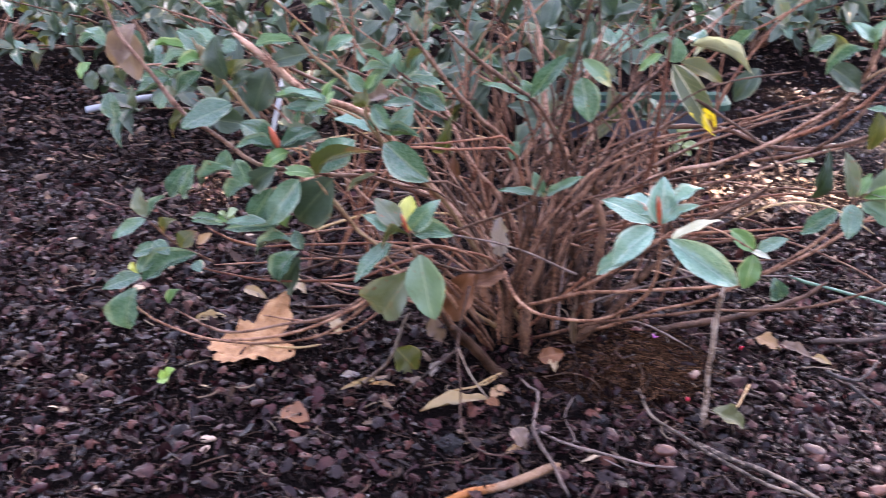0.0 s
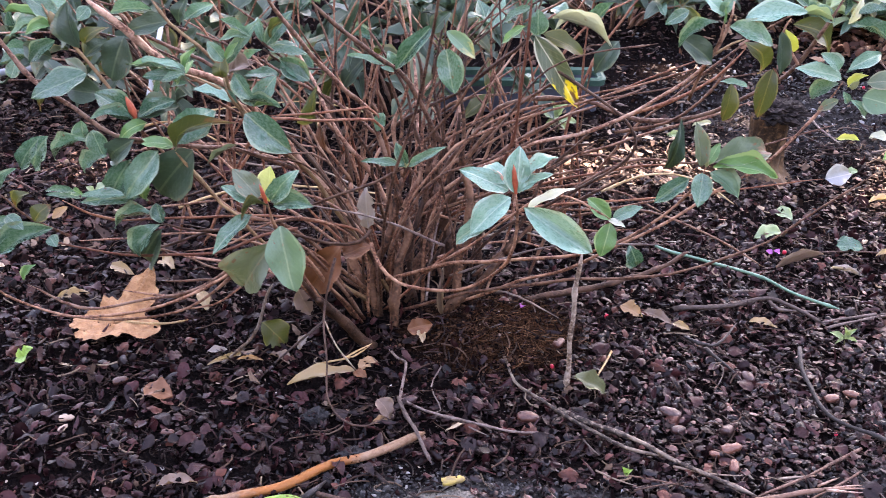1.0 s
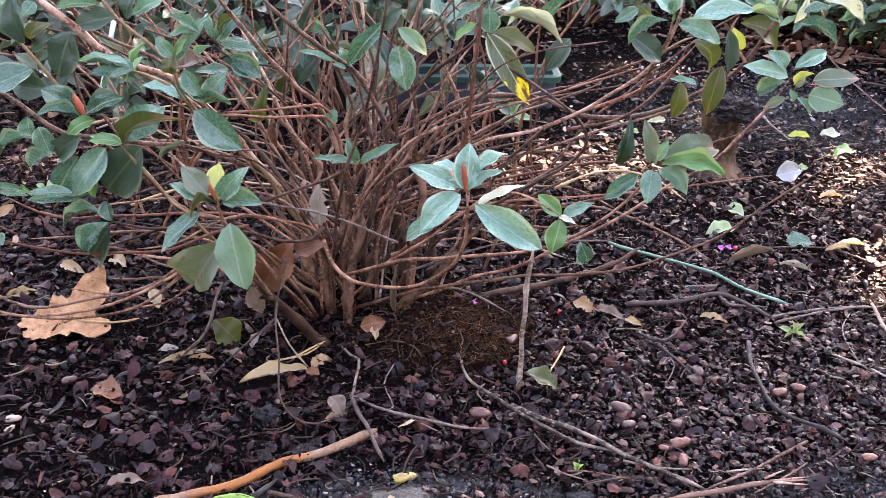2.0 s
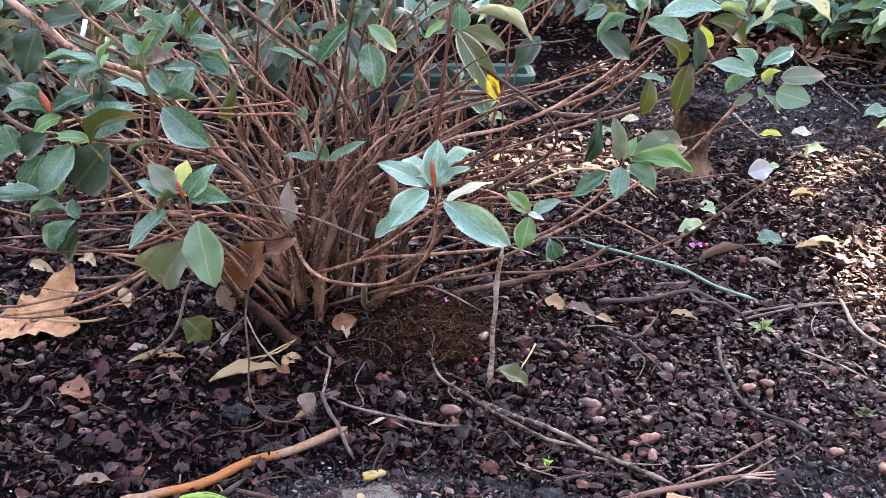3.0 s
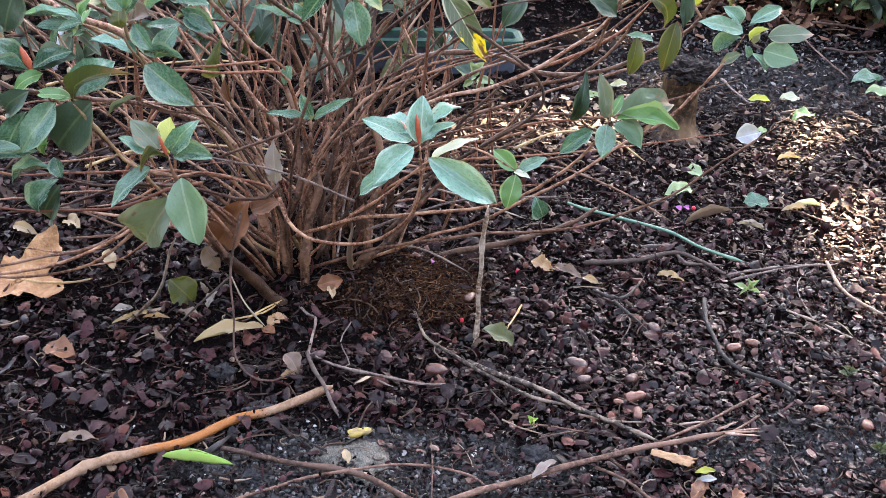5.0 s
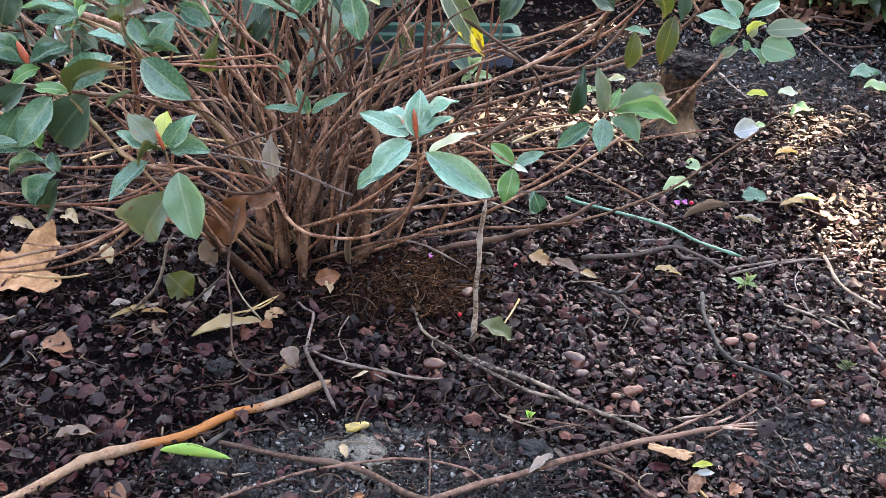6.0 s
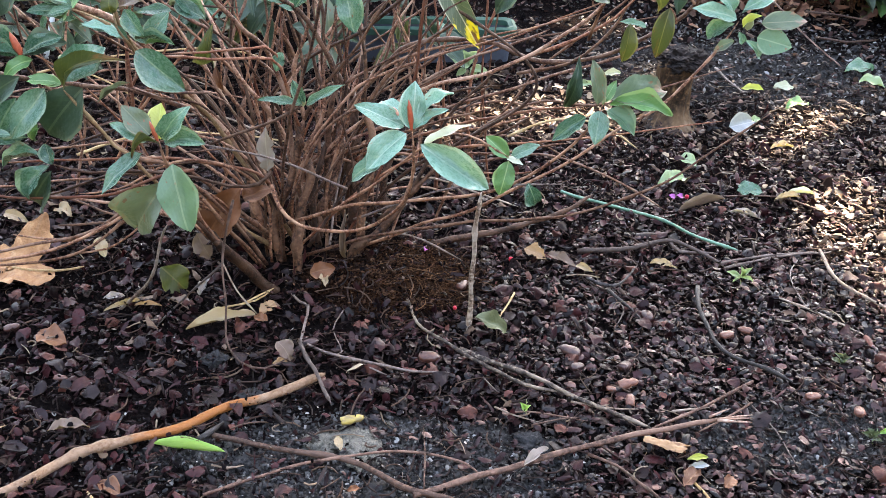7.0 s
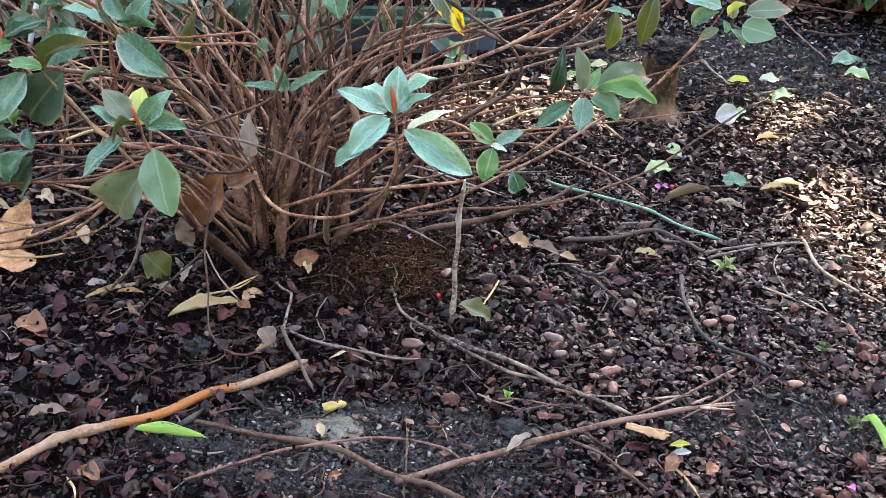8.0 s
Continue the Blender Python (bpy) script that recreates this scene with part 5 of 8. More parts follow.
for k in range(24):  # pale dry stems that lie low behind and beside its foot
    x, y, a, n = r.uniform(-0.75, 0.1), r.uniform(1.2, 1.65), r.gauss(0, 0.5), r.uniform(0.15, 0.4)
    dx, dy, z = n * math.cos(a), n * math.sin(a) * 0.6, r.uniform(0.015, 0.1)
    stem(shrub, [(x, y, z), (x + dx * 0.35, y + dy * 0.35 + r.gauss(0, 0.01), z + r.uniform(0, 0.03)), (x + dx * 0.7, y + dy * 0.7, z + r.uniform(0, 0.03)), (x + dx, y + dy, max(0.01, z - 0.02))],
         r.uniform(0.0014, 0.0028), 0.0012, r.choice((bark_pink, twig_pale, straw, bark_pink)))


# ---- shrubs behind ----
def back_shrub(x, y, n, reach, tall, seed, leaves=6, size=0.07, fresh=False):
    r = random.Random(seed)
    sh = thing("azalea_shrub", x, y, 0.0, "dense azalea shrub behind the first one, many leaves coloured darker for shade", "shrub", "azaleas behind")
    for k in range(n):
        a = 2.4 * k + r.uniform(-0.3, 0.3)
        out = reach * math.sqrt((k + 0.5) / n)
        top = tall * r.uniform(0.25, 1.0) * (1 - 0.35 * out / reach) + 0.02
        bx, by = x + 0.05 * math.cos(a), y + 0.05 * math.sin(a)
        ex, ey = x + out * math.cos(a), y + out * math.sin(a)
        pts = [(bx, by, -0.02), (bx + 0.3 * (ex - bx), by + 0.3 * (ey - by), top * 0.5), (ex * 0.85 + bx * 0.15, ey * 0.85 + by * 0.15, top * 0.9), (ex, ey, top)]
        s = stem(sh, pts, r.uniform(0.003, 0.005), 0.0016, r.choice((bark, bark_pink, bark_dark)))
        way = (Vector(pts[-1]) - Vector(pts[-2])).normalized() + Vector((0, 0, 0.4))
        # dark leaves here stand in for shade inside and behind the shrubs
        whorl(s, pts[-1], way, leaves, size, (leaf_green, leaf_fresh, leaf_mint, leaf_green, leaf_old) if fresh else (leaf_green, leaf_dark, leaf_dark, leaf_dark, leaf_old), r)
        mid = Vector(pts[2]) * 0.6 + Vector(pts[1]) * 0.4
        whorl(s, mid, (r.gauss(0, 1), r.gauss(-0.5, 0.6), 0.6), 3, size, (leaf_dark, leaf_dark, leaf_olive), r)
    return sh


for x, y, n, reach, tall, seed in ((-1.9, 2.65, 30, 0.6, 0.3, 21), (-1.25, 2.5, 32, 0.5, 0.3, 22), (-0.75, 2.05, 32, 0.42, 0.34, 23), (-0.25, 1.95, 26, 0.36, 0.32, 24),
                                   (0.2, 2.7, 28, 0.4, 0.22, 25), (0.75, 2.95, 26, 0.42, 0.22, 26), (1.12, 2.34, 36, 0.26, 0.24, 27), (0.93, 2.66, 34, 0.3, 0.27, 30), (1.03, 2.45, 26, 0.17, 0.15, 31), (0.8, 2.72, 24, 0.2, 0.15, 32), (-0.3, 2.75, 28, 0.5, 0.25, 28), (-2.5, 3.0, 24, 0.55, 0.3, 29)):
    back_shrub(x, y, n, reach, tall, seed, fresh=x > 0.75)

# ---- tree outside the view, whose crown shades the bed ----
tree = thing("shade_tree", 2.9, 5.2, 0.0, "tall garden tree that shades the bed", "tree")
part("trunk", tube("trunk", [(2.9, 5.2, -0.1), (2.85, 5.15, 1.6), (2.95, 5.0, 3.2), (2.7, 4.7, 5.0)], 0.16, 0.1, wood_stump, sides=12, step=0.25), tree)
for ex, ey, ez in ((1.2, 3.2, 5.6), (3.6, 3.4, 5.8), (0.6, 4.6, 5.7), (4.2, 5.2, 5.9), (2.4, 5.9, 6.2), (1.8, 2.2, 5.4)):
    part("limb", tube("limb", [(2.95, 5.0, 3.2), ((2.95 + ex) / 2, (5.0 + ey) / 2, 4.8), (ex, ey, ez)], 0.06, 0.02, wood_stump, sides=8, step=0.2), tree)


# openings in its crown: middle and half widths of the ground that they light
SUNNY = ((0.66, 1.68, 0.12, 0.16), (0.61, 1.53, 0.17, 0.17), (0.57, 1.42, 0.17, 0.18), (0.58, 1.3, 0.12, 0.1), (0.5, 1.35, 0.1, 0.08), (0.56, 1.2, 0.16, 0.11), (0.6, 1.07, 0.12, 0.1), (0.8, 1.52, 0.1, 0.1),
         (0.2, 1.66, 0.26, 0.19), (0.02, 1.6, 0.14, 0.12), (0.42, 1.92, 0.15, 0.12), (0.36, 2.24, 0.2, 0.14), (0.02, 2.4, 0.16, 0.1), (0.8, 2.62, 0.2, 0.13), (-0.85, 2.9, 0.2, 0.16), (1.12, 2.12, 0.1, 0.1), (-0.4, 2.7, 0.14, 0.12), (0.92, 2.42, 0.16, 0.1), (0.72, 2.44, 0.12, 0.08), (0.98, 2.3, 0.17, 0.11), (0.8, 2.56, 0.17, 0.11), (1.12, 2.56, 0.18, 0.14), (0.6, 2.78, 0.2, 0.14), (0.85, 2.12, 0.07, 0.06), (1.0, 1.98, 0.08, 0.06), (1.25, 2.85, 0.25, 0.2), (0.74, 1.86, 0.06, 0.06))


def sun_gap(x, y):
    """How open the crown is above the spot of ground at (x, y): sunlit flecks on the litter beside and behind the shrub."""
    n = noise.noise((x * 3.3, y * 3.3, 2.2)) + 0.5 * noise.noise((x * 9, y * 9, 5.1))
    side = 1.35 * max(ease(math.hypot((x - gx) / rx, (y - gy) / ry)) for gx, gy, rx, ry in SUNNY)
    rear = 0.5 * ease(math.hypot((x - 1.0) / 0.5, (y - 2.5) / 0.45))
    rear = max(rear, *(0.75 * ease(math.hypot(x - gx, y - gy) / 0.12) for gx, gy in ((-0.11, 0.64), (-0.3, 0.7), (-0.88, 1.28), (-1.0, 1.35), (-1.1, 1.75), (-0.8, 1.6), (-1.3, 2.0), (-0.9, 2.0))))
    return n * 0.28 + max(side, rear) > 0.4


q = np.random.RandomState(4)
cv, cf, made = [], [], 0
while made < 44000:
    gx, gy = q.uniform(-3.8, 3.8), q.uniform(-2.2, 5.4)
    edge = math.hypot(gx, gy - 1.6) + 0.7 * noise.noise((gx * 0.9, gy * 0.9, 6.0)) + 0.3 * noise.noise((gx * 3, gy * 3, 1.0))
    if q.rand() < (edge - 2.4) / 0.9:
        continue
    hgt = q.uniform(4.9, 6.1)
    dx, dy = q.normal(0, 0.05, 2)
    if sun_gap(gx + dx * 0.3, gy + dy * 0.3):
        made += 1
        continue
    c = Vector((gx, gy, 0)) + TO_SUN * (hgt / TO_SUN.z)
    a, b = Vector(q.normal(0, 1, 3)).normalized(), Vector(q.normal(0, 1, 3))
    b = a.cross(b).normalized()
    s = q.uniform(0.05, 0.09)
    i = len(cv)
    cv += [c - a * s, c + b * s * 0.45 - a * s * 0.1, c + a * s, c - b * s * 0.45 - a * s * 0.1]
    cf.append((i, i + 1, i + 2, i + 3))
    made += 1
part("crown", mesh_from("crown", cv, cf, leaf_dark), tree)

# ---- unseen hedge ring, added outside the view to close the garden and cut low sky light ----
hedge = thing("hedge", 0.0, 9.0, 0.0, "unseen dense hedge ring, added to hold back low sky light", "hedge")
hv, hf, seg, q = [], [], 96, np.random.RandomState(9)
rows = ((7.6, -0.07), (7.4, 0.35), (7.5, 0.7), (7.8, 0.95), (8.6, 1.0), (9.2, 0.95), (9.4, -0.07))


def hedge_top(a):
    """Low ahead of the bed, tall behind it and at its sides: set by the sky light let in."""
    return 1.4 + 1.4 * (0.5 - 0.5 * math.sin(a)) ** 0.8


for rad, z in rows:
    for k in range(seg):
        a = 2 * math.pi * k / seg
        rr = rad + 0.25 * noise.noise((math.cos(a) * 4, math.sin(a) * 4, z * 1.3))
        hv.append((rr * math.cos(a), 1.5 + rr * math.sin(a), z * hedge_top(a) + 0.2 * noise.noise((math.cos(a) * 5, math.sin(a) * 5, 8))))
for i in range(len(rows) - 1):
    for k in range(seg):
        hf.append((i * seg + k, i * seg + (k + 1) % seg, (i + 1) * seg + (k + 1) % seg, (i + 1) * seg + k))
part("core", mesh_from("core", hv, hf, leaf_dark), hedge)
hv, hf = [], []
for k in range(16000):
    a = q.uniform(0, 6.283)
    z = q.uniform(0.0, 1.02) * hedge_top(a)
    rad = 7.45 + 0.25 * noise.noise((math.cos(a) * 4, math.sin(a) * 4, z * 0.4)) - q.uniform(0.0, 0.2)
    c = Vector((rad * math.cos(a), 1.5 + rad * math.sin(a), z))
    u = Vector(q.normal(0, 1, 3)).normalized()
    v = u.cross(Vector(q.normal(0, 1, 3))).normalized()
    s, i = q.uniform(0.05, 0.1), len(hv)
    hv += [c - u * s, c + v * s * 0.5, c + u * s, c - v * s * 0.5]
    hf.append((i, i + 1, i + 2, i + 3))
part("foliage", mesh_from("foliage", hv, hf, leaf_dark), hedge)

# ---- stump and tub ----
def rough_lathe(name, profile, material, sides=20, lump=0.1, freq=3.0, lean=(0, 0), seed=0.0, jag=0.0):
    """A turned form with an uneven skin: profile rows of (radius, height)."""
    verts, faces = [], []
    for i, (rad, z) in enumerate(profile):
        for k in range(sides):
            a = 2 * math.pi * k / sides
            rr = rad * (1 + lump * noise.noise((math.cos(a) * freq + seed, math.sin(a) * freq, z * 22)))
            verts.append((rr * math.cos(a) + lean[0] * z, rr * math.sin(a) + lean[1] * z, z + 0.12 * lump * rad * noise.noise((a, i, seed)) + jag * noise.noise((math.cos(a) * 4, math.sin(a) * 4, seed + i * 0.4))))
    for i in range(len(profile) - 1):
        for k in range(sides):
            faces.append((i * sides + k, i * sides + (k + 1) % sides, (i + 1) * sides + (k + 1) % sides, (i + 1) * sides + k))
    faces.append(tuple(range(sides - 1, -1, -1)))
    faces.append(tuple((len(profile) - 1) * sides + k for k in range(sides)))
    return mesh_from(name, verts, faces, material)


stump = thing("stump", 0.383, 1.655, 0.0, "short weathered tree stump with a blackened broken top", "stump")
ob = part("trunk", rough_lathe("trunk", [(0.062, -0.02), (0.053, 0.0), (0.041, 0.01), (0.033, 0.024), (0.03, 0.045), (0.0285, 0.07), (0.03, 0.095), (0.033, 0.112)], wood_stump, 64, 0.2, 7.5, (0.06, 0)), stump)
ob.matrix_parent_inverse = Matrix.Identity(4)
bm = bmesh.new()
bmesh.ops.create_icosphere(bm, subdivisions=5, radius=1.0)
for v in bm.verts:
    d = v.co.copy()
    rough = 1 + 0.28 * noise.noise(d * 2.1 + Vector((3, 1, 0))) + 0.2 * noise.noise(d * 5.5) + 0.13 * noise.noise(d * 12) + 0.07 * noise.noise(d * 27)
    v.co = Vector((0.014 + 0.043 * d.x * rough, 0.04 * d.y * rough, 0.113 + 0.02 * max(-0.75, d.z) * rough))
me = bpy.data.meshes.new("burnt_top")
bm.to_mesh(me)
bm.free()
me.materials.append(wood_char)
ob = part("burnt_top", me, stump, "blackened crumbling top of the stump")
ob.matrix_parent_inverse = Matrix.Identity(4)


def rounded_ring(hx, hy, rad, n=6):
    pts = []
    for cx, cy, a0 in ((hx - rad, hy - rad, 0), (-hx + rad, hy - rad, 90), (-hx + rad, -hy + rad, 180), (hx - rad, -hy + rad, 270)):
        for k in range(n + 1):
            a = radians(a0 + 90 * k / n)
            pts.append((cx + rad * math.cos(a), cy + rad * math.sin(a)))
    return pts


def tub_shell(name, rows, material, closed=True):
    """Rings of (half width, half depth, corner radius, height), skinned one after the other."""
    verts, faces = [], []
    for hx, hy, rad, z in rows:
        verts += [(x, y, z) for x, y in rounded_ring(hx, hy, rad)]
    n = len(verts) // len(rows)
    for i in range(len(rows) - 1):
        for k in range(n):
            faces.append((i * n + k, i * n + (k + 1) % n, (i + 1) * n + (k + 1) % n, (i + 1) * n + k))
    if closed:
        faces.append(tuple(range(n - 1, -1, -1)))
        faces.append(tuple((len(rows) - 1) * n + k for k in range(n)))
    return mesh_from(name, verts, faces, material, smooth=False)


tub = thing("plastic_tub", -0.045, 1.985, -0.025, "narrow grey plastic trough with a green rim, standing on the soil", "tub")
tub.rotation_euler[2] = radians(4)
ob = part("body", tub_shell("body", [(0.165, 0.03, 0.014, -0.01), (0.175, 0.036, 0.015, 0.09), (0.17, 0.031, 0.013, 0.09), (0.16, 0.026, 0.012, 0.004)], tub_grey), tub)
ob.matrix_parent_inverse = Matrix.Identity(4)
ob = part("rim", tub_shell("rim", [(0.181, 0.042, 0.017, 0.083), (0.183, 0.044, 0.018, 0.095), (0.176, 0.037, 0.016, 0.099), (0.168, 0.029, 0.013, 0.095), (0.168, 0.029, 0.013, 0.085)], tub_rim, False), tub, "green rim")
ob.matrix_parent_inverse = Matrix.Identity(4)

# ---- sticks and twigs ----
twig("stick", [(-0.394, 0.662, 0.014), (-0.362, 0.688, 0.014), (-0.341, 0.712, 0.014), (-0.314, 0.737, 0.014), (-0.258, 0.763, 0.014), (-0.213, 0.798, 0.014), (-0.179, 0.820, 0.014), (-0.154, 0.838, 0.014), (-0.131, 0.856, 0.014), (-0.115, 0.867, 0.014)], 0.0046, 0.0046, stick_orange, "long peeled stick, orange tan with grey ends, lying on mulch")
twig("twig", [(-0.172, 1.029, 0.012), (-0.161, 1.011, 0.012), (-0.150, 1.002, 0.012), (-0.148, 0.971, 0.012), (-0.148, 0.939, 0.012), (-0.150, 0.930, 0.012)], 0.0015, 0.0018, twig_grey, "thin crooked grey twig on the mulch")
twig("twig", [(-0.150, 0.930, 0.012), (-0.137, 0.889, 0.018), (-0.121, 0.853, 0.022), (-0.111, 0.834, 0.016), (-0.104, 0.819, 0.012)], 0.0024, 0.0019, twig_grey, "short grey twig lying across the peeled stick")
twig("twig", [(-0.150, 0.930, 0.012), (-0.110, 0.902, 0.014), (-0.073, 0.888, 0.014), (-0.025, 0.876, 0.014), (0.014, 0.878, 0.012)], 0.0019, 0.0012, twig_grey, "thin grey twig lying on dark mulch")
twig("twig", [(-0.085, 0.896, 0.012), (-0.069, 0.882, 0.012), (-0.051, 0.871, 0.012)], 0.0012, 0.0009, twig_grey, "thin grey twig lying on dark mulch")
twig("stick", [(-0.221, 0.752, 0.015), (-0.203, 0.782, 0.015)], 0.0034, 0.0026, twig_black, "short blackened stick beside the peeled stick")
twig("stick", [(-0.209, 0.764, 0.012), (-0.161, 0.751, 0.012), (-0.092, 0.737, 0.012), (-0.048, 0.716, 0.012), (-0.017, 0.696, 0.012), (0.013, 0.687, 0.012), (0.039, 0.668, 0.012), (0.080, 0.639, 0.012)], 0.0026, 0.0030, twig_brown, "reddish brown twig on grey sandy soil")
twig("stick", [(-0.017, 0.690, 0.012), (0.033, 0.714, 0.012), (0.085, 0.732, 0.016), (0.139, 0.753, 0.018), (0.195, 0.776, 0.020), (0.252, 0.791, 0.022), (0.281, 0.799, 0.022)], 0.0030, 0.0026, twig_brown, "long brown twig with a splintered end")
twig("splinter", [(0.274, 0.795, 0.024), (0.291, 0.797, 0.026), (0.310, 0.803, 0.024)], 0.0013, 0.0007, twig_splint, "pale pinkish splinter at the broken twig end")
twig("splinter", [(0.271, 0.794, 0.024), (0.289, 0.793, 0.026), (0.309, 0.798, 0.024)], 0.0013, 0.0007, twig_splint, "pale pinkish splinter at the broken twig end")
twig("splinter", [(0.273, 0.793, 0.024), (0.289, 0.789, 0.026), (0.306, 0.791, 0.024)], 0.0013, 0.0007, twig_splint, "pale pinkish splinter at the broken twig end")
twig("splinter", [(0.266, 0.798, 0.024), (0.277, 0.803, 0.026), (0.290, 0.813, 0.024)], 0.0013, 0.0007, twig_splint, "pale pinkish splinter at the broken twig end")
twig("twig", [(-0.201, 0.683, 0.012), (-0.168, 0.703, 0.012), (-0.131, 0.724, 0.012), (-0.091, 0.734, 0.014), (-0.045, 0.744, 0.014), (-0.009, 0.744, 0.014), (0.028, 0.734, 0.012), (0.044, 0.717, 0.012)], 0.0015, 0.0012, twig_brown, "thin brown twig lying on grey soil")
twig("twig", [(-0.008, 0.698, 0.012), (-0.009, 0.732, 0.016), (-0.011, 0.788, 0.012)], 0.0009, 0.0007, twig_brown, "very thin straight twig on the soil")
twig("twig", [(-0.202, 0.722, 0.012), (-0.186, 0.719, 0.012), (-0.172, 0.723, 0.012)], 0.0010, 0.0007, twig_pale, "tiny pale twig on grey soil")
twig("twig", [(-0.039, 1.037, 0.012), (-0.027, 0.990, 0.012), (-0.015, 0.961, 0.012), (0.016, 0.922, 0.016), (0.063, 0.876, 0.016), (0.091, 0.855, 0.016), (0.129, 0.848, 0.012)], 0.0016, 0.0020, twig_weathered, "pale streaked twig leaning over a dark stick")
twig("stick", [(0.025, 0.920, 0.014), (0.064, 0.890, 0.016), (0.109, 0.864, 0.016), (0.142, 0.836, 0.016), (0.178, 0.809, 0.016), (0.212, 0.792, 0.012)], 0.0027, 0.0019, twig_weathered, "long weathered grey stick lying on mulch")
twig("twig", [(0.043, 0.880, 0.012), (0.054, 0.861, 0.012), (0.064, 0.844, 0.012)], 0.0012, 0.0008, twig_grey, "short grey twig end on the mulch")
twig("twig", [(0.330, 0.876, 0.012), (0.280, 0.838, 0.012), (0.247, 0.816, 0.012), (0.208, 0.791, 0.012)], 0.0018, 0.0014, twig_brown, "thin brown twig on small shells")
twig("twig", [(0.320, 0.840, 0.012), (0.285, 0.811, 0.012), (0.252, 0.787, 0.012)], 0.0012, 0.0010, twig_brown, "thin brown twig on small shells")
twig("twig", [(0.315, 0.845, 0.012), (0.331, 0.795, 0.012), (0.335, 0.761, 0.012), (0.338, 0.738, 0.012)], 0.0009, 0.0007, twig_grey, "very thin grey stalk on shells")
twig("twig", [(0.144, 0.752, 0.012), (0.169, 0.737, 0.012), (0.186, 0.714, 0.012), (0.211, 0.678, 0.012)], 0.0016, 0.0012, twig_brown, "thin brown twig on the mulch")
twig("stick", [(0.310, 1.062, 0.018), (0.299, 0.987, 0.018), (0.310, 0.924, 0.018), (0.349, 0.889, 0.018), (0.369, 0.870, 0.018)], 0.0024, 0.0022, twig_black, "crooked dark stick on the shells")
twig("twig", [(0.407, 1.051, 0.012), (0.444, 1.018, 0.012), (0.479, 0.975, 0.012)], 0.0014, 0.0010, twig_pale, "thin pale twig among shells")
twig("twig", [(0.200, 0.973, 0.012), (0.215, 1.011, 0.012), (0.213, 1.030, 0.012)], 0.0008, 0.0006, twig_grey, "thin grey stalk among shells")
twig("twig", [(-0.017, 1.098, 0.012), (0.008, 1.071, 0.012), (0.031, 1.032, 0.012)], 0.0009, 0.0008, twig_pale, "thin pale stalk on dark soil")
twig("straw", [(0.090, 1.045, 0.012), (0.075, 1.003, 0.012), (0.060, 0.967, 0.012)], 0.0014, 0.0010, straw, "flat orange straw beside the upright stake")
twig("straw", [(-0.251, 0.991, 0.012), (-0.213, 1.011, 0.012), (-0.197, 1.038, 0.012)], 0.0013, 0.0010, straw, "dry straw strands at the foot of the shrub")
twig("straw", [(-0.227, 1.000, 0.012), (-0.209, 1.024, 0.012), (-0.195, 1.040, 0.012)], 0.0012, 0.0009, straw, "dry straw strands at the foot of the shrub")
twig("twig", [(0.068, 0.808, 0.012), (0.092, 0.815, 0.012), (0.147, 0.802, 0.012)], 0.0010, 0.0007, twig_brown, "thin brown twig on the mulch")
twig("twig", [(0.059, 0.821, 0.012), (0.078, 0.808, 0.012), (0.097, 0.800, 0.012)], 0.0010, 0.0007, twig_pale, "small pale twig with a green shoot")
twig("twig", [(0.094, 0.793, 0.012), (0.122, 0.803, 0.012), (0.145, 0.808, 0.012)], 0.0010, 0.0007, twig_brown, "thin brown twig on the mulch")
twig("twig", [(0.136, 0.833, 0.012), (0.169, 0.824, 0.012), (0.203, 0.823, 0.012)], 0.0013, 0.0009, twig_pale, "pale flat twig on the mulch")
twig("twig", [(0.236, 0.821, 0.012), (0.254, 0.826, 0.012), (0.275, 0.829, 0.012)], 0.0012, 0.0009, twig_pale, "pale flat twig on the mulch")
twig("straw", [(0.232, 0.724, 0.012), (0.243, 0.701, 0.012), (0.250, 0.676, 0.012)], 0.0014, 0.0011, straw, "curved pale straw on dark shells")
twig("straw", [(-0.302, 0.681, 0.012), (-0.292, 0.670, 0.012), (-0.286, 0.654, 0.012)], 0.0012, 0.0010, straw, "curved pale straw on dark shells")
twig("twig", [(0.433, 1.037, 0.012), (0.436, 1.105, 0.012), (0.460, 1.151, 0.012)], 0.0010, 0.0007, twig_grey, "thin grey stalk among shells")
twig("twig", [(-0.108, 0.998, 0.012), (-0.116, 0.955, 0.012), (-0.102, 0.911, 0.012), (-0.113, 0.905, 0.012)], 0.0009, 0.0007, twig_grey, "thin curved grey stalk")
twig("hose", [(0.170, 1.320, 0.020), (0.232, 1.280, 0.018), (0.300, 1.232, 0.020), (0.348, 1.182, 0.020), (0.381, 1.154, 0.020)], 0.0024, 0.0020, hose_green, "thin green plastic hose lying on the soil")
twig("stick", [(0.177, 1.155, 0.012), (0.252, 1.167, 0.014), (0.297, 1.179, 0.018), (0.330, 1.162, 0.014), (0.359, 1.128, 0.012)], 0.0036, 0.0022, twig_grey, "knobbly grey brown stick on dark soil")
twig("twig", [(0.299, 1.180, 0.018), (0.309, 1.164, 0.012), (0.358, 1.160, 0.012)], 0.0024, 0.0016, twig_grey, "short grey side twig")
twig("twig", [(0.359, 1.122, 0.012), (0.419, 1.149, 0.012), (0.489, 1.171, 0.012)], 0.0017, 0.0014, twig_grey, "thin straight grey twig on shells")
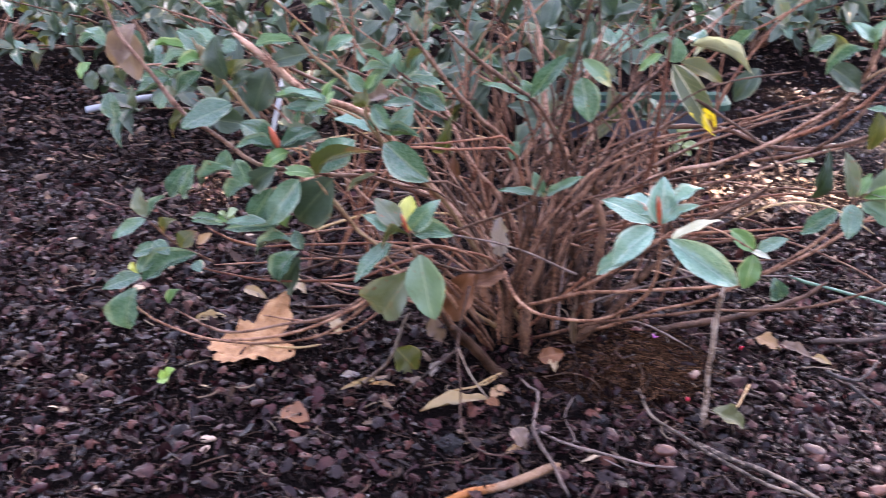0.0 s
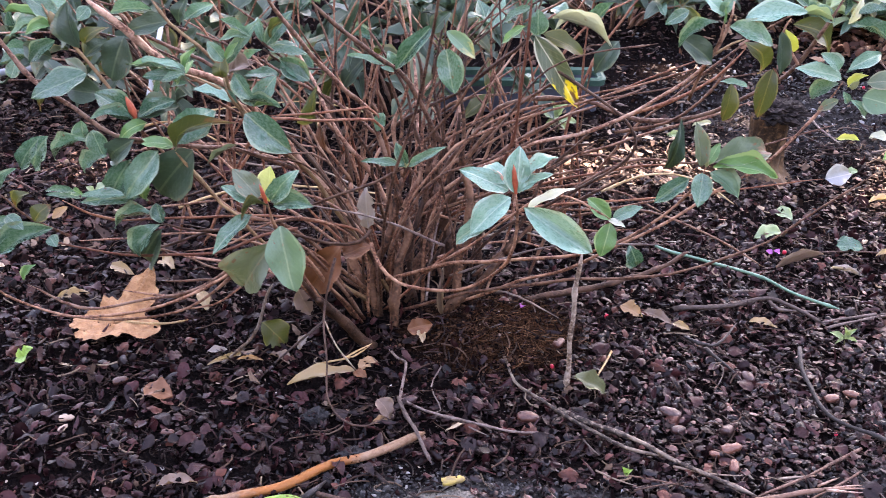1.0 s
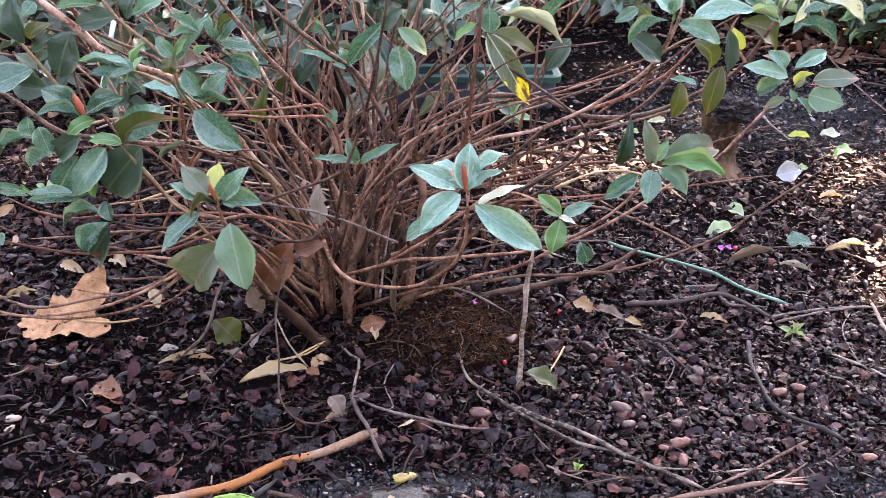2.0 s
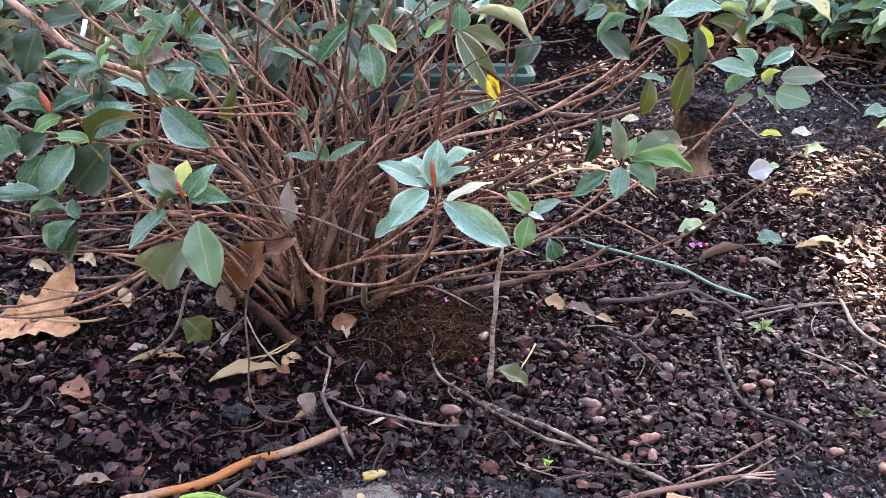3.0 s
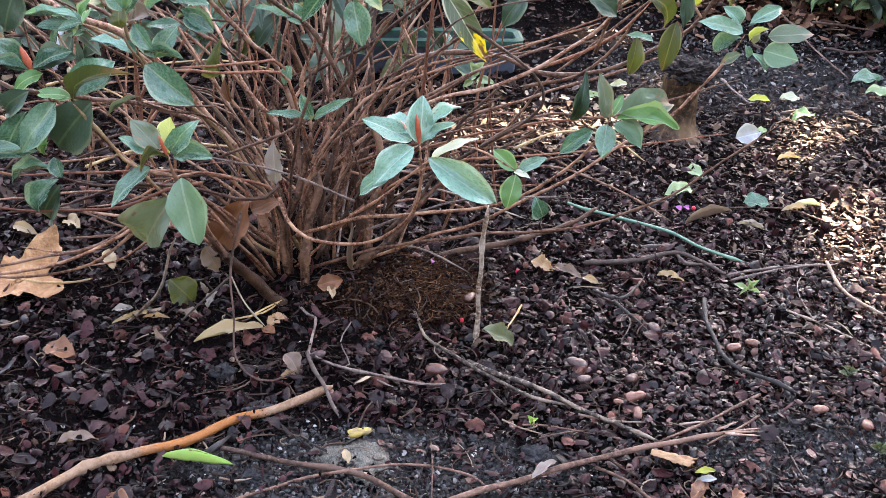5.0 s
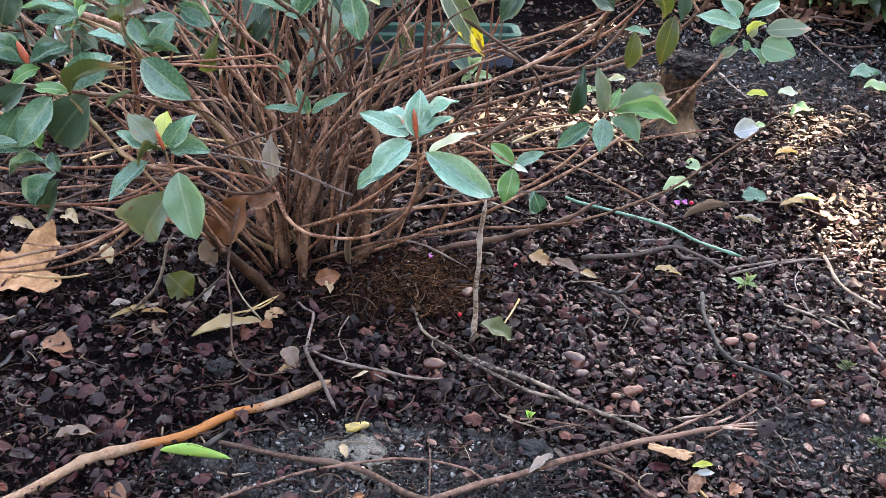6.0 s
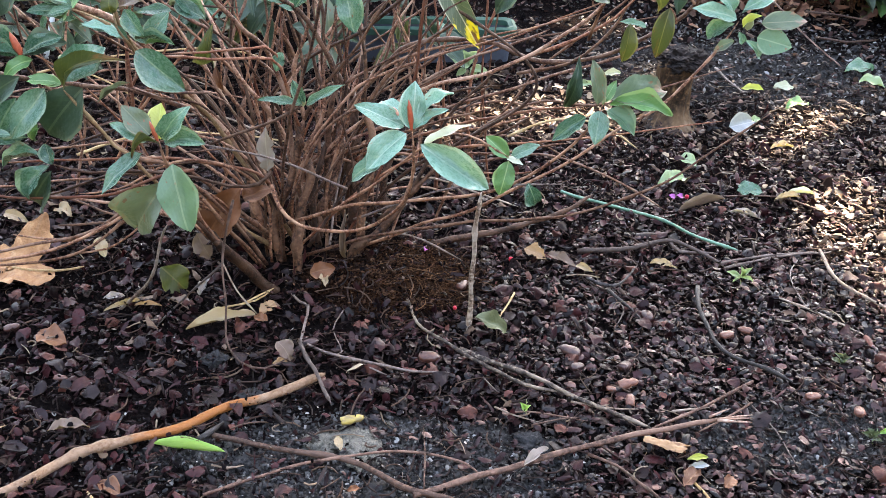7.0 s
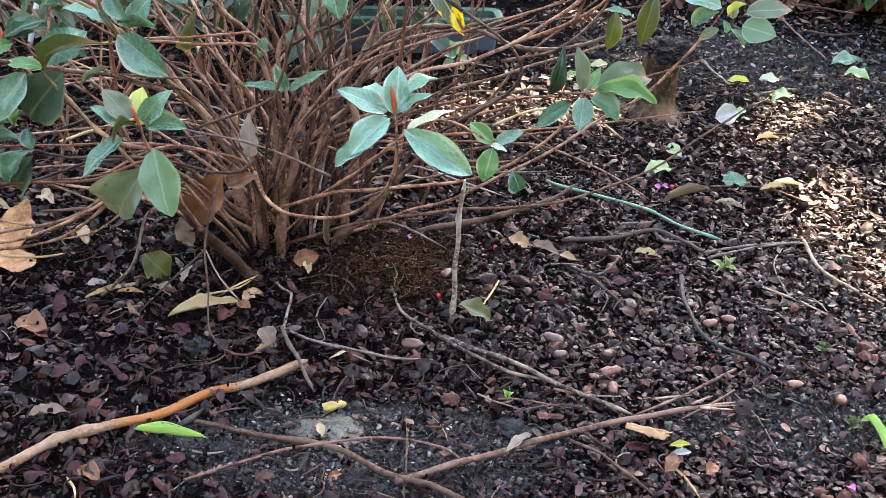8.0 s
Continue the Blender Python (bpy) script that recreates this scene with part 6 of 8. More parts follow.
twig("twig", [(0.181, 1.085, 0.012), (0.212, 1.068, 0.012), (0.249, 1.124, 0.012)], 0.0018, 0.0012, twig_black, "dark forked twig on shells")
twig("twig", [(0.204, 1.058, 0.012), (0.226, 1.013, 0.012), (0.236, 0.979, 0.012)], 0.0018, 0.0012, twig_black, "dark forked twig on shells")
twig("twig", [(0.536, 1.292, 0.012), (0.482, 1.341, 0.012), (0.384, 1.333, 0.012)], 0.0014, 0.0010, twig_brown, "thin twig on the litter")
twig("twig", [(-0.966, 1.521, 0.012), (-0.890, 1.489, 0.012), (-0.840, 1.531, 0.012), (-0.803, 1.586, 0.012)], 0.0016, 0.0011, twig_brown, "thin brown twig on dark mulch")
twig("twig", [(-0.966, 1.601, 0.012), (-0.879, 1.528, 0.012), (-0.784, 1.450, 0.012)], 0.0016, 0.0011, twig_brown, "thin brown twig on dark mulch")
twig("twig", [(0.356, 1.134, 0.012), (0.419, 1.157, 0.012), (0.496, 1.169, 0.012), (0.509, 1.175, 0.012)], 0.0016, 0.0012, twig_grey, "thin grey twig on shells")
twig("twig", [(0.495, 1.177, 0.012), (0.491, 1.110, 0.012), (0.505, 1.069, 0.012), (0.541, 1.019, 0.012)], 0.0022, 0.0018, twig_pale, "sunlit pale curved twig on shells")
twig("twig", [(0.742, 2.320, 0.050), (0.770, 2.122, 0.020), (0.787, 1.957, 0.012)], 0.0022, 0.0014, twig_brown, "long thin brown twig lying towards the back of the bed")
twig("twig", [(0.529, 1.935, 0.012), (0.539, 1.851, 0.012), (0.550, 1.785, 0.012)], 0.0022, 0.0014, twig_grey, "grey twig lying on bare soil behind the stump")
twig("twig", [(0.791, 2.238, 0.050), (0.854, 2.211, 0.050), (0.929, 2.206, 0.040)], 0.003, 0.0018, twig_brown, "brown twig lying under the shrubs at the back")
twig("twig", [(0.798, 2.166, 0.012), (0.855, 2.141, 0.012), (0.933, 2.163, 0.012)], 0.003, 0.0018, twig_brown, "brown twig lying under the shrubs at the back")
twig("twig", [(0.593, 1.745, 0.012), (0.632, 1.764, 0.012), (0.671, 1.783, 0.012)], 0.0024, 0.0015, twig_grey, "grey twig lying on the soil at the back")
twig("stake", [(0.034, 0.973, -0.012), (0.035, 0.975, 0.035), (0.037, 0.965, 0.111), (0.040, 0.950, 0.186)], 0.0029, 0.0025, twig_stake, "upright dead twig stake standing in the soil")
twig("twig", [(-0.383, 1.007, -0.012), (-0.344, 0.985, 0.027), (-0.312, 0.960, 0.073), (-0.288, 0.930, 0.134), (-0.278, 0.920, 0.153)], 0.0020, 0.0014, twig_stake, "thin pale twig arching up from the mulch")
twig("twig", [(-0.226, 1.000, 0.146), (-0.235, 0.985, 0.106), (-0.237, 0.970, 0.084), (-0.232, 0.940, 0.046), (-0.227, 0.920, 0.022), (-0.204, 0.880, 0.016), (-0.178, 0.870, 0.016), (-0.156, 0.887, 0.018)], 0.0013, 0.0010, twig_brown, "thin dangling twig with a hooked end on the mulch")
twig("twig", [(-0.236, 0.970, 0.084), (-0.270, 0.975, 0.048), (-0.303, 0.991, 0.010), (-0.323, 0.940, 0.004)], 0.0013, 0.0011, twig_grey, "thin grey twig leaning on the mulch")
twig("twig", [(-0.236, 0.970, 0.083), (-0.224, 0.970, 0.049), (-0.203, 0.986, 0.006)], 0.0010, 0.0008, twig_pale, "thin pale twig leaning on the mulch")

# ---- fallen leaves, nuts and other small things ----
# the dark second colour paints the shaded hollow at the leaf's right end
leaf_curled = leaf_material("leaf_curled", (0.24, 0.125, 0.06), (0.42, 0.26, 0.14), (0.3, 0.17, 0.09), rough=0.6, spots=0.12, second=[(0.42, 0.55, (0.05, 0.025, 0.016))])
leaf_white = leaf_material("leaf_white", (0.22, 0.24, 0.26), (0.36, 0.38, 0.4), (0.5, 0.5, 0.5), rough=0.6)
nut_pale = plain_material("nut_pale", (0.26, 0.17, 0.125), (0.46, 0.34, 0.27), 0.6, 120, 0.5)


def fallen(name, base, tip, width, face, material, curl, label, arch=0.0):
    """A loose leaf: its own blade, more crumpled than a growing one."""
    me = blade(name, material, curl, 0.35, 0.07 * min(1.0, width * 2), rng.uniform(0.85, 1.15), rows=18, cols=4, sweep=rng.uniform(-0.08, 0.08), torn=0.9 if material in (leaf_straw, leaf_brown, leaf_tan, leaf_grey) else 0.25)
    for v in me.vertices:
        v.co.z -= arch * 4 * v.co.y ** 2
    ob = new(name, me)
    ob.matrix_basis = leaf_matrix(base, tip, width, face, rng.uniform(-0.25, 0.25))
    return tagged(ob, label, "fallen leaf", "fallen leaves")


def seedling(base, label):
    ob = thing("seedling", base[0], base[1], 0.0, label, "seedling")
    top = Vector((base[0], base[1] - 0.004, 0.022))
    return part("stem", tube("stem", [(base[0], base[1], -0.005), (base[0] + 0.002, base[1], 0.01), top], 0.0011, 0.0007, leaf_fresh, 6, 0.006), ob)


nut_meshes = {}


def fallen_nut(x, y, size, material, yaw, label, sink=0.3, slim=0.88):
    key = (material.name, rng.randrange(3))
    if key not in nut_meshes:
        f = key[1] * 0.06
        nut_meshes[key] = rough_lathe("nut", [(0.05, -0.5), (0.22 + f, -0.46), (0.34, -0.34), (0.4, -0.12), (0.4 - f, 0.1), (0.32, 0.3), (0.17, 0.45), (0.05, 0.53)], material, 14, 0.05, 1.2, (0, 0), key[1] * 7.0)
    ob = new("nut", nut_meshes[key])
    ob.matrix_basis = Matrix.Translation((x, y, height(x, y) + 0.008 + size * 0.36 * (0.75 - sink))) @ Euler((radians(90 + rng.uniform(-18, 18)), 0, radians(yaw + 90))).to_matrix().to_4x4() @ Matrix.Diagonal((size * slim, size * 0.75 * slim, size * (1.6 - 0.6 * slim), 1))
    return tagged(ob, label, "nut", "fallen nuts")


berry_mesh = rough_lathe("berry", [(0.1, -0.5), (0.36, -0.38), (0.5, 0), (0.36, 0.38), (0.08, 0.5)], berry_red, 12, 0.05)


def berry(x, y, size=0.0065):
    ob = new("berry", berry_mesh)
    ob.matrix_basis = Matrix.Translation((x, y, height(x, y) + 0.013)) @ Matrix.Diagonal((size, size, size, 1))
    return tagged(ob, "small bright red berry lying on the soil", "berry", "red berries")


petal_mesh = blade("petal", petal_pink, 0.3, 0.3, 0.08, 0.8, 8, 3)


def petal(x, y):
    ob = new("petal", petal_mesh)
    a = rng.uniform(0, 6.28)
    z = height(x, y) + 0.013
    ob.matrix_basis = leaf_matrix((x, y, z), (x + 0.009 * math.cos(a), y + 0.009 * math.sin(a), z + 0.004), 0.8, 0.5)
    return tagged(ob, "fallen magenta petal on the litter", "petal", "fallen petals")


def lump(x, y, size, material, label):
    """A rough clod or stone, half sunk."""
    bm = bmesh.new()
    bmesh.ops.create_icosphere(bm, subdivisions=4, radius=0.5)
    for v in bm.verts:
        n = v.co.copy()
        v.co = n * (1 + 0.5 * noise.noise(n * 3 + Vector((x * 90, y * 70, 0))) + 0.4 * noise.noise(n * 9) + 0.3 * noise.noise(n * 21))
        v.co.z *= 0.22 if material == stone_pale else 0.42
    me = bpy.data.meshes.new("lump")
    bm.to_mesh(me)
    bm.free()
    me.materials.append(material)
    me.polygons.foreach_set("use_smooth", [True] * len(me.polygons))
    ob = new("stone" if material == stone_pale else "soil_lump", me)
    ob.matrix_basis = Matrix.Translation((x, y, height(x, y) + 0.003)) @ Matrix.Rotation(rng.uniform(0, 6), 4, "Z") @ Matrix.Diagonal((size, size * 0.8, size, 1))
    return tagged(ob, label, "stone" if material == stone_pale else "soil lump")


def lobed_leaf(x, y, size, yaw, pitch, label):
    """A big dry plane-tree leaf: broad toothed lobes, crumpled, with its back lobe bent up."""
    verts, faces, n, rings = [(0, 0, 0)], [], 120, 10
    for j in range(1, rings + 1):
        for k in range(n):
            a = 2 * math.pi * k / n
            lobe = 0.0
            for at, long, wide in ((62, 1.12, 25), (128, 0.72, 22), (186, 0.98, 26), (232, 0.95, 30), (290, 0.72, 34), (340, 1.05, 26)):
                d = abs((math.degrees(a) - at + 180) % 360 - 180)
                lobe = max(lobe, long * (1 - 0.5 * min(1, d / wide / 1.5) ** 1.4))
            tooth = 0.06 * abs((k * 0.37) % 2 - 1) + 0.09 * noise.noise((math.cos(a) * 6, math.sin(a) * 6, 2))
            rad = max(0.4, lobe) * (1 + tooth * (j / rings) ** 3) * j / rings
            px, py = rad * math.cos(a), rad * math.sin(a)
            z = 0.14 * noise.noise((px * 2.2, py * 2.2, 3)) + 0.06 * noise.noise((px * 6, py * 6, 1)) + 0.62 * max(0, py - 0.12) ** 1.2 + 0.1 * max(0, -py) ** 2
            verts.append((px, py, z))
    for k in range(n):
        faces.append((0, 1 + k, 1 + (k + 1) % n))
    for j in range(rings - 1):
        for k in range(n):
            a, b = 1 + j * n + k, 1 + j * n + (k + 1) % n
            faces.append((a, b, b + n, a + n))
    ob = new("plane_tree_leaf", mesh_from("plane_tree_leaf", verts, faces, leaf_plane))
    ob.matrix_basis = Matrix.Translation((x, y, height(x, y) + 0.02)) @ Euler((radians(pitch), 0, radians(yaw))).to_matrix().to_4x4() @ Matrix.Diagonal((size, size, size, 1))
    part("stalk", tube("stalk", [(0.05, 0.02, 0.0), (0.5, -0.1, 0.06), (1.15, -0.05, 0.03), (1.5, 0.1, 0.02)], 0.03, 0.022, straw, 7, 0.1), ob, "thin straw-coloured stalk")
    return tagged(ob, label, "fallen leaf", "fallen leaves")


def curled_leaf(x, y, size, yaw, label):
    """A dry leaf arched into an open roll, with ragged ends; a darker inner sheet gives its hollow shade."""
    verts, faces, nu, nv = [], [], 20, 18
    for i in range(nu + 1):
        u = i / nu
        rad = (0.22 + 0.12 * u) * (1 + 0.15 * noise.noise((u * 5, 2, 1)))
        for j in range(nv + 1):
            v = 2 * j / nv - 1
            a = 0.75 + v * (1.2 + 0.1 * u)
            rr = rad * (1 + 0.14 * noise.noise((u * 4, v * 3, 5)) - 0.15 * max(0, -v) * u)
            along = u * (1 + 0.16 * noise.noise((v * 4, 7, 1)) - 0.16 * v * v)
            verts.append((along - 0.5, rr * math.sin(a), rr * math.cos(a) * 0.85 + 0.04 * noise.noise((u * 7, v * 5, 2))))
    for i in range(nu):
        for j in range(nv):
            k = i * (nv + 1) + j
            faces.append((k, k + 1, k + nv + 2, k + nv + 1))
    ob = new("curled_leaf", mesh_from("curled_leaf", verts, faces, leaf_curled))
    inner = mesh_from("inner_side", [(x * 0.97, y * 0.9, z * 0.9 + 0.003) for x, y, z in verts], faces, leaf_rust)
    ob.matrix_basis = Matrix.Translation((x, y, height(x, y) + 0.015)) @ Euler((0, radians(4), radians(yaw))).to_matrix().to_4x4() @ Matrix.Diagonal((size, size, size, 1))
    part("inner_side", inner, ob, "inner side of the rolled leaf, coloured dark brown for the shaded hollow")
    return tagged(ob, label, "fallen leaf", "fallen leaves")


m = Mat("leaf_plane", 0.65, 0.35)
c = m.ramp(m.noise(5, 5), [(0.3, (0.2, 0.085, 0.035)), (0.55, (0.36, 0.18, 0.085)), (0.75, (0.48, 0.28, 0.15))])
ang = m.node("ShaderNodeTexGradient", gradient_type="RADIAL")
m.link(m.coord.outputs["Object"], ang.inputs[0])
rib = m.math("GREATER_THAN", m.math("SINE", m.math("MULTIPLY", ang.outputs["Fac"], 75.4)), 0.97)
m.color(m.mix(m.math("MULTIPLY", rib, 0.4), c, (0.3, 0.17, 0.1)))
m.bump(m.noise(22, 4), 0.5, 0.02)
leaf_plane = m.m
lobed_leaf(-0.513, 1.058, 0.058, 0, 6, "large tan dry plane-tree leaf lying on the mulch")

label_stick = new("plant_label", tube("plant_label", [(-0.775, 1.9, -0.01), (-0.75, 1.9, 0.08), (-0.72, 1.9, 0.175)], 0.0055, 0.005, marker_white, 6, 0.03, 0.0, False))
tagged(label_stick, "narrow white plastic plant label stuck in the soil", "plant label")

pipe = new("pipe", tube("pipe", [(-1.23, 2.0, 0.02), (-1.16, 2.06, 0.022), (-1.07, 2.14, 0.022)], 0.0075, 0.0075, pipe_grey, 10, 0.04, 0.0, False))
tagged(pipe, "short piece of grey plastic pipe lying on the mulch", "pipe")
fallen("fallen_leaf", (-0.205, 0.971, 0.018), (-0.278, 0.947, 0.012), 0.22, 0.25, leaf_straw, 0.08, "long dry straw-coloured leaf with holes, lying on mulch")
fallen("fallen_leaf", (-0.190, 1.008, 0.012), (-0.202, 0.980, 0.012), 0.60, 0.50, leaf_tan, 0.10, "small dry tan leaf on the mulch")
fallen("fallen_leaf", (-0.191, 0.967, 0.012), (-0.208, 0.980, 0.012), 0.60, 0.40, leaf_rust, 0.10, "small rust brown leaf on the mulch")
fallen("fallen_leaf", (-0.324, 1.034, 0.040), (-0.299, 1.040, 0.006), 0.85, 0.60, leaf_olive, 0.10, "dull olive fallen leaf leaning on the mulch")
fallen("fallen_leaf", (-0.344, 1.004, 0.012), (-0.379, 0.980, 0.012), 0.22, 0.30, leaf_straw, 0.10, "narrow dry straw-coloured leaf strip")
fallen("fallen_leaf", (-0.316, 0.994, 0.012), (-0.348, 0.994, 0.012), 0.20, 0.30, leaf_tan, 0.10, "narrow dry tan leaf strip")
fallen("fallen_leaf", (-0.282, 0.989, 0.012), (-0.313, 1.009, 0.012), 0.40, 0.30, leaf_brown, 0.10, "crumpled brown leaf on the mulch")
fallen("fallen_leaf", (-0.153, 1.047, 0.030), (-0.123, 1.054, 0.035), 0.70, 0.60, leaf_rust, 0.10, "rust brown leaf on the soil mound")
fallen("fallen_leaf", (-0.137, 1.046, 0.030), (-0.132, 1.026, 0.025), 0.50, 0.60, leaf_straw, 0.10, "tiny pale leaf on the soil mound")
fallen("fallen_leaf", (-0.169, 0.900, 0.030), (-0.153, 0.889, 0.012), 0.75, 0.50, leaf_brown, 0.50, "curled brown dry leaf on the mulch")
fallen("fallen_leaf", (-0.157, 0.889, 0.012), (-0.173, 0.881, 0.012), 0.50, 0.50, leaf_tan, 0.50, "small curled tan leaf on the mulch")
fallen("fallen_leaf", (-0.272, 1.050, 0.074), (-0.228, 1.050, 0.138), 0.60, 0.90, leaf_rust, 0.10, "large rust brown dead leaf caught among the stems")
fallen("fallen_leaf", (-0.230, 1.070, 0.114), (-0.194, 1.070, 0.130), 0.60, 0.80, leaf_rust, 0.10, "large rust brown dead leaf caught among the stems")
fallen("fallen_leaf", (-0.202, 1.085, 0.143), (-0.203, 1.085, 0.198), 0.42, 1.00, leaf_grey, 0.05, "pale grey dead leaf hanging among the stems")
fallen("fallen_leaf", (-0.112, 1.060, 0.045), (-0.111, 1.060, 0.107), 0.14, 0.90, leaf_brown, 0.30, "pale dry leaf strip hanging at the foot of the stems")
fallen("fallen_leaf", (-0.278, 1.030, 0.088), (-0.264, 1.030, 0.055), 0.60, 0.90, leaf_brown, 0.10, "torn tan dead leaf leaning at the foot of the shrub")
fallen("fallen_leaf", (0.107, 1.144, 0.020), (0.135, 1.129, 0.012), 0.62, 0.50, leaf_tan, 0.10, "dry golden tan leaf on dark soil")
fallen("fallen_leaf", (0.137, 1.143, 0.012), (0.169, 1.117, 0.012), 0.40, 0.40, leaf_brown, 0.10, "dry brown leaf on dark soil")
fallen("fallen_leaf", (0.266, 1.129, 0.012), (0.298, 1.118, 0.012), 0.32, 0.40, leaf_straw, 0.10, "pale dry leaf scrap on shells")
fallen("fallen_leaf", (0.171, 1.118, 0.012), (0.190, 1.102, 0.012), 0.40, 0.40, leaf_straw, 0.10, "pale dry leaf scrap on shells")
fallen("fallen_leaf", (0.479, 1.606, 0.015), (0.523, 1.622, 0.020), 0.75, 0.70, leaf_white, 0.10, "whitish fallen petal-like leaf on the litter")
fallen("fallen_leaf", (0.524, 1.647, 0.012), (0.544, 1.654, 0.012), 0.60, 0.60, leaf_mint, 0.10, "small fresh green fallen leaf")
fallen("fallen_leaf", (0.319, 1.374, 0.012), (0.367, 1.395, 0.012), 0.50, 0.50, leaf_mint, 0.10, "fresh green fallen leaf on the litter")
fallen("fallen_leaf", (0.369, 1.475, 0.012), (0.388, 1.443, 0.012), 0.60, 0.50, leaf_mint, 0.10, "small fresh green fallen leaf on the litter")
fallen("fallen_leaf", (0.550, 1.813, 0.012), (0.592, 1.811, 0.012), 0.36, 0.40, leaf_yellow, 0.10, "yellow green fallen leaf on the soil")
fallen("fallen_leaf", (0.613, 1.827, 0.012), (0.654, 1.834, 0.012), 0.50, 0.40, leaf_pale, 0.10, "pale fallen leaf on the soil")
fallen("fallen_leaf", (0.605, 1.717, 0.012), (0.654, 1.743, 0.012), 0.45, 0.40, leaf_fresh, 0.10, "green fallen leaf on the soil")
fallen("fallen_leaf", (0.430, 1.355, 0.012), (0.468, 1.351, 0.012), 0.70, 0.50, leaf_green, 0.10, "blue green fallen leaf on the litter")
fallen("fallen_leaf", (0.330, 1.280, 0.012), (0.407, 1.328, 0.012), 0.09, 0.00, leaf_brown, 0.02, "long pale leaf strip on the litter")
fallen("fallen_leaf", (0.403, 1.282, 0.012), (0.443, 1.265, 0.012), 0.20, 0.10, leaf_grey, 0.10, "pale dry leaf on the litter")
fallen("fallen_leaf", (0.478, 1.329, 0.012), (0.522, 1.344, 0.012), 0.25, 0.40, leaf_straw, 0.10, "pale sunlit dry leaf on the litter")
fallen("fallen_leaf", (0.243, 1.807, 0.012), (0.277, 1.810, 0.012), 0.45, 0.50, leaf_mint, 0.10, "fresh green fallen leaf behind the shrub")
fallen("fallen_leaf", (0.297, 1.865, 0.012), (0.338, 1.888, 0.012), 0.30, 0.50, leaf_pale, 0.10, "pale fallen leaf behind the shrub")
fallen("fallen_leaf", (0.785, 1.939, 0.012), (0.850, 1.959, 0.012), 0.50, 0.50, leaf_green, 0.10, "blue green fallen leaf on the soil")
fallen("fallen_leaf", (0.792, 1.879, 0.012), (0.830, 1.849, 0.012), 0.60, 0.50, leaf_mint, 0.10, "bright green fallen leaf on the soil")
fallen("fallen_leaf", (0.499, 1.347, 0.012), (0.546, 1.354, 0.012), 0.20, 0.20, leaf_pale, 0.10, "sunlit dry straw-coloured leaf on the litter")
fallen("fallen_leaf", (0.525, 1.523, 0.012), (0.567, 1.536, 0.012), 0.25, 0.40, leaf_straw, 0.10, "sunlit dry straw-coloured leaf on the litter")
fallen("fallen_leaf", (0.437, 1.376, 0.012), (0.461, 1.358, 0.012), 0.60, 0.40, leaf_green, 0.10, "blue green fallen leaf on the litter")
fallen("fallen_leaf", (-0.258, 0.740, 0.020), (-0.191, 0.732, 0.018), 0.08, 0.00, leaf_willow, -0.06, "narrow bright green willow-like leaf on dark soil")
curled_leaf(0.216, 0.757, 0.042, -22, "curled dry golden tan leaf, its hollow coloured dark for shade")
fallen("fallen_leaf", (0.236, 0.748, 0.012), (0.257, 0.752, 0.012), 0.30, 0.40, leaf_yellow, 0.10, "torn yellowish leaf tip on shells")
fallen("fallen_leaf", (0.041, 0.951, 0.035), (0.079, 0.962, 0.010), 0.50, 0.45, leaf_mossy, 0.10, "grey green fallen leaf beside the stake")
fallen("fallen_leaf", (-0.366, 0.764, 0.012), (-0.329, 0.774, 0.012), 0.42, 0.30, leaf_brown, 0.10, "large dark grey brown leaf on the mulch")
fallen("fallen_leaf", (-0.434, 0.930, 0.012), (-0.398, 0.914, 0.012), 0.70, 0.40, leaf_rust, 0.10, "reddish brown shell flake on the mulch")
fallen("fallen_leaf", (-0.086, 0.738, 0.020), (-0.092, 0.753, 0.024), 0.50, 0.50, leaf_straw, 0.10, "pale chip of dry leaf on a stone")
fallen("fallen_leaf", (0.082, 0.723, 0.020), (0.107, 0.750, 0.020), 0.25, 0.50, leaf_grey, 0.10, "pale grey dry leaf strip on the mulch")
fallen("fallen_leaf", (0.226, 0.710, 0.012), (0.244, 0.734, 0.012), 0.50, 0.40, leaf_rust, 0.10, "brown dry leaf on shells")
fallen("fallen_leaf", (0.262, 0.710, 0.012), (0.275, 0.726, 0.012), 0.60, 0.40, leaf_rust, 0.10, "brown dry leaf on shells")
fallen("fallen_leaf", (0.234, 0.736, 0.012), (0.256, 0.741, 0.012), 0.30, 0.40, leaf_white, 0.10, "white chip of dry leaf on shells")
fallen("fallen_leaf", (0.441, 0.800, 0.012), (0.441, 0.749, 0.012), 0.20, 0.50, leaf_willow, 0.10, "fresh green grass blade among shells")
fallen("fallen_leaf", (0.431, 0.795, 0.012), (0.453, 0.805, 0.012), 0.25, 0.50, leaf_willow, 0.10, "fresh green grass blade among shells")
fallen("fallen_leaf", (-0.295, 0.694, 0.012), (-0.273, 0.680, 0.012), 0.60, 0.30, leaf_rust, 0.10, "dark rust brown shell flake on soil")
fallen("fallen_leaf", (-0.076, 0.692, 0.012), (-0.065, 0.697, 0.012), 0.50, 0.30, leaf_rust, 0.10, "dark rust brown shell flake on soil")
fallen("fallen_leaf", (-0.268, 1.028, 0.030), (-0.279, 1.019, 0.012), 0.50, 0.60, leaf_grey, 0.10, "grey dry leaf on the mulch")
fallen("fallen_leaf", (-0.387, 1.006, 0.012), (-0.364, 1.014, 0.012), 0.40, 0.30, leaf_grey, 0.10, "grey dry leaf on the mulch")
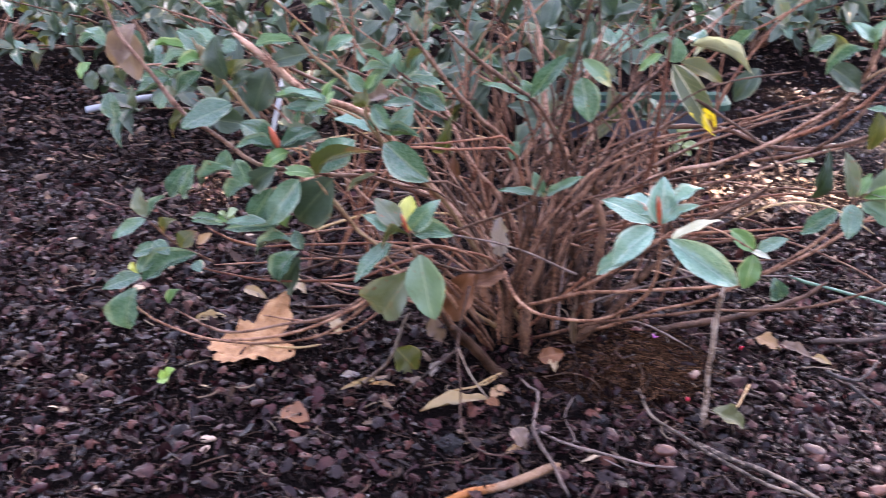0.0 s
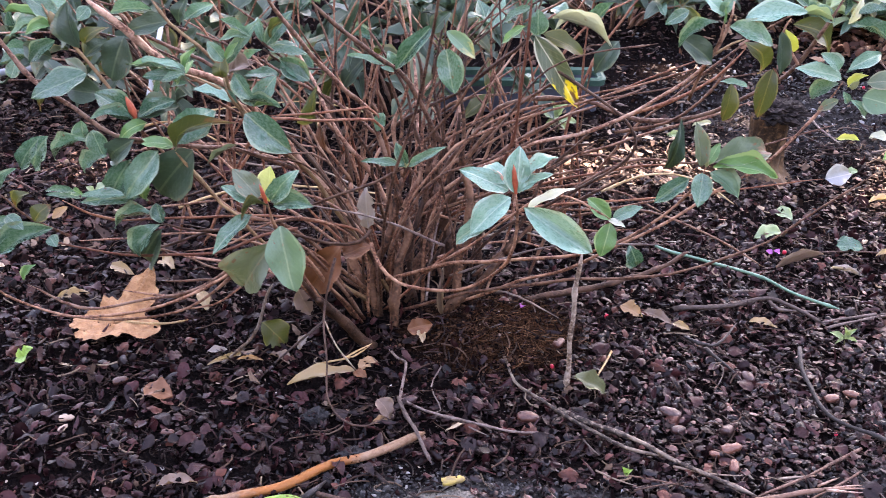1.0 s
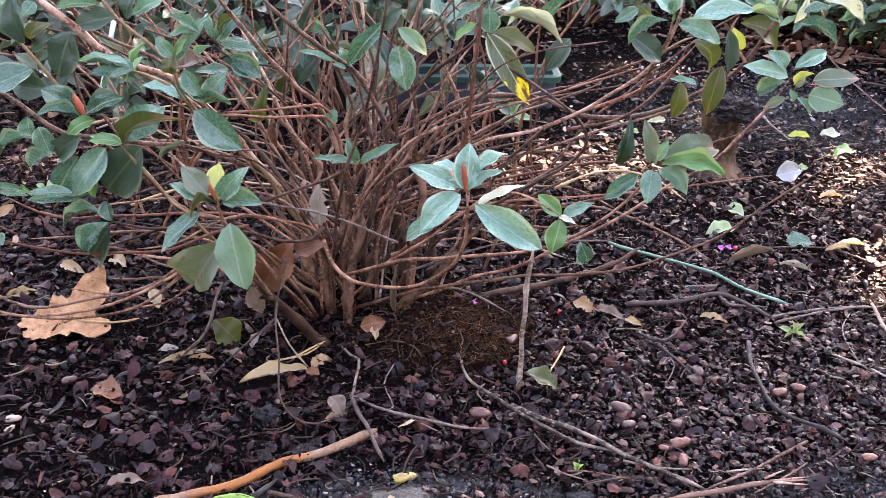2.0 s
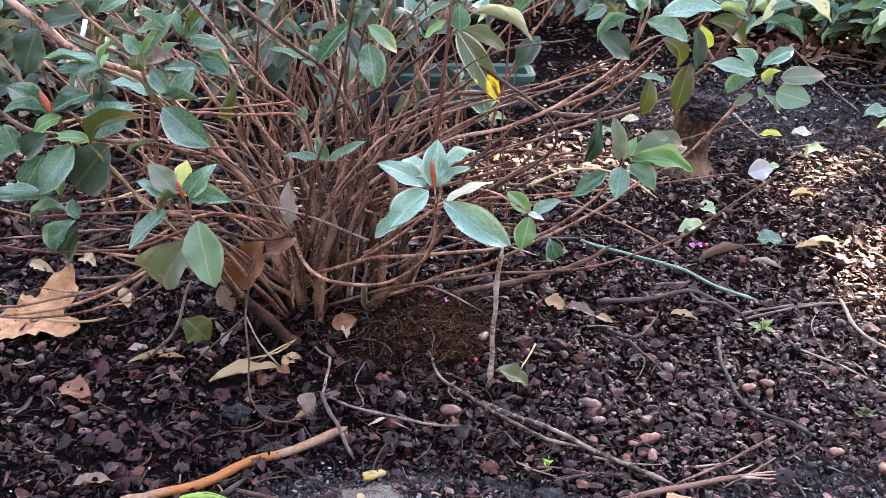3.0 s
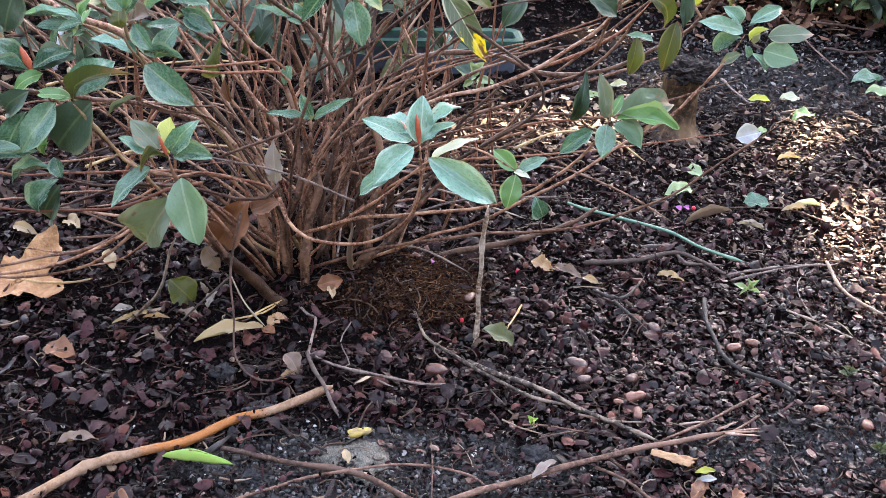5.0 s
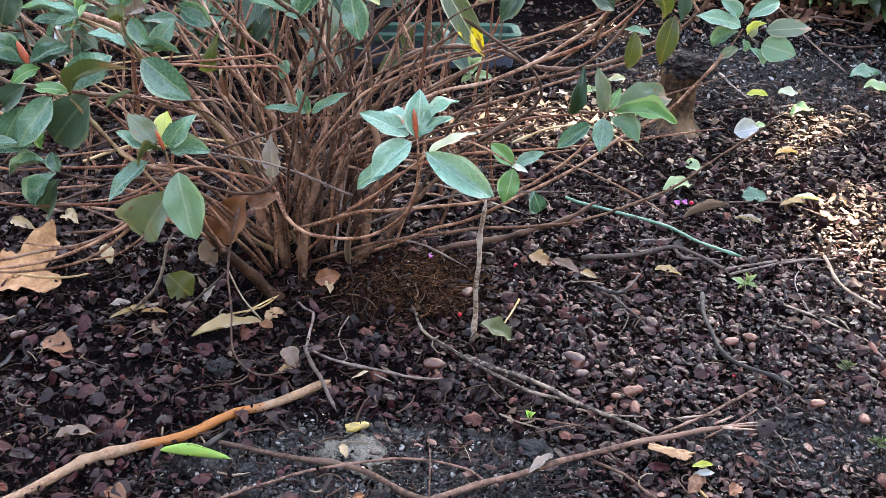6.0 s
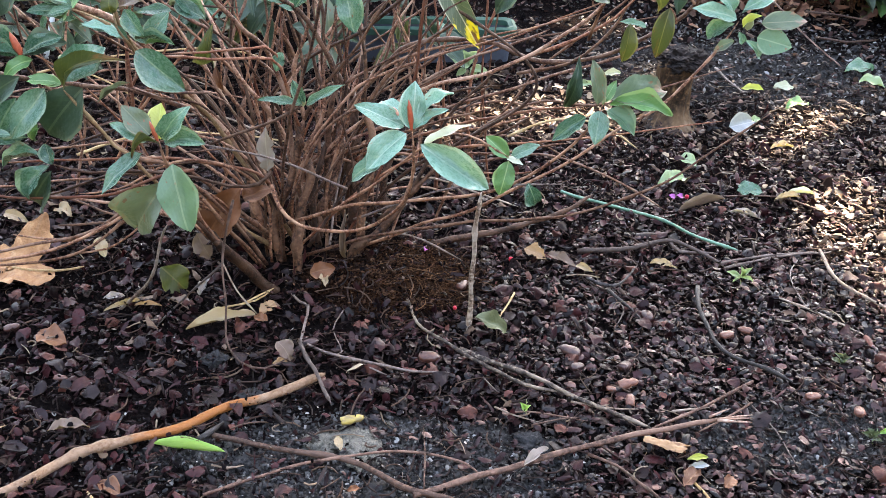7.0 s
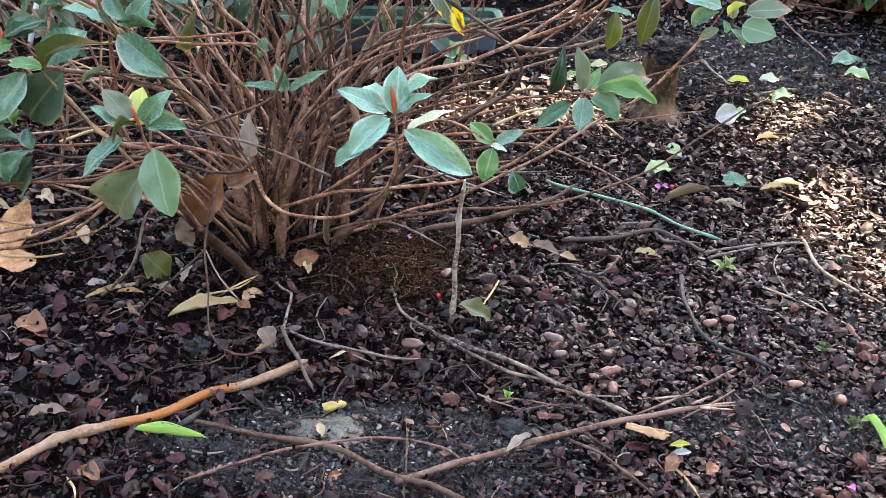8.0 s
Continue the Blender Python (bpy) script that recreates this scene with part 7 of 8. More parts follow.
fallen("fallen_leaf", (-0.519, 1.241, 0.012), (-0.494, 1.217, 0.012), 0.60, 0.50, leaf_straw, 0.10, "pale dry leaf scrap on dark mulch")
fallen("fallen_leaf", (-0.583, 1.219, 0.012), (-0.543, 1.196, 0.012), 0.35, 0.40, leaf_straw, 0.10, "pale dry leaf scrap on dark mulch")
fallen("fallen_leaf", (-0.619, 1.120, 0.012), (-0.582, 1.138, 0.012), 0.35, 0.40, leaf_straw, 0.10, "yellowish dry leaf on dark mulch")
fallen("fallen_leaf", (-0.426, 1.124, 0.030), (-0.414, 1.105, 0.012), 0.60, 0.50, leaf_straw, 0.10, "pale dry leaf leaning on the mulch")
s = seedling((0.045, 1.847, 0.000), "small light green seedling behind the shrub")
leaf(s, (0.045, 1.842, 0.031), (0.009, 1.835, 0.050), 0.60, 0.60, leaf_mint)
leaf(s, (0.044, 1.842, 0.033), (0.061, 1.835, 0.062), 0.60, 0.60, leaf_mint)
leaf(s, (0.039, 1.842, 0.026), (0.021, 1.835, 0.015), 0.60, 0.60, leaf_mint)
leaf(s, (0.046, 1.842, 0.026), (0.080, 1.835, 0.023), 0.50, 0.60, leaf_mint)
leaf(s, (0.043, 1.842, 0.033), (0.029, 1.835, 0.066), 0.60, 0.60, leaf_mint)
leaf(s, (0.046, 1.842, 0.024), (0.061, 1.835, 0.007), 0.50, 0.60, leaf_mint)
s = seedling((0.366, 1.081, 0.000), "small wilted seedling with olive leaves")
leaf(s, (0.365, 1.076, 0.025), (0.375, 1.069, 0.042), 0.30, 0.60, leaf_mint)
leaf(s, (0.364, 1.076, 0.025), (0.345, 1.069, 0.036), 0.35, 0.60, leaf_mint)
leaf(s, (0.365, 1.076, 0.024), (0.379, 1.069, 0.024), 0.40, 0.60, leaf_mint)
leaf(s, (0.365, 1.076, 0.025), (0.361, 1.069, 0.045), 0.30, 0.60, leaf_mint)
leaf(s, (0.365, 1.076, 0.024), (0.354, 1.069, 0.021), 0.30, 0.60, leaf_mint)
s = seedling((-0.598, 0.979, 0.000), "tiny two-leaved green seedling in the mulch")
leaf(s, (-0.593, 0.974, 0.016), (-0.579, 0.967, 0.034), 0.70, 0.60, leaf_willow)
leaf(s, (-0.593, 0.974, 0.014), (-0.603, 0.967, 0.014), 0.80, 0.60, leaf_willow)
leaf(s, (-0.593, 0.974, 0.017), (-0.594, 0.967, 0.031), 0.70, 0.60, leaf_willow)
s = seedling((-0.709, 1.473, 0.000), "small light green seedling in the mulch")
leaf(s, (-0.707, 1.468, 0.013), (-0.715, 1.461, 0.023), 0.70, 0.60, leaf_mint)
leaf(s, (-0.705, 1.468, 0.013), (-0.681, 1.461, 0.028), 0.70, 0.60, leaf_mint)
leaf(s, (-0.708, 1.468, 0.007), (-0.729, 1.461, -0.014), 0.60, 0.60, leaf_mint)
leaf(s, (-0.705, 1.468, 0.011), (-0.686, 1.461, 0.011), 0.70, 0.60, leaf_mint)
s = seedling((0.090, 0.825, 0.000), "tiny green shoot on the mulch")
leaf(s, (0.089, 0.820, 0.011), (0.084, 0.813, 0.024), 0.40, 0.60, leaf_willow)
leaf(s, (0.090, 0.820, 0.011), (0.093, 0.813, 0.021), 0.40, 0.60, leaf_willow)
s = seedling((0.439, 0.923, 0.000), "small grey green seedling among shells")
leaf(s, (0.435, 0.918, 0.012), (0.422, 0.911, 0.020), 0.40, 0.60, leaf_old)
leaf(s, (0.435, 0.918, 0.014), (0.443, 0.911, 0.023), 0.40, 0.60, leaf_old)
leaf(s, (0.435, 0.918, 0.011), (0.443, 0.911, 0.008), 0.50, 0.60, leaf_old)
leaf(s, (0.435, 0.918, 0.012), (0.425, 0.911, 0.027), 0.40, 0.60, leaf_old)
leaf(s, (0.436, 0.918, 0.012), (0.435, 0.911, 0.028), 0.40, 0.60, leaf_old)
s = seedling((0.427, 0.793, 0.000), "small grey green seedling among shells")
leaf(s, (0.423, 0.788, 0.013), (0.409, 0.781, 0.023), 0.40, 0.60, leaf_old)
leaf(s, (0.422, 0.788, 0.014), (0.426, 0.781, 0.025), 0.40, 0.60, leaf_old)
leaf(s, (0.424, 0.788, 0.010), (0.430, 0.781, 0.013), 0.50, 0.60, leaf_old)
leaf(s, (0.423, 0.788, 0.013), (0.413, 0.781, 0.029), 0.40, 0.60, leaf_old)
fallen_nut(-0.008, 0.905, 0.0225, nut_brown, 5, "smooth brown fallen nut on the mulch")
fallen_nut(0.326, 0.970, 0.0171, nut_pink, 20, "pale pinkish brown fallen nut on the mulch")
fallen_nut(0.348, 0.978, 0.0153, nut_pink, 150, "pale pinkish brown fallen nut on the mulch")
fallen_nut(0.198, 0.864, 0.0198, nut_pink, 10, "pale pinkish brown fallen nut on the mulch")
fallen_nut(0.197, 0.841, 0.0153, nut_pink, 80, "pale pinkish brown fallen nut on the mulch")
fallen_nut(0.180, 0.855, 0.0108, nut_pink, 0, "pale pinkish brown fallen nut on the mulch")
fallen_nut(0.144, 0.924, 0.0216, nut_plum, 170, "dark plum brown fallen nut on the mulch")
fallen_nut(0.149, 0.894, 0.0162, nut_plum, 30, "dark plum brown fallen nut on the mulch")
fallen_nut(0.028, 1.049, 0.0180, nut_brown, 60, "smooth brown fallen nut on the mulch")
fallen_nut(0.386, 0.852, 0.0153, nut_pink, 10, "pale pinkish brown fallen nut on the mulch")
fallen_nut(0.426, 0.830, 0.0171, nut_pink, 70, "pale pinkish brown fallen nut on the mulch")
fallen_nut(0.199, 0.893, 0.0180, nut_plum, 60, "dark plum brown fallen nut on the mulch")
fallen_nut(0.242, 1.010, 0.0198, nut_plum, 100, "dark plum brown fallen nut on the mulch")
fallen_nut(-0.157, 0.895, 0.0144, nut_plum, 30, "dark plum brown fallen nut on the mulch")
fallen_nut(-0.138, 0.929, 0.0162, nut_plum, 10, "dark plum brown fallen nut on the mulch")
fallen_nut(-0.064, 0.931, 0.0162, nut_plum, 120, "dark plum brown fallen nut on the mulch")
fallen_nut(-0.117, 0.861, 0.0126, nut_brown, 100, "smooth brown fallen nut on the mulch")
fallen_nut(-0.499, 0.867, 0.0144, nut_pale, 10, "fallen nut on dark mulch")
fallen_nut(-0.497, 0.852, 0.0108, nut_pale, 60, "fallen nut on dark mulch")
fallen_nut(-0.383, 0.850, 0.0126, nut_brown, 10, "fallen nut on dark mulch")
fallen_nut(-0.421, 0.931, 0.0180, nut_brown, 160, "fallen nut on dark mulch")
fallen_nut(-0.469, 0.944, 0.0162, nut_brown, 20, "fallen nut on dark mulch")
fallen_nut(-0.080, 0.790, 0.0205, nut_yellow, 22, "yellow and brown fallen fruit stone on the soil", sink=-0.2, slim=0.72)
berry(0.090, 1.130)
berry(0.019, 1.004, 0.005)
berry(0.311, 0.899, 0.004)
berry(0.352, 1.329)
berry(0.688, 2.127)
berry(0.683, 2.067)
petal(0.332, 1.316)
petal(0.345, 1.324)
petal(0.389, 0.702)
petal(-0.016, 1.105)
lump(-0.074, 0.765, 0.05, stone_pale, "pale grey crumbly stone half sunk in the soil")
lump(-0.108, 0.765, 0.036, stone_pale, "pale grey crumbly stone half sunk in the soil")
lump(-0.175, 0.736, 0.022, clod_dark, "dark lump of soil")
lump(-0.076, 0.965, 0.020, clod_dark, "dark lump of soil on the mulch")
lump(0.091, 0.783, 0.030, clod_dark, "blackened lump on the mulch")
lump(0.109, 0.767, 0.030, clod_dark, "blackened lump on the mulch")
lump(-0.053, 0.706, 0.028, clod_dark, "dark lump of soil")
lump(-0.187, 0.832, 0.030, clod_dark, "dark lump of soil beside the peeled stick")
lump(0.370, 0.736, 0.018, clod_dark, "dark lump among shells")
lump(-0.236, 0.900, 0.028, clod_dark, "dark lump of soil on the mulch")

# ---- mulch: shells, flakes and fibres ----
def scatter(name, n, place, size, thick, tilt, material, label, category, seed, ragged=0.2, lift=0.004, sides=9, cup=0.3, long=(0.55, 0.95), bend=0.3, smooth=True, broken=0.35, steep=0.15, over=0.4):
    """Many curved shell pieces as one mesh. place(q) gives a spot or None; cup: how domed they are, bend: how far they curl about their length,
    broken: the share with a straight broken edge, steep: the share that stands on edge, over: the share that lies with its hollow up."""
    q = np.random.RandomState(seed)
    spots = []
    while len(spots) < n:
        s = place(q)
        if s:
            spots.append((*s, height(*s)))
    spots = np.array(spots)
    ang = np.arange(sides) * 2 * np.pi / sides
    turn = q.uniform(0, 6.28, (n, 3, 1))
    rad = 1 + ragged * (0.55 * np.cos(2 * ang + turn[:, 0]) + 0.5 * np.cos(3 * ang + turn[:, 1]) + 0.35 * np.cos(5 * ang + turn[:, 2]) + 0.2 * q.uniform(-1, 1, (n, sides)))
    w = q.uniform(long[0], long[1], (n, 1))
    half = q.uniform(size[0], size[1], n) * 0.5
    dome = (cup * q.uniform(0.3, 1.3, n))[:, None]
    rings = 2 * sides
    v = np.zeros((n, rings + 2 + sides, 3))
    v[:, :sides, 0], v[:, :sides, 1] = np.cos(ang) * rad, np.sin(ang) * rad * w
    cut = np.where(q.rand(n) < broken, q.uniform(-0.1, 0.7, n), 9.0)
    v[:, :sides, 0] = np.minimum(v[:, :sides, 0], cut[:, None] + 0.12 * q.uniform(-1, 1, (n, sides)))
    mid = v[:, :sides, :2].mean(1)
    v[:, sides:rings, :2] = mid[:, None] + (v[:, :sides, :2] - mid[:, None]) * 0.55
    v[:, rings, :2] = v[:, rings + 1, :2] = mid
    v[:, sides:rings, 2] = dome * 0.78
    v[:, rings, 2], v[:, rings + 1, 2] = dome[:, 0], dome[:, 0] * 0.8 - thick
    v[:, :sides, 2] += ragged * 0.5 * q.uniform(-1, 1, (n, sides))
    v[:, rings + 2:] = v[:, :sides]
    v[:, :, 2] -= (bend * q.uniform(0, 1.4, n))[:, None] * v[:, :, 1] ** 2 + 0.3 * (bend * q.uniform(-1, 1, n))[:, None] * v[:, :, 0] ** 2
    v *= half[:, None, None]
    on_edge = 1 + 2.2 * (q.rand(n) < steep)
    ax, ay, az = q.normal(0, tilt, n) * on_edge, q.normal(0, tilt, n) * on_edge, q.uniform(0, 6.28, n)
    ax += np.pi * (q.rand(n) < over)
    for (i, j), a in (((1, 2), ax), ((2, 0), ay), ((0, 1), az)):
        p, s = v[:, :, i].copy(), v[:, :, j].copy()
        v[:, :, i], v[:, :, j] = p * np.cos(a)[:, None] - s * np.sin(a)[:, None], p * np.sin(a)[:, None] + s * np.cos(a)[:, None]
    spots[:, 2] += lift * q.uniform(0.0, 1.6, n) + 0.15 * half
    v += spots[:, None, :]
    k = np.arange(sides)
    k2 = (k + 1) % sides
    tri = np.concatenate([np.stack(t, 1) for t in ((k, k2, sides + k2), (k, sides + k2, sides + k), (sides + k, sides + k2, 0 * k + rings), (rings + 2 + k2, rings + 2 + k, 0 * k + rings + 1))])
    faces = (tri[None] + (np.arange(n) * (rings + 2 + sides))[:, None, None]).reshape(-1, 3)
    return tagged(new(name, mesh_from(name, v.reshape(-1, 3).tolist(), faces.tolist(), material, smooth)), label, category, kind="stuff")


def in_view(x, y):
    """Inside the stretch of bed that the walk overlooks."""
    return -0.78 * y - 0.12 < x < 0.52 * y + 0.16


def sandy(x, y):
    return math.hypot((x + 0.05) / 0.2, (y - 0.745) / 0.075) < 1 or math.hypot((x - 0.37) / 0.12, (y - 0.8) / 0.06) < 1


def mound(x, y):
    return math.hypot((x + 0.055) / 0.11, (y - 1.08) / 0.085) < 1 or math.hypot((x + 0.15) / 0.11, (y - 1.17) / 0.09) < 1


def kept_clear(x, y):
    """The spot that the fallen fruit stone lies on."""
    return math.hypot(x + 0.08, y - 0.785) < 0.02


def near_left(q):
    x, y = q.uniform(-1.35, 0.9), 0.6 + 1.0 * q.rand() ** 1.2
    share = 1.0 if x < 0 else min(1.0, max(0.25, 1 - x * 2.2) + max(0.0, y - 1.05) * 2.2)
    keep = share * (0.22 if sandy(x, y) else 1) * (0.08 if mound(x, y) else 1)
    return (x, y) if in_view(x, y) and q.rand() < keep and not kept_clear(x, y) else None


def near_right(q):
    x, y = q.uniform(-0.15, 0.95), 0.6 + 1.1 * q.rand()
    share = min(1.0, max(0.0, (x + 0.12) * 2.6)) * max(0.03, 1 - max(0.0, y - 1.0) * 2.6)
    keep = share * (0.45 if sandy(x, y) else 1) * (0.08 if mound(x, y) else 1)
    return (x, y) if in_view(x, y) and q.rand() < keep else None


def near_any(q):
    x, y = q.uniform(-1.2, 0.9), q.uniform(0.6, 1.9)
    return (x, y) if in_view(x, y) else None


def crumbly(q):
    s = near_any(q)
    return s if s and q.rand() < 1.1 - max(0.0, s[0]) * 1.6 else None


def in_sand(q):
    x, y = (q.normal(-0.05, 0.12), q.normal(0.745, 0.04)) if q.rand() < 0.7 else (q.normal(0.37, 0.08), q.normal(0.8, 0.035))
    return (x, y)


soil_crumb = litter_material("soil_crumb", [(0.0, (0.008, 0.008, 0.009)), (0.6, (0.04, 0.039, 0.041)), (0.93, (0.12, 0.117, 0.117)), (1.0, (0.36, 0.345, 0.335))], 0.8)


def rear(q):
    x, y = q.uniform(-2.6, 1.9), 1.5 + 1.9 * q.rand()
    return (x, y) if in_view(x, y) else None


def rear_right(q):
    x, y = q.normal(0.45, 0.55), q.uniform(1.15, 2.9)
    keep = 1.0 if y > 1.4 else 0.4
    return (x, y) if in_view(x, y) and x > -0.9 and q.rand() < keep else None


scatter("bark_mulch", 3600, near_left, (0.011, 0.023), 0.05, 0.4, shells_dark, "larger dark reddish shell flakes on the mulch", "mulch", 38, ragged=0.16, cup=0.27, bend=0.35, long=(0.4, 0.8), lift=0.007, sides=11, broken=0.5, steep=0.3)
scatter("bark_mulch", 11500, near_left, (0.005, 0.014), 0.06, 0.45, shells_dark, "dark plum brown mulch of broken nut shells and bark", "mulch", 31, ragged=0.22, cup=0.26, bend=0.4, long=(0.22, 0.75), lift=0.006, broken=0.6, steep=0.35)
scatter("bark_slivers", 5200, near_any, (0.008, 0.026), 0.08, 0.4, shells_dark, "thin dark red slivers of bark and husk in the mulch", "mulch", 58, ragged=0.25, cup=0.08, bend=0.2, sides=7, long=(0.07, 0.2), lift=0.009, broken=0.5, steep=0.2)
scatter("mulch_crumbs", 21000, crumbly, (0.0015, 0.007), 0.2, 0.7, crumbs_dark, "small crumbs of shell and bark, blackened for the shade between larger pieces", "mulch", 36, ragged=0.35, cup=0.3, sides=6, lift=0.011, smooth=False)
scatter("shell_mulch", 10500, near_right, (0.005, 0.014), 0.05, 0.32, shells_mixed, "small rounded brown and grey nut shells covering the soil", "mulch", 32, ragged=0.12, cup=0.28, bend=0.25, long=(0.4, 0.8), lift=0.005, broken=0.45, sides=9, over=0.35, steep=0.3)
scatter("far_mulch", 12000, rear, (0.006, 0.02), 0.06, 0.45, shells_far, "dark mulch further back in the bed", "mulch", 33, ragged=0.25, cup=0.15, sides=6, bend=0.4, smooth=False, broken=0.5)
scatter("leaf_litter", 800, rear_right, (0.008, 0.022), 0.05, 0.3, litter_tan, "dry tan leaf litter scattered over the bed", "leaf litter", 34, ragged=0.3, cup=0.15, sides=7, lift=0.008, long=(0.3, 0.7))
scatter("leaf_litter", 260, near_left, (0.01, 0.026), 0.05, 0.35, litter_tan, "dry tan leaf scraps scattered among dark mulch", "leaf litter", 35, ragged=0.3, cup=0.15, sides=8, lift=0.008, long=(0.25, 0.6))
scatter("soil_crumbs", 8500, in_sand, (0.0015, 0.007), 0.5, 0.6, soil_crumb, "grey crumbs of sandy soil", "soil crumbs", 37, ragged=0.3, cup=0.6, sides=6, lift=0.002, bend=0.1)


def open_side(q):
    x, y = q.uniform(-1.55, -0.4), q.uniform(1.1, 2.3)
    return (x, y) if in_view(x, y) else None


scatter("bark_mulch", 5200, open_side, (0.008, 0.024), 0.05, 0.4, shells_far, "reddish brown mulch on the open ground beside the shrub", "mulch", 53, ragged=0.2, cup=0.2, bend=0.35, sides=7, long=(0.35, 0.8), lift=0.008, broken=0.5)
scatter("leaf_litter", 240, open_side, (0.012, 0.035), 0.05, 0.3, litter_tan, "dry tan leaf scraps on the open ground beside the shrub", "leaf litter", 54, ragged=0.3, cup=0.15, sides=8, lift=0.01, long=(0.25, 0.7))


chips_pale = litter_material("chips_pale", [(0.0, (0.16, 0.11, 0.085)), (0.5, (0.34, 0.27, 0.23)), (1.0, (0.55, 0.5, 0.46))], 0.6)
scatter("pale_chips", 520, near_any, (0.0014, 0.0048), 0.2, 0.5, chips_pale, "tiny pale chips of shell and straw on the mulch", "chips", 57, ragged=0.3, cup=0.2, sides=6, lift=0.012, long=(0.3, 0.9))


def far_bare(q):
    x, y = q.normal(0.66, 0.24), q.normal(2.0, 0.22)
    return (x, y) if in_view(x, y) and y > 1.5 else None


scatter("soil_crumbs", 5200, far_bare, (0.003, 0.012), 0.4, 0.5, soil_crumb, "grey crumbs of soil on the bare stretch behind the stump", "soil crumbs", 52, ragged=0.25, cup=0.4, sides=6, lift=0.004, bend=0.1)


def behind_stems(q):
    x, y = q.normal(0.16, 0.15), q.normal(1.68, 0.13)
    return (x, y) if math.hypot(x - 0.39, y - 1.655) > 0.06 else None


scatter("leaf_litter", 520, behind_stems, (0.008, 0.024), 0.05, 0.3, litter_tan, "dry tan leaf litter in the sun behind the shrub", "leaf litter", 44, ragged=0.3, cup=0.15, sides=7, lift=0.01, long=(0.3, 0.7))


def rear_heap(q):
    x, y = q.normal(0.8, 0.16), q.normal(2.48, 0.1)
    return (x, y) if in_view(x, y) else None


scatter("leaf_litter", 420, rear_heap, (0.012, 0.04), 0.05, 0.4, litter_rust, "rust brown leaf litter under the shrubs at the back", "leaf litter", 55, ragged=0.3, cup=0.2, sides=8, lift=0.02, long=(0.3, 0.7))


def sunny_strip(q):
    x, y = q.normal(0.6, 0.09), q.normal(1.42, 0.19)
    return (x, y) if in_view(x, y) else None


scatter("leaf_litter", 620, sunny_strip, (0.007, 0.02), 0.05, 0.3, litter_tan, "dry straw-coloured leaf scraps in the sun", "leaf litter", 46, ragged=0.35, cup=0.15, sides=7, lift=0.01, long=(0.25, 0.7))


def round_about(q):
    x, y = q.uniform(-3.4, 3.2), q.uniform(-0.9, 4.4)
    edge = math.hypot(x / 3.0, (y - 1.8) / 2.4) + 0.18 * noise.noise((x * 1.2, y * 1.2, 2))
    return (x, y) if edge < 1 and not (in_view(x, y) and 0.6 < y < 3.4) else None


scatter("outer_mulch", 10000, round_about, (0.02, 0.05), 0.1, 0.4, shells_dark, "dark bark mulch in the rest of the bed", "mulch", 39, ragged=0.35, cup=0.15, sides=5, bend=0.7)


def strands(name, n, place, length, thick, material, label, category, seed):
    """Many thin bent fibres as one mesh."""
    q = np.random.RandomState(seed)
    verts, faces = [], []
    made = 0
    while made < n:
        s = place(q)
        if not s:
            continue
        made += 1
        x, y = s
        a, turn, seg = q.uniform(0, 6.28), q.normal(0, 0.5), q.uniform(*length) / 4
        p = np.array((x, y, height(x, y) + q.uniform(0.002, 0.012)))
        w, o, rise = q.uniform(*thick), len(verts), q.normal(0, 0.15)
        for k in range(5):
            d = np.array((math.cos(a), math.sin(a), rise))
            side = np.array((-math.sin(a), math.cos(a), 0)) * w
            verts += [tuple(p - side), tuple(p + side), tuple(p + (0, 0, w * 1.5))]
            p = p + d * seg
            a += turn
            rise -= 0.05
        for k in range(4):
            for j in range(3):
                faces.append((o + 3 * k + j, o + 3 * k + (j + 1) % 3, o + 3 * k + 3 + (j + 1) % 3, o + 3 * k + 3 + j))
    return tagged(new(name, mesh_from(name, verts, faces, material)), label, category, kind="stuff")


def on_mound(q):
    x, y = q.normal(-0.05, 0.06), q.normal(1.08, 0.045)
    return (x, y)


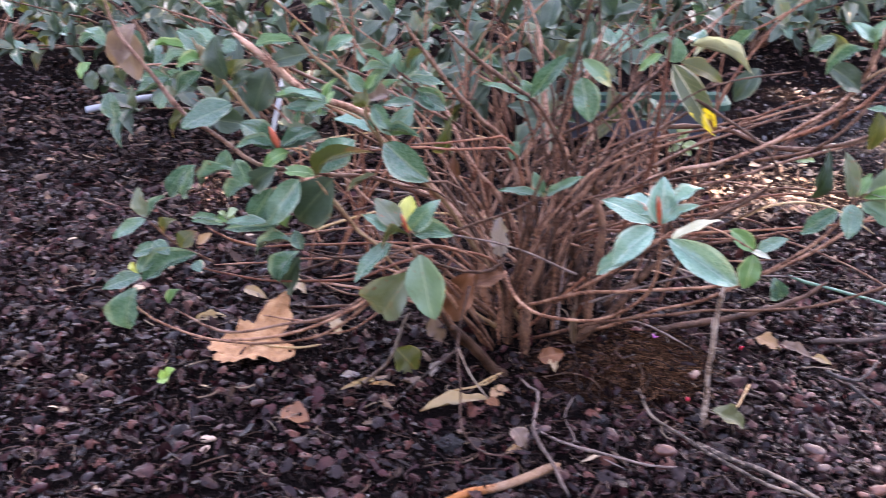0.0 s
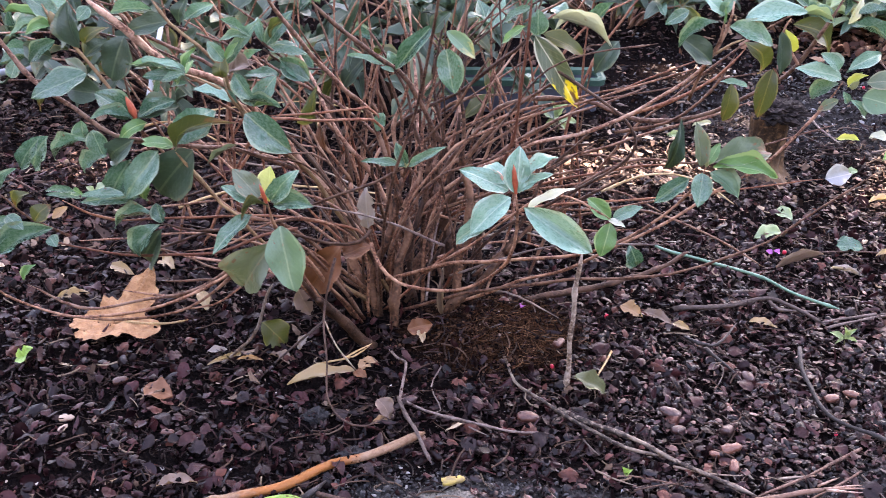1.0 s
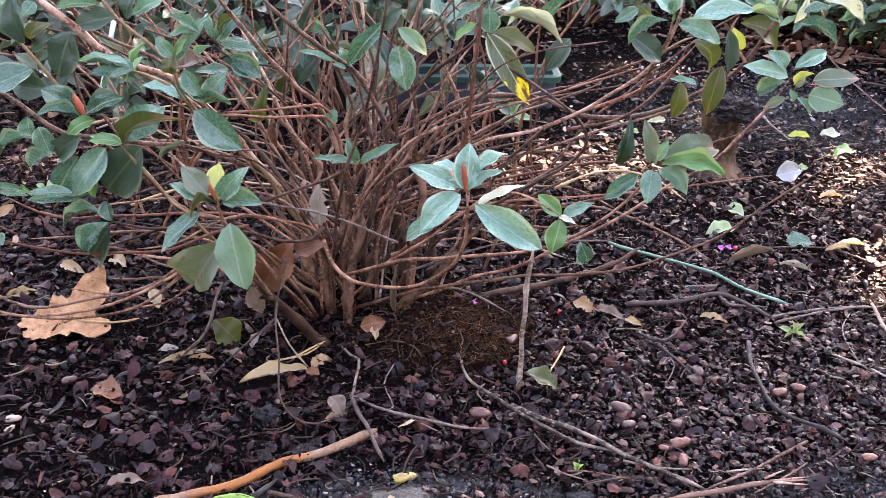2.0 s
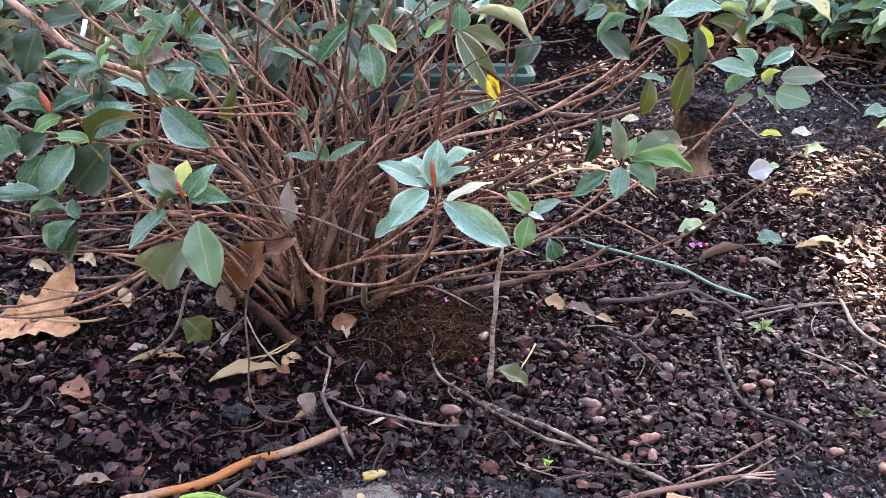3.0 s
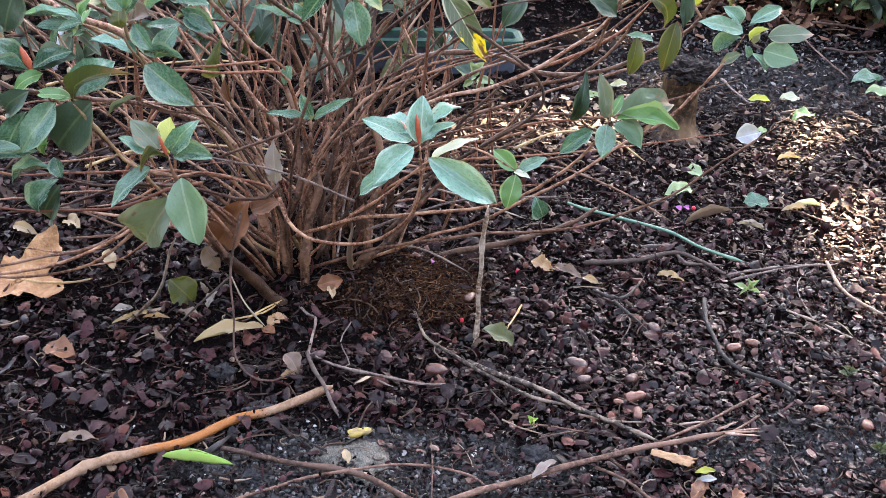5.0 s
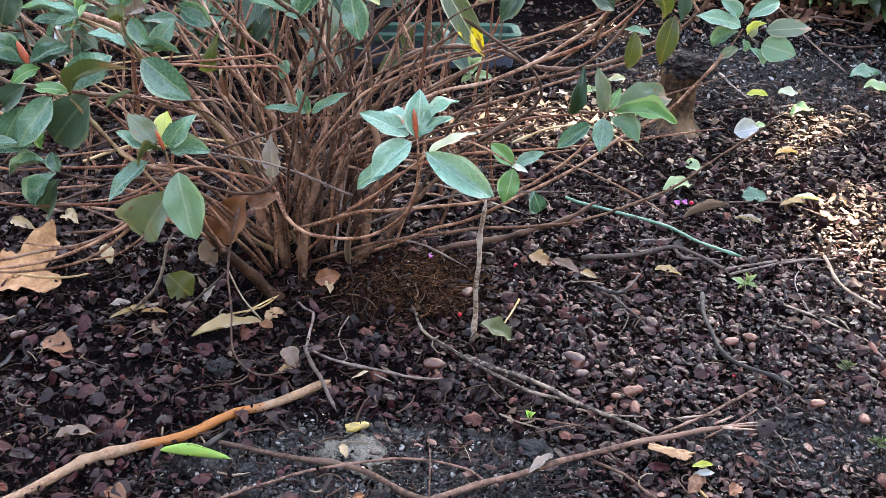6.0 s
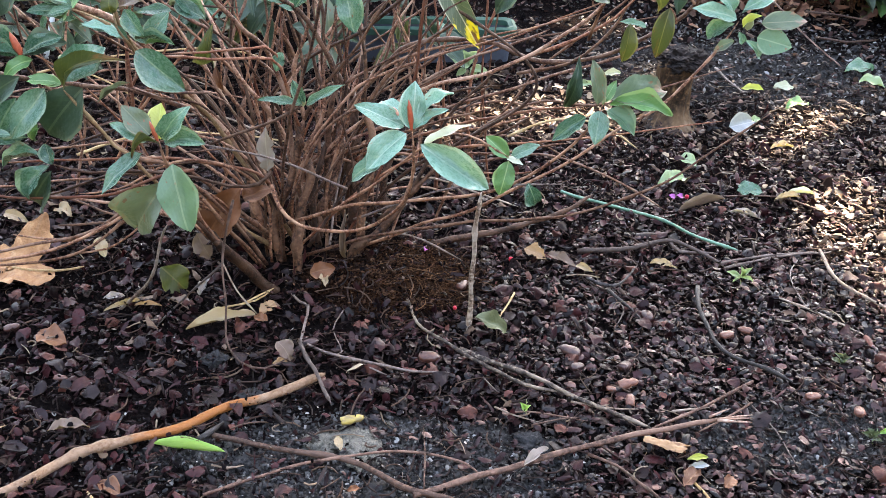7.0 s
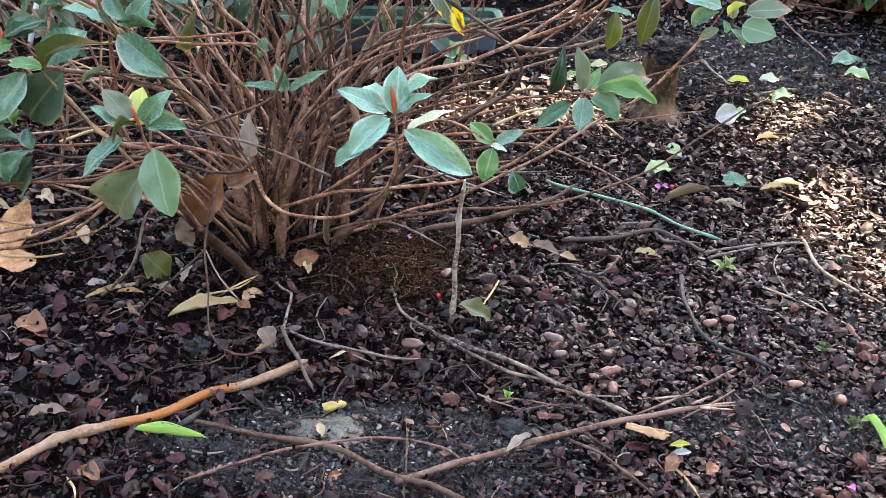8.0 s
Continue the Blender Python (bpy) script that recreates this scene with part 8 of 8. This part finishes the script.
strands("fibres", 6500, near_any, (0.01, 0.045), (0.0003, 0.0011), fibre, "thin bark fibres strewn through the mulch", "fibres", 41)
peat_fibre = litter_material("peat_fibre", [(0.0, (0.01, 0.005, 0.0035)), (0.5, (0.05, 0.021, 0.011)), (0.85, (0.13, 0.06, 0.03)), (1.0, (0.3, 0.16, 0.09))], 0.75, 0.05)
peat_crumb = litter_material("peat_crumb", [(0.0, (0.002, 0.0013, 0.0011)), (0.5, (0.019, 0.0092, 0.0064)), (0.85, (0.062, 0.03, 0.0185)), (1.0, (0.15, 0.08, 0.05))], 0.8, 0.03)
scatter("peat_crumbs", 4200, on_mound, (0.0018, 0.0065), 0.4, 0.7, peat_crumb, "brown peaty crumbs on the low mound", "soil crumbs", 45, ragged=0.35, cup=0.5, sides=6, lift=0.003, bend=0.1)
def on_flank(q):
    return q.normal(-0.012, 0.028), q.normal(1.065, 0.032)


strands("root_fibres", 1500, on_flank, (0.008, 0.024), (0.00015, 0.0004), peat_fibre, "fine brown root fibres on the peaty mound", "fibres", 42)

r = random.Random(77)
for k in range(16):
    x, y = r.uniform(0.02, 0.8), r.uniform(0.7, 1.7)
    if not in_view(x, y) or mound(x, y) or kept_clear(x, y):
        continue
    fallen_nut(x, y, r.uniform(0.008, 0.013), r.choice((nut_brown, nut_plum, nut_plum)), r.uniform(0, 360), "small brown fallen nut among broken shells", 0.6)

# single larger flakes that lie on top of the mulch
flake_tones = [plain_material("flake_" + n, a, b, 0.5, 3, 0.6, 0.15) for n, a, b in (("plum", (0.014, 0.005, 0.006), (0.045, 0.0155, 0.0155)), ("russet", (0.03, 0.0095, 0.008), (0.1, 0.034, 0.025)), ("dark", (0.006, 0.004, 0.005), (0.024, 0.013, 0.014)))]
flake_meshes = []
for k in range(9):
    me = blade("shell_flake", flake_tones[k % 3], r.uniform(0.2, 0.5), r.uniform(-0.7, 0.2), 0.08, r.uniform(0.55, 0.9), 7, 3)
    for v in me.vertices:
        v.co.y *= 1 + 0.3 * noise.noise((v.co.x * 5, k, 0))
    flake_meshes.append(me)
count = 0
while count < 230:
    x, y = r.uniform(-0.75, 0.6), r.uniform(0.66, 1.25)
    if not in_view(x, y) or mound(x, y) or kept_clear(x, y) or (sandy(x, y) and r.random() < 0.6):
        continue
    count += 1
    a, size = r.uniform(0, 6.28), r.uniform(0.01, 0.023)
    z = height(x, y) + 0.012
    ob = new("shell_flake", flake_meshes[min(r.randrange(9), r.randrange(9))])
    ob.matrix_basis = leaf_matrix((x, y, z), (x + size * math.cos(a), y + size * math.sin(a), z + r.uniform(-0.003, 0.006)), r.uniform(0.55, 0.95), r.uniform(0.0, 0.5), r.uniform(-0.5, 0.5))
    tagged(ob, "curved reddish brown nut shell flake on the mulch", "shell flake", "shell flakes")
